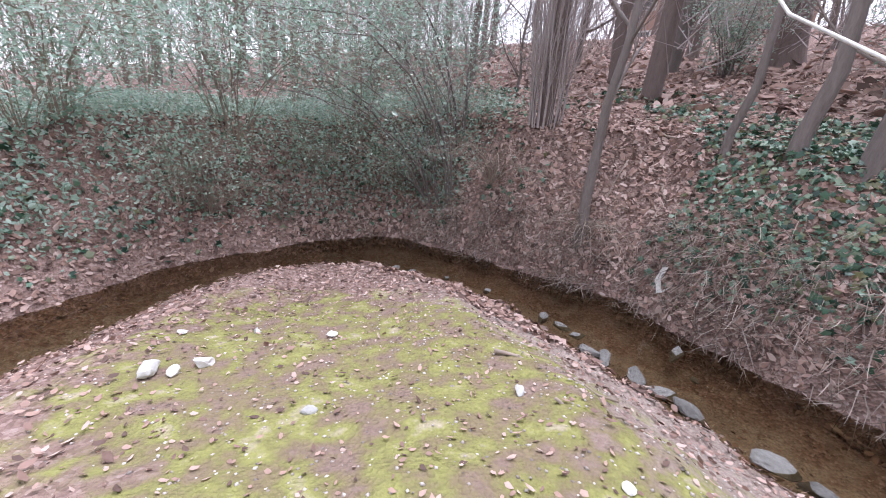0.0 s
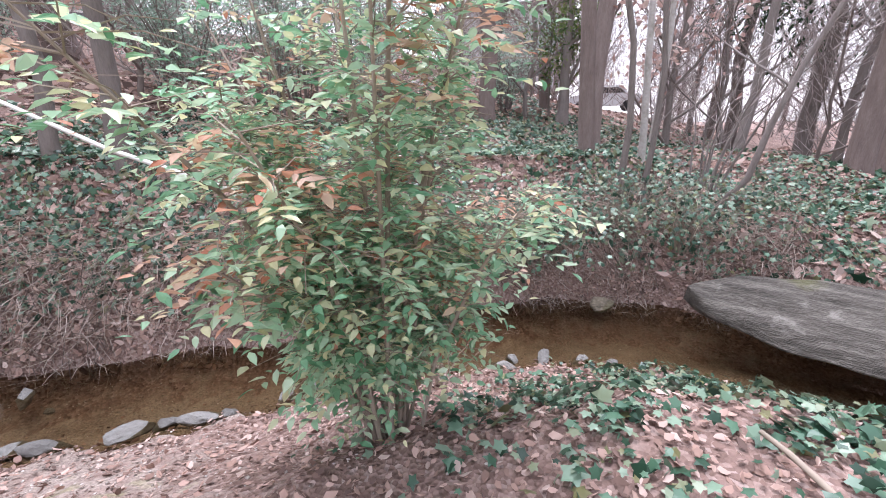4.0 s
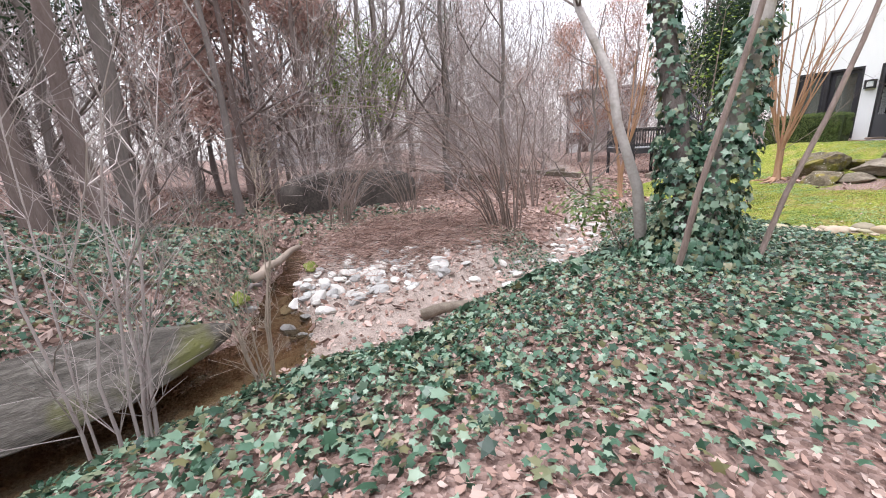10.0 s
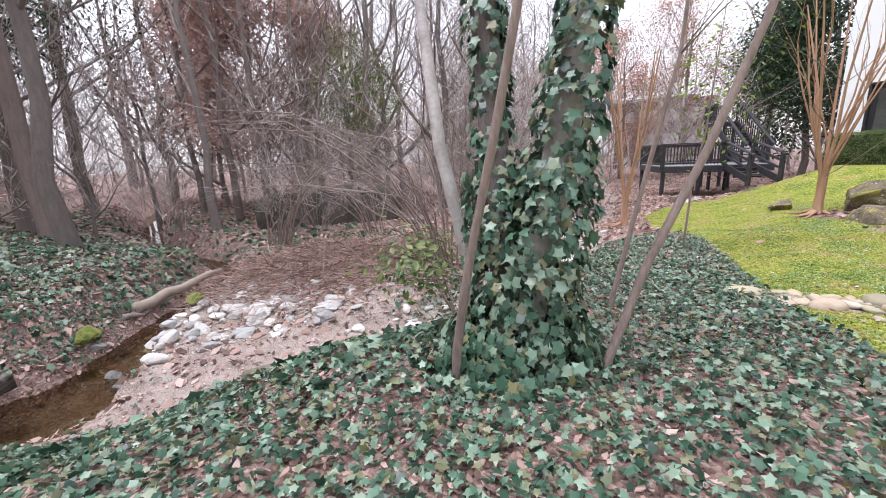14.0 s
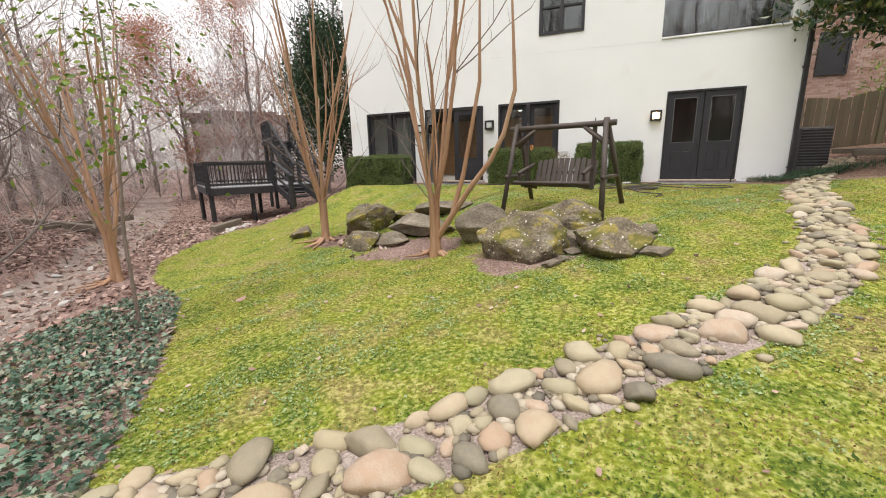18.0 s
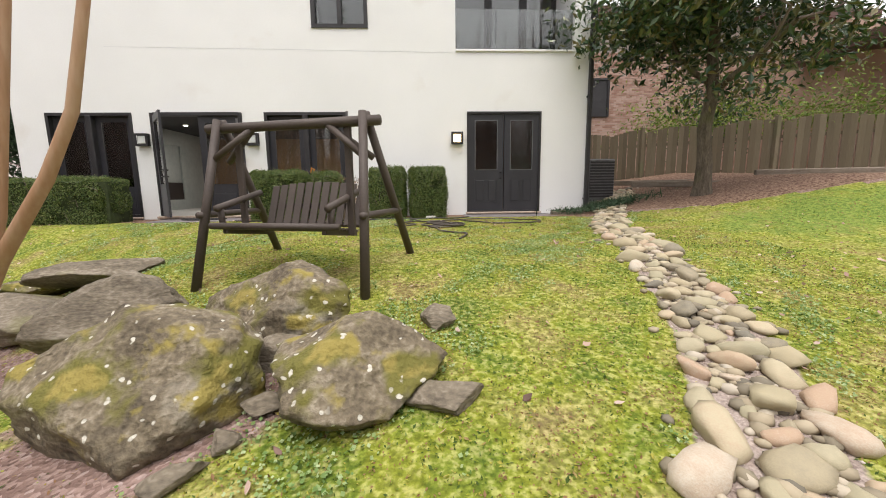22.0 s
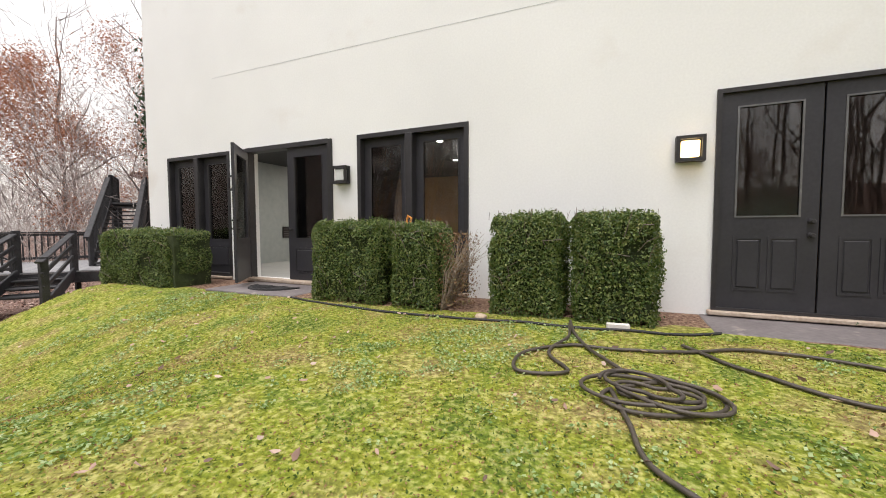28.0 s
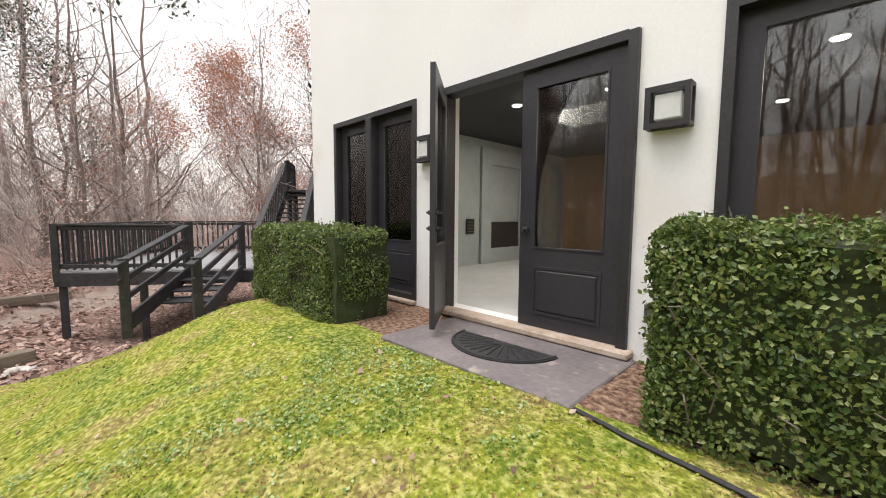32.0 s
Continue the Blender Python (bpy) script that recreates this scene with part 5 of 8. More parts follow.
def crape_myrtle(x, y, stems, seed, label, rr0=0.075, h=6.5):
    """Several smooth tan stems that part near the ground and fork upwards."""
    rr = random.Random(seed)
    t = thing("crape_myrtle", label, "tree", (x, y, gz(x, y) - 0.05), group="crape myrtles on the lawn")
    twg = G()
    for k in range(stems):
        a = 2 * math.pi * k / stems + rr.uniform(-0.3, 0.3)
        g = G()
        out = Vector((math.cos(a), math.sin(a), 0))
        p0 = out * rr0 * 0.8
        j0 = rr.uniform(0.7, 1.2)
        pts = [p0 + Vector((0, 0, 0)) + out * 0.03, p0 + Vector((0, 0, 0.25)), p0 * 1.1 + Vector((0, 0, j0)), p0 + out * rr.uniform(0.1, 0.24) + Vector((0, 0, j0 + 0.7)), p0 + out * rr.uniform(0.25, 0.55) + Vector((0, 0, 2.9)), p0 + out * rr.uniform(0.45, 1.0) + Vector((0, 0, 4.8))]
        g.tube(pts, [rr0 * 1.3, rr0 * 0.9, rr0 * 0.78, rr0 * 0.62, rr0 * 0.46, rr0 * 0.25], 9, cap=False)
        for q in range(3):
            i = rr.choice((2, 3, 3, 4))
            b = a + rr.uniform(-1.4, 1.4)
            d = Vector((math.cos(b) * 0.3, math.sin(b) * 0.3, 1.0))
            gb = G()
            limb(gb, rr, pts[i], d, rr.uniform(1.6, 2.8), rr0 * 0.4, 1, 7, 2, None, 0.22, 0.2, None, 0.5)
            tagged(part("branch", gb, MYRT, t, smooth=True), kind="stuff")
        for q in range(2):
            b = a + rr.uniform(-2, 2)
            limb(twg, rr, pts[rr.choice((2, 3, 4))], Vector((math.cos(b), math.sin(b), 0.7)), rr.uniform(1.0, 1.8), 0.012, 1, 5, 3, None, 0.35, 0.1, None, 0.7)
        part("stem", g, MYRT, t, smooth=True)
    tagged(part("twig_mass", twg, TWIG, t), kind="stuff")
    for k in range(7):
        a = rr.uniform(0, 6.28)
        out = Vector((math.cos(a), math.sin(a), 0))
        L = rr.uniform(0.3, 0.6)
        part("surface_root", G().tube([out * 0.12 + Vector((0, 0, 0.12)), out * 0.28 + Vector((0, 0, 0.05)), out * (0.28 + L) + Vector((rr.uniform(-0.1, 0.1), rr.uniform(-0.1, 0.1), 0.02))], [0.045, 0.025, 0.008], 6), MYRT, t, smooth=True)
    return t


myrtle = crape_myrtle(4.76, -15.05, 4, 21, "multi-stemmed crape myrtle with smooth tan bark, bare", 0.06)
for side_pts, rads in (([(0.0, 0.0, 0.3), (-0.32, 0.02, 0.75), (-0.62, 0.1, 1.15), (-1.0, 0.15, 1.62), (-1.2, 0.15, 2.0), (-1.36, 0.16, 2.6), (-1.3, 0.2, 4.0)], [0.055, 0.05, 0.045, 0.038, 0.034, 0.03, 0.012]), ([(-0.3, 0.0, 0.72), (-0.5, -0.05, 1.4), (-0.62, -0.05, 2.0), (-0.78, -0.05, 2.8), (-0.8, 0.0, 4.4)], [0.045, 0.038, 0.033, 0.028, 0.01])):
    part("stem", G().tube(side_pts, rads, 9, cap=False), MYRT, myrtle, smooth=True)
crape_myrtle(7.91, -16.15, 5, 33, "five-stemmed crape myrtle with tan bark, bare", 0.055)
crape_myrtle(11.6, -13.9, 4, 47, "bare crape myrtle at the creek's edge", 0.065)


# magnolia by the fence
def leafy_tree(name, label, x, y, h, r, crown_r, crown_z, leafm, n, size, seed, bark=BARK, lobes=9, squash=0.7, asp=2.4):
    t = bare_tree(name, label, seed, h, r, bark, 0.3, 3, 3, (0, 0), 0.9, 10, 1.6)
    rg = np.random.default_rng(seed)
    cs = rg.normal(0, 1, (lobes, 3))
    cs = cs / np.linalg.norm(cs, axis=1, keepdims=True) * crown_r * rg.uniform(0.35, 0.85, (lobes, 1)) * [1, 1, squash] + [0, 0, crown_z]
    which = rg.integers(0, lobes, n)
    d = rg.normal(0, 1, (n, 3))
    d /= np.linalg.norm(d, axis=1, keepdims=True)
    p = cs[which] + d * (crown_r * 0.5 * rg.uniform(0.35, 1.0, (n, 1))) * [1, 1, squash]
    v, f = leaf_cloud(p, d * 0.6 + [0, 0, 0.4], size, "diamond", 0.8, seed, asp, 0.05)
    put("crown", quads_mesh("crown", v, f, leafm), t)
    return place(t, x, y)


leafy_tree("magnolia_tree", "evergreen magnolia with a straight dark trunk and glossy leaves", -4.84, -21.3, 6.8, 0.165, 3.0, 4.1, MAGL, 11500, 0.2, 61, MAGB, 22, 0.62)

# ---------- fence, brick house, heat pump ----------
FENCE = [(-3.9, -28.6), (-6.3, -26.6), (-9.2, -24.3), (-12.2, -21.9), (-17.0, -18.3)]
fn = thing("fence", "weathered vertical-board timber fence with scalloped panels", "fence", kind="structure")
board_me = None
for (x0, y0), (x1, y1) in zip(FENCE, FENCE[1:]):
    L = math.hypot(x1 - x0, y1 - y0)
    ang = math.degrees(math.atan2(y1 - y0, x1 - x0))
    nb = int(L / 0.155)
    z0 = 1.9
    part("post", cbox((x0, y0 + 0.05, z0 + 1.05), (0.12, 0.12, 2.35), 0.01), FENCEW, fn)
    for zz in (0.4, 1.6):
        part("rail", G().box((0, 0, 0), (L, 0.05, 0.1)), FENCEW, fn, m=pose((x0 + x1) / 2, (y0 + y1) / 2 - 0.05, z0 + zz, 0, 0, ang))
    for k in range(nb):
        f = (k + 0.5) / nb
        top = 2.05 + 0.16 * math.sin(((f * L / 2.1) % 1.0) * math.pi) + random.uniform(-0.01, 0.01)
        if board_me is None:
            board_me = cbox((0, 0, 0.5), (0.145, 0.02, 1.0), 0.004).mesh("board", FENCEW)
        off = 0.03 if k % 2 else 0.0
        put("board", board_me, fn, m=pose(x0 + (x1 - x0) * f, y0 + (y1 - y0) * f + off, z0 - 0.05, random.uniform(-0.6, 0.6), 0, ang) @ Matrix.Diagonal((1, 1, top, 1)))

bh = thing("brick_house", "pink brick neighbouring house behind the fence", "house")
part("wall", G().box((-10.5, -33.0, 5.2), (14.0, 6.0, 7.6)), MORTAR, bh)
bw = G()
for r in range(78):
    for c in range(46):
        x = -14.4 + c * 0.226 + (0.113 if r % 2 else 0)
        bw.box((x, -29.99, 2.0 + r * 0.074), (0.215, 0.03, 0.062))
BRICKI = mat("brick_course", [(0.3, 0.17, 0.125), (0.43, 0.28, 0.22), (0.52, 0.38, 0.32)], 3, 0.9, 0.2, 6, island=0.7)
tagged(part("brickwork", bw, BRICKI, bh, "rows of pink bricks"), kind="stuff")
part("roof", merged(G().box((-10.5, -33.0, 9.2), (15.0, 7.2, 0.35))), BROWNP, bh, "dark brown eaves")
part("window", merged(frame_bars(G(), -6.6, -5.6, 5.1, 6.7, 0.08, -29.96, 0.1), G().box((-6.1, -29.97, 5.9), (0.9, 0.02, 1.5))), BLACK, bh)
part("vent_pipe", G().tube([(-5.0, -29.9, 3.3), (-5.0, -29.9, 4.6)], 0.05, 8), PVC, bh)
ea = thing("neighbour_porch", "dark brown eaves and soffit of a house beyond the fence", "house")
part("soffit", G().box((-18.5, -24.5, 7.3), (13.0, 6.0, 0.3), Euler((0, radians(7), 0)).to_matrix()), BROWNP, ea)
part("wall", G().box((-19.0, -28.5, 4.4), (12.0, 5.0, 6.4)), BRICKI, ea, "brick wall in shade")

ac = thing("heat_pump", "grey slatted heat pump beside the house corner", "heat pump", (-3.5, -24.0, 1.62), 4)
part("body", cbox((0, 0, 0.62), (0.78, 0.78, 1.2), 0.03), GALV, ac)
for k in range(13):
    part("slat", G().box((0, 0.395, 0.16 + k * 0.08), (0.72, 0.02, 0.05)), BLACK, ac)
part("pad", cbox((0, 0, -0.02), (0.95, 0.95, 0.1), 0.01), CONC, ac)
for (x0, y0), (x1, y1) in (((-4.2, -23.2), (-7.2, -22.6)), ((-4.6, -25.2), (-6.4, -23.9)), ((-7.2, -22.6), (-10.2, -21.5))):
    tm = thing("edging_timber", "weathered landscape timber along the bed", "timber", ((x0 + x1) / 2, (y0 + y1) / 2, gz((x0 + x1) / 2, (y0 + y1) / 2) + 0.06), math.degrees(math.atan2(y1 - y0, x1 - x0)), "timbers edging the bed")
    part("beam", cbox((0, 0, 0), (math.hypot(x1 - x0, y1 - y0), 0.14, 0.16), 0.02), TIMB, tm)

# liriope clump at the corner and bamboo above the fence
n = 900
lp = np.stack([RNG.normal(-2.95, 0.55, n), RNG.normal(-22.25, 0.22, n), np.zeros(n)], 1)
lp[:, 2] = ground(lp[:, 0], lp[:, 1]) + 0.1
v, f = leaf_cloud(lp, np.tile([0, 0.6, 0.5], (n, 1)), 0.3, "diamond", 0.9, 3, 14)
lir = thing("grass_clump", "low dark strap-leaved clumps at the house corner", "plant", kind="stuff")
put("blades", quads_mesh("blades", v, f, EVERG), lir)
bx = thing("border_edging", "low stone edge beside the double door", "edging", (-2.1, -22.3, 1.32), kind="structure")
part("edge", cbox((0, 0, 0.06), (0.9, 0.16, 0.2), 0.03), TIMB, bx)
n = 9000
tt = RNG.uniform(0, 1, n)
bp_ = np.stack([-6.6 - 10 * tt + RNG.normal(0, 0.5, n), -27.6 + 7.0 * tt + RNG.normal(0, 0.5, n), 3.7 + RNG.gamma(2.2, 0.4, n) * (0.6 + 0.5 * np.sin(tt * 17) ** 2)], 1)
v, f = leaf_cloud(bp_, np.tile([0, 0.3, 1.0], (n, 1)), 0.16, "diamond", 0.8, 12, 3.5, 0.2)
bam = thing("bamboo_screen", "light green leafy shrubs rising above the fence", "shrub", kind="stuff")
put("leaves", quads_mesh("leaves", v, f, BAMBOO), bam)
n = 3000
bp2 = np.stack([RNG.normal(-9.5, 0.9, n), RNG.normal(-27.3, 0.5, n), RNG.normal(4.6, 0.7, n)], 1)
v, f = leaf_cloud(bp2, np.tile([0, 0.3, 1.0], (n, 1)), 0.13, "diamond", 0.9, 13, 2.0)
eg = thing("evergreen_shrub", "dark evergreen shrub behind the fence", "shrub")
put("foliage", quads_mesh("foliage", v, f, EVERG), eg)
part("stems", merged(*[G().tube([(-9.5 + k * 0.2 - 0.3, -27.3, 1.8), (-9.5 + k * 0.3 - 0.4, -27.3, 4.2)], [0.04, 0.015], 5) for k in range(4)]), TWIG, eg)

# ---------- deck with steps and stair ----------
DA = Vector((15.7, -19.5, 0))
DU = Vector((-0.545, -0.838, 0))
DV = Vector((0.838, -0.545, 0))
DZ = 1.36
ang = math.degrees(math.atan2(DV.y, DV.x))
deck = thing("deck", "raised dark-painted timber deck with railings and steps to the lawn", "deck", kind="structure")


def dk(u, v, z=0.0):
    p = DA + DU * u + DV * v
    return Vector((p.x, p.y, z))


DL, DW = 4.2, 4.6
RD = Matrix.Rotation(radians(ang), 3, "Z")
plank = cbox((0, 0, 0), (0.14, DL, 0.03), 0.005).mesh("deck_board", DECKTOP)
for k in range(int(DW / 0.15)):
    put("deck_board", plank, deck, m=Matrix.Translation(dk(DL / 2, 0.07 + k * 0.15, DZ)) @ RD.to_4x4())
for u, v, l, along_u in ((DL / 2, 0.0, DL, True), (DL / 2, DW, DL, True), (0.0, DW / 2, DW, False), (DL, DW / 2, DW, False)):
    s = (0.045, l, 0.26) if along_u else (l, 0.045, 0.26)
    part("rim_joist", cbox(tuple(dk(u, v, DZ - 0.15)), s, 0.006, RD), DECKP, deck)
for u, v in ((0.08, 0.08), (1.5, 0.08), (0.08, DW - 0.1), (2.6, DW - 0.1), (DL - 0.1, DW - 0.1)):
    p = dk(u, v)
    zb = gz(p.x, p.y) - 0.1
    part("support_post", cbox((p.x, p.y, (zb + DZ - 0.2) / 2), (0.13, 0.13, DZ - 0.2 - zb), 0.008), DECKP, deck)


def railing(p, q, h, n_bal, name="railing", end_posts=True, kick=True):
    """Top rail, bottom rail, end posts and balusters from p to q, which may rise."""
    d = q - p
    L = d.length
    flat = Vector((d.x, d.y, 0))
    yaw = math.degrees(math.atan2(d.y, d.x))
    pit = math.degrees(math.atan2(d.z, flat.length))
    M = Matrix.Translation((p + q) / 2) @ Euler((0, radians(-pit), radians(yaw))).to_matrix().to_4x4()
    part("top_rail", cbox((0, 0, h), (L, 0.13, 0.04), 0.008), DECKP, deck, m=M)
    part("bottom_rail", cbox((0, 0, 0.12), (L, 0.045, 0.08), 0.006), DECKP, deck, m=M)
    part("upper_rail", cbox((0, 0, h - 0.07), (L, 0.045, 0.08), 0.006), DECKP, deck, m=M)
    bal_me = cbox((0, 0, h / 2), (0.035, 0.035, h - 0.1), 0.004).mesh("baluster", DECKP)
    for k in range(n_bal):
        f = (k + 0.5) / n_bal
        put("baluster", bal_me, deck, m=Matrix.Translation(p.lerp(q, f)) @ Matrix.Rotation(radians(yaw), 4, "Z"))
    if end_posts:
        for e in (p, q):
            part("post", cbox((e.x, e.y, e.z + h / 2 - 0.08), (0.1, 0.1, h + 0.2), 0.008), DECKP, deck)


railing(dk(0, 0.04, DZ), dk(2.35, 0.04, DZ), 0.95, 18)
railing(dk(0.04, 0, DZ), dk(0.04, DW, DZ), 0.95, 32)
railing(dk(0.05, DW, DZ), dk(DL, DW, DZ), 0.95, 28)
# steps down to the lawn
for k in range(3):
    part("tread", cbox(tuple(dk(2.9, -0.3 - 0.38 * k, DZ - 0.14 * (k + 1))), (0.4, 1.0, 0.04), 0.008, RD), DECKP, deck)
    part("riser", cbox(tuple(dk(2.9, -0.16 - 0.38 * k, DZ - 0.07 - 0.14 * (k + 1) + 0.06)), (0.03, 0.98, 0.12), 0.004, RD), DECKP, deck)
for u in (2.4, 3.4):
    a, b = dk(u, 0.05, DZ), dk(u, -2.3, DZ - 0.5)
    dd = b - a
    M = Matrix.Translation((a + b) / 2) @ Euler((0, radians(math.degrees(math.atan2(-dd.z, Vector((dd.x, dd.y)).length))), radians(math.degrees(math.atan2(dd.y, dd.x))))).to_matrix().to_4x4()
    L = dd.length
    part("stringer", cbox((0, 0, -0.02), (L, 0.05, 0.26), 0.008), DECKP, deck, m=M)
    part("top_rail", cbox((0, 0, 0.94), (L + 0.1, 0.13, 0.045), 0.008), DECKP, deck, m=M)
    part("mid_rail", cbox((0, 0, 0.66), (L, 0.045, 0.09), 0.006), DECKP, deck, m=M)
    part("mid_rail", cbox((0, 0, 0.38), (L, 0.045, 0.09), 0.006), DECKP, deck, m=M)
    for e, zz in ((a, 1.0), (b, 0.98)):
        part("post", cbox((e.x, e.y, e.z + zz / 2 - 0.1), (0.13, 0.13, zz + 0.25), 0.008), DECKP, deck)
# stair up along the house
ST0, ST1 = dk(3.5, 1.4, DZ), dk(3.5, 5.0, DZ + 2.0)
SV = DU.copy()
SR = Matrix.Rotation(math.atan2(ST1.y - ST0.y, ST1.x - ST0.x), 3, "Z")
for s in (0.0, 1.0):
    o = SV * s
    railing(ST0 + o, ST1 + o, 0.95, 16)
    dd = ST1 - ST0
    part("stair_stringer", cbox((0, 0, -0.05), (dd.length, 0.06, 0.3), 0.01), DECKP, deck, m=Matrix.Translation((ST0 + ST1) / 2 + o) @ Euler((0, -math.atan2(dd.z, Vector((dd.x, dd.y)).length), math.atan2(dd.y, dd.x))).to_matrix().to_4x4())
for k in range(14):
    p = ST0.lerp(ST1, (k + 0.5) / 14) + SV * 0.5
    part("stair_tread", cbox((p.x, p.y, p.z + 0.02), (0.27, 0.98, 0.04), 0.006, SR), DECKP, deck)
part("landing", cbox(tuple(dk(4.0, 5.7, DZ + 1.94)), (1.6, 1.2, 0.16), 0.01, RD), DECKP, deck)
railing(dk(3.5, 5.05, DZ + 2.02), dk(3.5, 6.4, DZ + 2.02), 0.95, 10)
for u_, v_ in ((3.55, 6.3), (4.45, 6.3), (3.55, 5.1), (4.45, 5.1)):
    q_ = dk(u_, v_)
    zq = gz(q_.x, q_.y) - 0.1
    part("support_post", cbox((q_.x, q_.y, (zq + DZ + 1.86) / 2), (0.13, 0.13, DZ + 1.86 - zq), 0.008), DECKP, deck)

# ---------- stone path ----------
sp = thing("stone_path", "winding dry-laid path of rounded river stones", "path", kind="structure")
stone_me = [rock_mesh("stone", 200 + k, (1.0, random.uniform(0.6, 0.85), random.uniform(0.36, 0.5)), COBBLE, 2, 0.11, 5) for k in range(14)]
cum = [0.0]
for a, b in zip(PATHLINE, PATHLINE[1:]):
    cum.append(cum[-1] + math.hypot(b[0] - a[0], b[1] - a[1]))
laid = []
tries = 0
while len(laid) < 330 and tries < 14000:
    tries += 1
    s = random.uniform(0, cum[-1])
    i = max(k for k in range(len(cum) - 1) if cum[k] <= s)
    f = (s - cum[i]) / (cum[i + 1] - cum[i])
    a, b = PATHLINE[i], PATHLINE[i + 1]
    d = Vector((b[0] - a[0], b[1] - a[1])).normalized()
    off = random.uniform(-0.3, 0.3)
    x, y = a[0] + (b[0] - a[0]) * f - d.y * off, a[1] + (b[1] - a[1]) * f + d.x * off
    r = random.choice((0.1, 0.12, 0.135, 0.15, 0.17, 0.2)) if tries < 6000 else random.uniform(0.055, 0.09)
    if 3.6 < s < 4.6 and random.random() < 0.75:
        continue
    if any((x - p) ** 2 + (y - q) ** 2 < (0.74 * (r + w)) ** 2 for p, q, w in laid):
        continue
    laid.append((x, y, r))
    put("stone", random.choice(stone_me), sp, m=pose(x, y, gz(x, y) + r * 0.17, random.uniform(-9, 9), random.uniform(-9, 9), random.uniform(0, 360)) @ Matrix.Scale(r * random.uniform(1.0, 1.2), 4))

filler = G()
bmf = bmesh.new()
bmesh.ops.create_icosphere(bmf, subdivisions=1, radius=1.0)
fv = [v.co.copy() for v in bmf.verts]
ffs = [tuple(v.index for v in f.verts) for f in bmf.faces]
bmf.free()
for _ in range(1400):
    s = random.uniform(0, cum[-1])
    i = max(k for k in range(len(cum) - 1) if cum[k] <= s)
    f = (s - cum[i]) / (cum[i + 1] - cum[i])
    a, b = PATHLINE[i], PATHLINE[i + 1]
    d = Vector((b[0] - a[0], b[1] - a[1])).normalized()
    off = random.gauss(0, 0.16)
    x, y = a[0] + (b[0] - a[0]) * f - d.y * off, a[1] + (b[1] - a[1]) * f + d.x * off
    r = random.uniform(0.02, 0.055)
    M = pose(x, y, gz(x, y) + r * 0.3, 0, 0, random.uniform(0, 360)) @ Matrix.Diagonal((r * 1.3, r, r * 0.6, 1))
    filler.add([tuple(M @ (p * random.uniform(0.85, 1.1))) for p in fv], ffs)
tagged(part("gap_stones", filler, COBBLEI, sp, "small stones filling the gaps", smooth=True), kind="stuff")

# ---------- garden hose and small things on the lawn ----------
hose = thing("garden_hose", "dark rubber garden hose lying in loose coils on the lawn", "hose")


def on_lawn(pts, lift=0.02):
    return [(x, y, gz(x, y) + lift) for x, y in pts]


coil = []
for k in range(180):
    a = k / 180 * 2 * math.pi * 5
    r = 0.2 + 0.1 * math.sin(k * 0.11) + 0.05 * math.sin(k * 0.37)
    coil.append((1.2 + r * 1.25 * math.cos(a), -20.1 + r * math.sin(a)))
cp = [(x, y, gz(x, y) + 0.02 + 0.05 * (k / 180)) for k, (x, y) in enumerate(coil)]
part("coil", G().tube(cp, 0.014, 6), HOSE, hose, smooth=True)
tail = [(1.2 + 0.25 * math.cos(0.0), -20.1), (1.35, -19.7), (1.25, -19.3), (0.9, -18.95), (0.95, -18.6), (1.05, -18.35)]


def smooth_line(pts, n=10):
    out = []
    for i in range(len(pts) - 1):
        p0, p1, p2, p3 = [Vector((*pts[max(0, min(len(pts) - 1, j))], 0)) for j in (i - 1, i, i + 1, i + 2)]
        for k in range(n):
            t = k / n
            q = 0.5 * ((2 * p1) + (p2 - p0) * t + (2 * p0 - 5 * p1 + 4 * p2 - p3) * t * t + (3 * p1 - p0 - 3 * p2 + p3) * t ** 3)
            out.append((q.x, q.y))
    return out + [pts[-1]]


part("free_end", G().tube(on_lawn(smooth_line(tail)), 0.015, 6), HOSE, hose, smooth=True)
part("loop", G().tube(on_lawn(smooth_line([(1.9, -21.7), (1.85, -21.2), (1.95, -20.7), (1.75, -20.3), (2.1, -20.2), (2.15, -20.6), (1.8, -20.95), (1.4, -21.0), (0.9, -21.1), (0.4, -21.4), (-0.3, -21.3), (-0.9, -20.8), (-0.6, -20.4), (0.1, -20.5), (0.6, -20.9), (0.9, -21.3)])), 0.015, 6), HOSE, hose, smooth=True)
part("loop", G().tube(on_lawn(smooth_line([(1.9, -21.8), (1.8, -21.3), (1.6, -20.8), (1.35, -20.4)]), 0.03), 0.015, 6), HOSE, hose, smooth=True)
wb = thing("white_block", "small white block lying beside the hedge", "block", (1.42, -21.72, gz(1.42, -21.72) + 0.03), 8)
part("block", cbox((0, 0, 0), (0.22, 0.07, 0.06), 0.006), PVC, wb)
ys_ = thing("edging_stone", "small yellowish stone by the hedge bed", "stone", (2.87, -21.6, gz(2.87, -21.6) + 0.03))
put("stone", stone_me[2], ys_, m=Matrix.Scale(0.1, 4))
eg2 = thing("bed_edging", "thin dark plastic lawn edging along the hedge bed", "edging", kind="structure")
part("strip", G().tube(on_lawn(smooth_line([(5.95, -21.72), (5.3, -21.6), (4.5, -21.5), (2.5, -21.55), (1.0, -21.7), (0.5, -21.9)]), 0.015), 0.016, 5), RUBBER, eg2)
tool = thing("garden_fork", "garden tool with an orange handle leaning between hedges", "tool", (4.28, -22.3, 1.3))
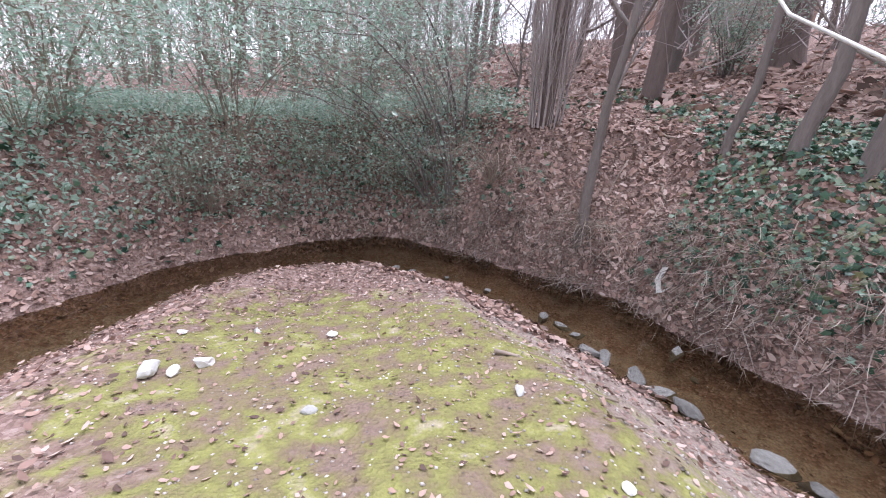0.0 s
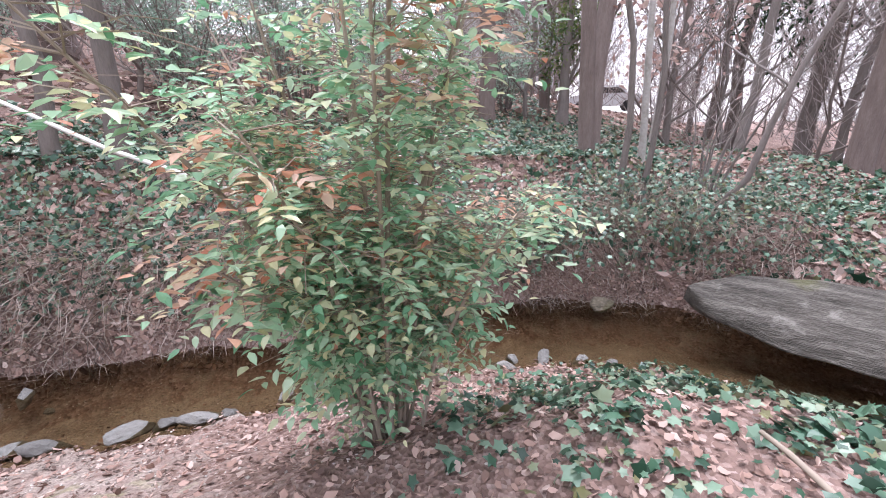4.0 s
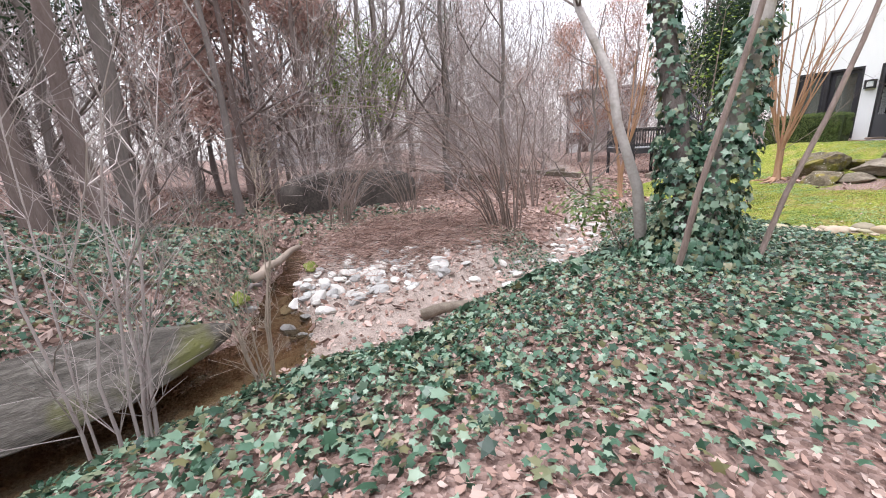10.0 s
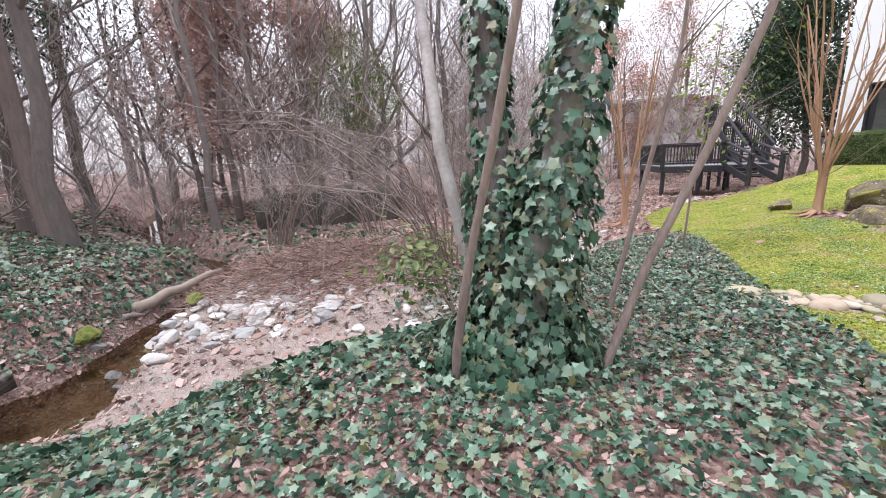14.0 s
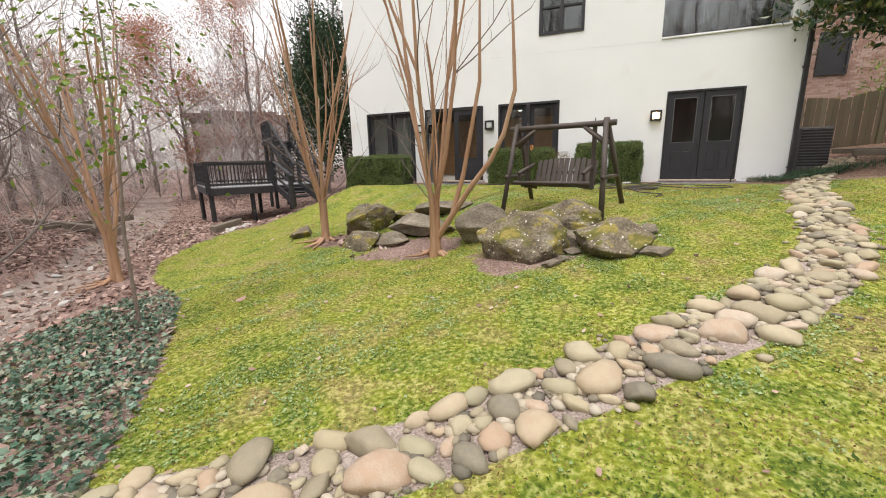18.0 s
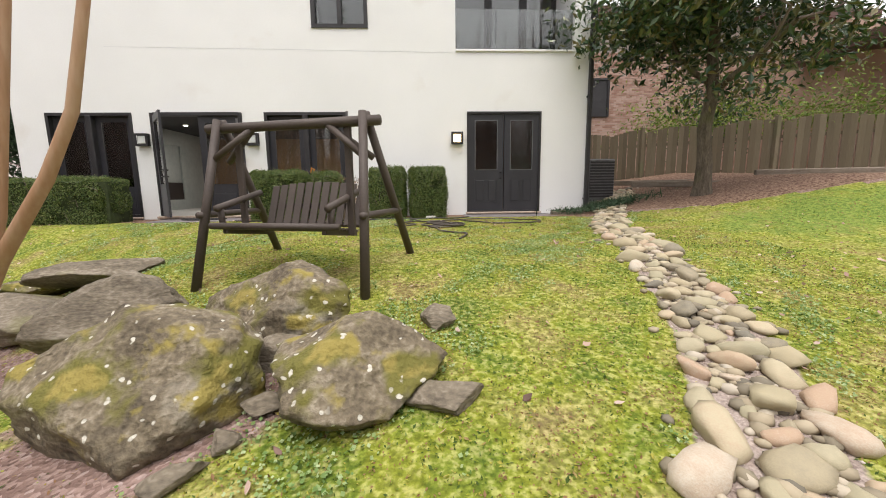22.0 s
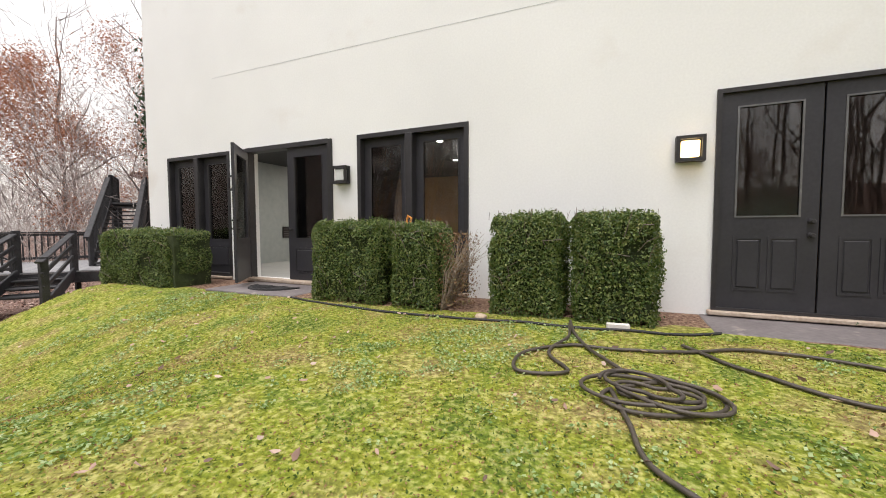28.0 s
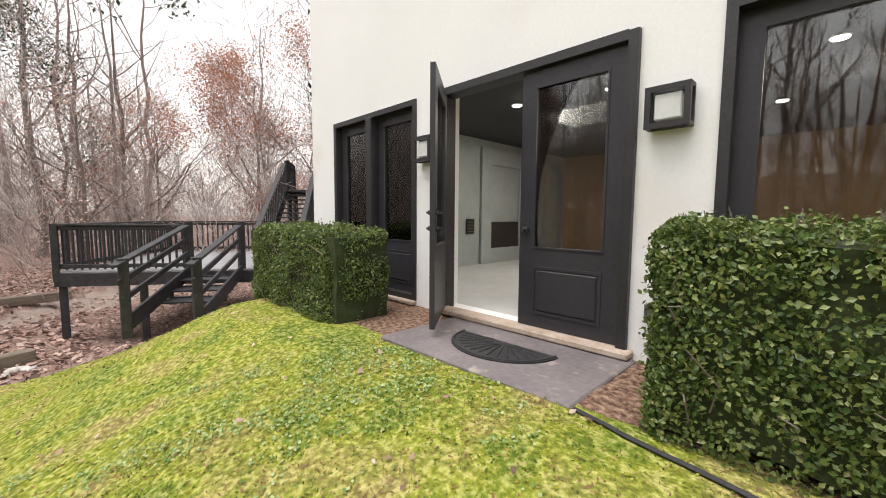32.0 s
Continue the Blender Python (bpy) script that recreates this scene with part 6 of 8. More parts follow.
part("shaft", G().tube([(0, 0, 0), (0.02, -0.15, 1.15)], 0.014, 7), TIMB, tool)
part("grip", G().tube([(0.02, -0.15, 1.12), (0.06, -0.155, 1.2), (0.04, -0.16, 1.3), (-0.02, -0.16, 1.26), (0.0, -0.15, 1.15)], 0.018, 7), ORANGE, tool)


# ---------- creek side: slab, stones, logs ----------
slab = thing("rock_slab", "long flat grey rock slab tilted over the pool", "rock", SLAB_C)
SLD = Matrix(((0.405, 0.914 * math.cos(radians(34)), -0.914 * math.sin(radians(34))), (-0.914, 0.405 * math.cos(radians(34)), -0.405 * math.sin(radians(34))), (-0.08, math.sin(radians(34)), math.cos(radians(34)))))
NA, NC = 70, 16
sv, sf = [], []
for side in (1, -1):
    for i in range(NA + 1):
        u = -1 + 2 * i / NA
        wide = 0.5 * (1 - abs(u) ** 2.4) ** 0.62 * (1.0 if u < 0.2 else 1 - 0.38 * ((u - 0.2) / 0.8) ** 1.5) + 0.004
        for k in range(NC + 1):
            q = -1 + 2 * k / NC
            p = Vector((1.74 * u, wide * q + 0.03 * noise.noise(Vector((u * 5, 3, 0))), 0))
            ply = math.floor((p.y * 9 + 1.3 * noise.noise(Vector((u * 3, p.y * 2, 7)))))
            thick = 0.11 * (1 - abs(q) ** 5) + 0.01
            p.z = side * thick + (0.014 * ply * 0.35 + 0.03 * noise.noise(Vector((u * 4, p.y * 5, side))) + 0.014 * noise.noise(Vector((u * 16, p.y * 22, side)))) * (1 - abs(q) ** 8)
            sv.append(tuple(p))
for side in (0, 1):
    o = side * (NA + 1) * (NC + 1)
    for i in range(NA):
        for k in range(NC):
            a = o + i * (NC + 1) + k
            sf.append((a, a + NC + 1, a + NC + 2, a + 1) if side == 0 else (a, a + 1, a + NC + 2, a + NC + 1))
N1 = (NA + 1) * (NC + 1)
for i in range(NA):
    for k in (0, NC):
        a = i * (NC + 1) + k
        sf.append((a, a + NC + 1, a + NC + 1 + N1, a + N1))
part("slab", G().add(sv, sf), SLABM, slab, m=SLD.to_4x4())
under = thing("bank_stone", "half-sunk dark stone under the bank", "rock", (5.35, 2.6, -0.52))
put("stone", rock_mesh("stone", 405, (0.24, 0.14, 0.1), ROCKG, 3, 0.15), under)

gb = thing("gravel_bar", "pale loose creek stones on a gravel bar", "stones", kind="structure")
gst = [rock_mesh("stone", 300 + k, (1.0, random.uniform(0.6, 0.9), random.uniform(0.35, 0.6)), GRAVEL, 2, 0.16, 11) for k in range(12)]
for me in gst:
    me.polygons.foreach_set("use_smooth", [False] * len(me.polygons))
rs = random.Random(5)
cnt = 0
while cnt < 290:
    if cnt < 200:
        x, y = rs.gauss(8.3, 0.6), rs.gauss(-3.7, 1.0)
        r = rs.choice((0.05, 0.06, 0.08, 0.11, 0.15, 0.19))
    else:
        i = rs.randrange(2, 7)
        f = rs.random()
        x = RILL[i][0] * (1 - f) + RILL[i + 1][0] * f + rs.gauss(0, 0.35)
        y = RILL[i][1] * (1 - f) + RILL[i + 1][1] * f + rs.gauss(0, 0.35)
        r = rs.uniform(0.06, 0.14)
    if y > -2.2 or (x < 7.25 + 0.25 * math.sin(y * 3) and cnt < 200 and y > -5.2):
        continue
    put("stone", rs.choice(gst), gb, m=pose(x, y, gz(x, y) + r * 0.2, rs.uniform(-15, 15), rs.uniform(-15, 15), rs.uniform(0, 360)) @ Matrix.Scale(r, 4))
    cnt += 1
# stones along the near water's edge
edge_me = [rock_mesh("stone", 340 + k, (1.0, 0.8, 0.6), ROCKB, 3, 0.14, 16) for k in range(6)]
for me in edge_me:
    me.polygons.foreach_set("use_smooth", [False] * len(me.polygons))
for x, y, r in ((-1.52, 4.28, 0.13), (-1.1, 3.98, 0.15), (-0.95, 4.0, 0.17), (-0.6, 3.82, 0.13), (-0.42, 3.8, 0.17), (-0.15, 3.72, 0.19), (0.4, 3.52, 0.18), (0.62, 3.45, 0.13), (0.85, 3.38, 0.17), (1.05, 3.28, 0.12), (1.5, 3.22, 0.12), (1.75, 3.2, 0.14), (-1.3, 4.2, 0.1), (-0.42, 4.62, 0.13), (-0.2, 4.25, 0.06), (-1.75, 4.3, 0.1), (-2.6, 4.42, 0.08), (-3.9, 4.0, 0.1), (-3.7, 4.15, 0.08), (-3.2, 4.35, 0.07), (3.4, 2.4, 0.15), (3.75, 2.2, 0.16), (3.55, 2.45, 0.1), (4.1, 2.0, 0.13), (4.3, 1.8, 0.1), (6.95, -2.45, 0.14), (7.4, -2.16, 0.19), (7.75, -2.45, 0.14), (7.1, -2.3, 0.1), (8.2, -1.62, 0.17)):
    t = thing("creek_stone", "grey stone at the water's edge", "stone", (x, y, max(gz(x, y), WATER_Z - 0.02) + r * 0.02), rs.uniform(0, 360), "stones at the water's edge")
    put("stone", rs.choice(edge_me), t, m=pose(0, 0, 0, rs.uniform(-25, 25), rs.uniform(-25, 25), 0) @ Matrix.Diagonal((r * rs.uniform(0.9, 1.35), r * rs.uniform(0.7, 1.0), r * rs.uniform(0.6, 0.9), 1)))
tuft = thing("mossy_stone", "stone under a bright green cushion of moss", "stone", (8.3, -1.52, gz(8.3, -1.52) + 0.03))
put("stone", rock_mesh("stone", 361, (0.3, 0.2, 0.13), MOSSC, 4, 0.2, 12), tuft)
tuft = thing("mossy_stone", "grey stone with moss on its side", "stone", (9.0, -2.75, gz(9.0, -2.75) + 0.04))
put("stone", rock_mesh("stone", 362, (0.2, 0.16, 0.14), MOSSC, 4, 0.2, 12), tuft)
for x, y, r in ((-2.62, 1.1, 0.075), (-2.75, 0.85, 0.1), (-2.65, 0.95, 0.06), (-0.95, 2.1, 0.06), (-1.7, 1.25, 0.05), (-2.4, 1.9, 0.05), (0.35, 1.6, 0.06), (-0.3, 1.75, 0.035), (-3.3, 1.2, 0.05), (-2.95, 1.6, 0.04)):
    t = thing("pale_stone", "small pale stone on the mossy bar", "stone", (x, y, gz(x, y) + r * 0.35), rs.uniform(0, 360), "pale stones on the moss")
    put("stone", rs.choice(gst), t, m=Matrix.Scale(r, 4))
bagt = thing("plastic_scrap", "crumpled white plastic strip caught on the bank", "litter", (-0.82, 5.35, gz(-0.82, 5.35) + 0.12))
part("strip", G().add([(0, 0, 0.16), (0.06, 0.02, 0.17), (0.02, -0.05, 0.02), (-0.04, -0.03, 0.0), (0.07, -0.09, -0.12), (0.02, -0.1, -0.14), (0.12, -0.06, -0.05), (0.15, -0.05, -0.03)], [(0, 1, 2, 3), (3, 2, 4, 5), (5, 4, 7, 6)]), PVC, bagt)


def log(name, label, a, b, r, material, cat="log", curve=0.05):
    t = thing(name, label, cat)
    a, b = Vector(a), Vector(b)
    pts = [a.lerp(b, k / 6) + Vector((rs.uniform(-1, 1), rs.uniform(-1, 1), rs.uniform(-1, 1))) * curve * (0 if k in (0, 6) else 1) for k in range(7)]
    part("stem", G().tube(pts, [r * (1 - 0.4 * k / 6) for k in range(7)], 8), material, t, smooth=True)
    return t


def gp(x, y, dz=0.03):
    return (x, y, gz(x, y) + dz)


log("fallen_log", "pale broken log on the gravel bar", (9.3, -1.75, -0.25), (10.9, -2.75, -0.12), 0.1, TWIGP)
log("fallen_log", "dark wet branch beside the channel", (8.9, -1.6, -0.35), (10.2, -2.2, -0.3), 0.05, BARK)
log("landscape_log", "weathered half-buried log edging the ivy", gp(6.4, -3.9, 0.06), gp(5.6, -5.3, -0.05), 0.09, TIMB)
log("fallen_branch", "pale bare branch on the leaf litter", gp(2.3, -0.35), gp(2.75, 0.3, 0.09), 0.018, TWIGP, "branch", 0.02)
log("fallen_branch", "thin pale branch on the moss bar", gp(-1.3, 2.4), gp(-0.55, 2.75), 0.014, TWIGP, "branch", 0.03)
log("fallen_branch", "thin pale branch on the moss bar", gp(-0.75, 2.1), gp(-0.35, 2.55), 0.01, TWIGP, "branch", 0.03)
for k in range(26):
    x, y = rs.uniform(-4.5, 2), rs.uniform(5.5, 9)
    a = rs.uniform(0, 3.14)
    L = rs.uniform(0.3, 0.8)
    log("fallen_stick", "dead stick on the wooded slope", gp(x, y, 0.03), gp(x + L * math.cos(a), y + L * math.sin(a), 0.05), 0.014, TWIGP, "branch", 0.03)

# white rope-like vine hanging across the creek
rope = thing("hanging_pipe", "pale bare hose hanging from the trees across the creek", "hose")
rp = [Vector((-1.7, 6.4, 4.6)), Vector((-0.85, 5.1, 3.15)), Vector((-0.35, 4.25, 2.4)), Vector((0.2, 3.45, 1.95)), Vector((0.75, 2.65, 1.65)), Vector((1.25, 2.0, 1.45)), Vector((1.6, 1.7, 1.38))]
part("hose", G().tube(rp, 0.012, 7), PVC, rope, smooth=True)

# dark earth-brown boulder wall beyond the gravel bar
mound = thing("retaining_mound", "large dark brown rounded stone bank beyond the creek", "rock", (16.4, -5.3, 0.3))
me = rock_mesh("bank", 77, (1.0, 1.0, 1.0), MOUND, 4, 0.05, 2)
for v in me.vertices:
    v.co = Vector([s_ * k * abs(c) ** 0.55 if (s_ := math.copysign(1, c)) else 0 for c, k in zip(v.co, (1.1, 2.5, 0.95))])
put("bank", me, mound, m=pose(0, 0, 0, 0, 0, 4))

# ---------- the shrub with red and yellow tips ----------
nan = thing("nandina_shrub", "leafy cane shrub, green with yellow and red leaf tips", "shrub", (1.72, 1.6, gz(1.72, 1.6)))
canes = G()
lp, ld, lr = [], [], []
rn = random.Random(12)
for k in range(26):
    a = rn.uniform(0, 6.28)
    r0 = rn.uniform(0.02, 0.16)
    out = Vector((math.cos(a), math.sin(a), 0))
    h = rn.uniform(1.0, 2.7)
    sp_ = rn.uniform(0.2, 0.95)
    pts = [out * r0, out * (r0 + sp_ * 0.2) + Vector((0, 0, h * 0.4)), out * (r0 + sp_ * 0.6) + Vector((0, 0, h * 0.75)), out * (r0 + sp_) + Vector((0, 0, h))]
    canes.tube(pts, [0.013, 0.011, 0.008, 0.004], 6, cap=False)
    for q in range(50):
        f = rn.uniform(0.36, 1.0) if out.y < 0.15 else rn.uniform(0.12, 1.0)
        i = min(int(f * 3), 2)
        b = pts[i].lerp(pts[i + 1], f * 3 - i)
        aa = rn.uniform(0, 6.28)
        d = Vector((math.cos(aa), math.sin(aa), rn.uniform(-0.25, 0.5))).normalized()
        L = rn.uniform(0.16, 0.38)
        canes.tube([b, b + d * L * 0.6 + Vector((0, 0, 0.03)), b + d * L], [0.003, 0.002, 0.0015], 3, cap=False)
        side = d.cross(Vector((0, 0, 1))).normalized()
        red = rn.random() < (0.22 if f > 0.62 else 0.03)
        for w in range(6):
            c = b + d * L * (0.3 + 0.14 * w) + Vector((0, 0, 0.02 - 0.02 * w))
            for s_ in ((-1, 1) if w < 5 else (0,)):
                dirn = (d * 0.7 + side * s_ + Vector((0, 0, -0.25))).normalized()
                lp.append(c + dirn * 0.035)
                ld.append(dirn)
                lr.append(red)
lp, ld, lr = np.array([tuple(p) for p in lp]), np.array([tuple(p) for p in ld]), np.array(lr)
tagged(part("cane_mass", canes, TWIGP, nan), kind="stuff")
for flag, mm, nm in ((False, NAND, "foliage"), (True, NANDR, "red_foliage")):
    s_ = lr == flag
    v, f = leaf_cloud(lp[s_], np.tile([0, 0, 1.0], (s_.sum(), 1)), 0.056, "oval", 0.3, 31, 1.75, 0.12, ld[s_])
    put(nm, quads_mesh(nm, v, f, mm), nan, "red and yellow leaf sprays" if flag else "")


# ---------- ivy-clad tree, white tree, saplings ----------
def pole(name, label, pts, radii, material, seed, twigs=6, cat="tree", first=2):
    t = thing(name, label, cat)
    g, tw = G(), G()
    rr = random.Random(seed)
    pts = [Vector(p) for p in pts]
    g.tube(pts, radii, 9, cap=False)
    for k in range(twigs):
        i = rr.randrange(first, len(pts))
        a = rr.uniform(0, 6.28)
        limb(tw, rr, pts[i], Vector((math.cos(a), math.sin(a), 0.6)), rr.uniform(0.7, 1.9), radii[i] * 0.35, 2, 5, 3, None, 0.3, 0.15, None, 0.7)
    part("trunk", g, material, t, smooth=True)
    if tw.v:
        part("branches", tw, TWIG, t)
    return t


z0 = gz(4.1, -6.15)
itree = pole("ivy_covered_tree", "forked tree trunk thickly clad in dark ivy", [(4.1, -6.15, z0 - 0.1), (4.15, -6.15, z0 + 0.5), (4.35, -6.15, 1.9), (4.67, -6.2, 3.1), (4.95, -6.2, 4.6), (5.1, -6.1, 7.5)], [0.17, 0.13, 0.11, 0.1, 0.09, 0.05], BARK, 3, 9, first=4)
part("second_trunk", G().tube([(4.08, -6.2, z0), (4.02, -6.35, 1.5), (3.95, -6.52, 2.7), (3.85, -6.7, 4.2), (3.9, -6.8, 7.0)], [0.13, 0.11, 0.1, 0.085, 0.05], 9, cap=False), BARKW, itree, smooth=True)
ip, inn = [], []
ri = np.random.default_rng(44)
for (a, b, n_, r0, r1) in (((4.1, -6.15, z0), (4.35, -6.15, 1.9), 900, 0.34, 0.22), ((4.35, -6.15, 1.9), (4.7, -6.2, 3.3), 330, 0.17, 0.15), ((4.7, -6.2, 3.3), (5.0, -6.2, 5.0), 300, 0.16, 0.15), ((4.06, -6.22, z0), (4.0, -6.42, 1.9), 900, 0.34, 0.26), ((4.0, -6.42, 1.9), (3.93, -6.56, 2.95), 420, 0.24, 0.16), ((4.1, -6.15, z0 - 0.05), (4.1, -6.2, z0 + 0.3), 700, 0.75, 0.4)):
    f = ri.uniform(0, 1, n_)
    a, b = np.array(a), np.array(b)
    th = ri.uniform(0, 6.28, n_)
    rad = (r0 + (r1 - r0) * f) * ri.uniform(0.75, 1.15, n_)
    d = np.stack([np.cos(th), np.sin(th), np.zeros(n_)], 1)
    ip.append(a + f[:, None] * (b - a) + d * rad[:, None])
    inn.append(d + [0, 0, 0.5])
v, f = leaf_cloud(np.concatenate(ip), np.concatenate(inn), 0.082, "ivy", 0.35, 4, 1.0, 0.0, np.tile([0, 0, -1.0], (sum(len(p) for p in ip), 1)))
put("ivy", quads_mesh("ivy", v, f, IVY), itree, "dark glossy ivy leaves")
pole("pale_tree", "leaning pale smooth-barked tree", [(4.72, -6.25, 0.4), (4.7, -6.02, 1.35), (4.95, -5.92, 2.1), (5.05, -5.9, 2.6), (5.7, -6.0, 3.5), (6.2, -6.0, 4.8), (6.4, -6.0, 7.0)], [0.085, 0.06, 0.054, 0.052, 0.048, 0.04, 0.016], BARKW, 8, 8, first=4)
pole("sapling", "slender curved sapling standing in the ivy", [(3.92, -5.66, gz(3.92, -5.66) - 0.05), (3.85, -5.64, 0.85), (3.82, -5.72, 1.4), (3.72, -5.86, 2.2), (3.64, -5.95, 2.8), (3.5, -6.15, 4.2), (3.5, -6.3, 6.0)], [0.034, 0.03, 0.027, 0.026, 0.024, 0.018, 0.008], SAPL, 5, 4, first=5)
pole("sapling", "slender leaning sapling standing in the ivy", [(3.68, -6.58, gz(3.68, -6.58) - 0.05), (3.62, -6.82, 1.3), (3.52, -7.1, 2.0), (3.45, -7.35, 2.7), (3.35, -7.7, 4.0), (3.4, -7.9, 6.0)], [0.03, 0.026, 0.024, 0.022, 0.016, 0.008], SAPL, 6, 4, first=4)
pole("sapling", "slender sapling at the ivy's edge", [(4.7, -7.5, gz(4.7, -7.5) - 0.05), (4.62, -7.7, 1.6), (4.55, -7.95, 2.8), (4.5, -8.1, 5.5)], [0.026, 0.022, 0.018, 0.008], SAPL, 7, 4, first=2)
# evergreen sprigs by the pale tree
n = 500
sp3 = np.random.default_rng(3).normal(0, 1, (n, 3)) * [0.22, 0.25, 0.16] + [5.1, -5.75, 1.15]
v, f = leaf_cloud(sp3, np.tile([0, 0, 1.0], (n, 1)), 0.07, "diamond", 0.6, 3, 1.9)
sg = thing("holly_sprig", "low evergreen sprigs beside the pale tree", "shrub")
put("foliage", quads_mesh("foliage", v, f, HEDGE), sg)
part("stems", merged(*[G().tube([(4.85, -6.0, 0.6), (5.0 + 0.1 * k, -5.8 - 0.1 * (k - 1), 1.2)], [0.01, 0.004], 5) for k in range(3)]), SAPL, sg)


# ---------- thickets ----------
def thicket(name, label, x, y, n_stems, h, reach, seed, material, lean=(0, 0), r=0.018, twigs=7, cat="shrub", group="", arch=0.5, one=False, wander=0.0):
    """Many arching stems from one stool, with fine side twigs."""
    rr = random.Random(seed)
    t = thing(name, label, cat, (x, y, gz(x, y) - 0.05), group=group)
    st, tw = G(), G()
    tips = []
    for k in range(n_stems):
        a = rr.uniform(0, 6.28)
        out = Vector((math.cos(a), math.sin(a), 0)) * rr.uniform(0.3, 1.0)
        hh = h * rr.uniform(0.55, 1.1)
        le = Vector((lean[0], lean[1], 0)) * rr.uniform(0.4, 1.3)
        pts = []
        bow = Vector((rr.uniform(-1, 1), rr.uniform(-1, 1), rr.uniform(-0.3, 0.3))) * wander * h
        for q in range(7):
            f = q / 6
            p = bow * math.sin(f * math.pi * rr.uniform(0.8, 1.2)) * f + out * (0.06 * h + reach * f ** 1.4) + le * f ** 1.6 + Vector((0, 0, hh * (f - arch * 0.45 * f ** 3)))
            p += Vector((rr.uniform(-1, 1), rr.uniform(-1, 1), rr.uniform(-1, 1))) * 0.03 * h * f
            pts.append(p)
        rk = r * rr.uniform(0.6, 1.3)
        if one:
            st.tube(pts, [rk * (1 - 0.85 * q / 6) for q in range(7)], 5, cap=False)
        else:
            part("stem", G().tube(pts, [rk * (1 - 0.85 * q / 6) for q in range(7)], 5, cap=False), material, t, smooth=True)
        for w in range(twigs):
            i = rr.randrange(1, 7)
            d = (pts[i] - pts[i - 1]).normalized()
            nd = (d + Vector((rr.uniform(-1, 1), rr.uniform(-1, 1), rr.uniform(-0.5, 0.8))) * 0.9).normalized()
            L = rr.uniform(0.25, 0.9) * h * 0.28
            mid = pts[i] + nd * L * 0.5 + Vector((rr.uniform(-1, 1), rr.uniform(-1, 1), rr.uniform(-1, 1))) * 0.05
            tw.tube([pts[i], mid, pts[i] + nd * L], [rk * 0.32, rk * 0.22, 0.0015], 3, cap=False)
            tips += [mid, pts[i] + nd * L]
            for _ in range(2):
                n2 = (nd + Vector((rr.uniform(-1, 1), rr.uniform(-1, 1), rr.uniform(-0.6, 0.6)))).normalized()
                tw.tube([mid, mid + n2 * L * 0.5], [rk * 0.18, 0.0012], 3, cap=False)
                tips.append(mid + n2 * L * 0.5)
    tagged(part("twig_mass", tw, TWIGF if material != TWIGP else TWIGP, t), kind="stuff")
    if one:
        tagged(part("stem_mass", st, material, t, smooth=True), kind="stuff")
    return t, tips


def leaves_on(t, tips, n_, size, material, seed, jitter=0.1, asp=1.9):
    rg = np.random.default_rng(seed)
    base = np.array([tuple(p) for p in tips])
    p = base[rg.integers(0, len(base), n_)] + rg.normal(0, jitter, (n_, 3))
    v, f = leaf_cloud(p, np.tile([0, 0, 1.0], (n_, 1)), size, "diamond", 0.7, seed, asp)
    put("foliage", quads_mesh("foliage", v, f, material), t)


thicket("bare_thicket", "large bare multi-stemmed shrub arching over the rill", 9.0, -7.15, 26, 5.6, 2.0, 1, SAPL, (0.5, 3.4), 0.021, 3, arch=1.15, wander=0.13)
thicket("bare_thicket", "bare arching shrub on the debris mound", 11.7, -3.9, 20, 4.6, 1.9, 2, SAPL, (-0.4, -2.6), 0.018, 3, arch=1.2, wander=0.14)
thicket("bare_thicket", "bare arching shrub beyond the gravel bar", 13.2, -6.4, 15, 4.6, 2.2, 4, SAPL, (-0.3, 1.6), 0.018, 3, arch=1.1, wander=0.14)
thicket("bare_thicket", "bare twiggy shrub by the rill", 11.3, -9.6, 18, 5.2, 2.2, 5, SAPL, (0.4, 1.8), 0.018, 4, arch=1.1, wander=0.13)
thicket("grey_sapling", "grey twiggy sapling on the near bank", 4.55, -0.95, 7, 3.4, 0.4, 6, TWIGF, (0.1, -0.2), 0.015, 22, "sapling", arch=0.1)
thicket("grey_sapling", "grey twiggy shrub on the near bank", 4.25, -1.9, 8, 1.5, 0.4, 16, TWIGP, (0.1, 0), 0.008, 12, "sapling", arch=0.2)
thicket("bare_thicket", "thin bare stems on the far bank", 7.4, 2.4, 9, 3.4, 0.9, 7, BARK, (0.3, -0.6), 0.022, 6)
thicket("bare_thicket", "tangle of dead canes hanging to the water", -3.6, 5.9, 34, 1.3, 1.3, 8, TWIGP, (0.2, -0.7), 0.009, 6, arch=1.5)
thicket("bare_thicket", "tangle of dead canes on the undercut bank", -1.9, 5.75, 26, 0.8, 0.9, 9, TWIGP, (0.5, -0.7), 0.008, 5, arch=1.8)
thicket("bare_thicket", "dead canes on the bank beside the shrub", 2.6, 2.35, 12, 0.9, 0.7, 10, TWIGP, (0.3, 0.3), 0.006, 4, arch=1.2)
thicket("bare_thicket", "dry dead stems on the far bank", -6.3, 2.6, 34, 1.2, 1.2, 11, TWIGP, (0.6, 0.0), 0.008, 6, arch=1.2)
vt, vtips = thicket("vine_covered_stump", "thick old trunk hung with bare vines", -3.15, 6.6, 74, 4.4, 0.36, 14, TWIGF, (0, 0), 0.01, 9, "tree", arch=0.0)
part("trunk", G().tube([(0, 0, -0.1), (0, 0, 0.5), (0.05, 0, 2.2), (0.1, 0.1, 6.5)], [0.15, 0.12, 0.11, 0.08], 10, cap=False), BARKR, vt, smooth=True)
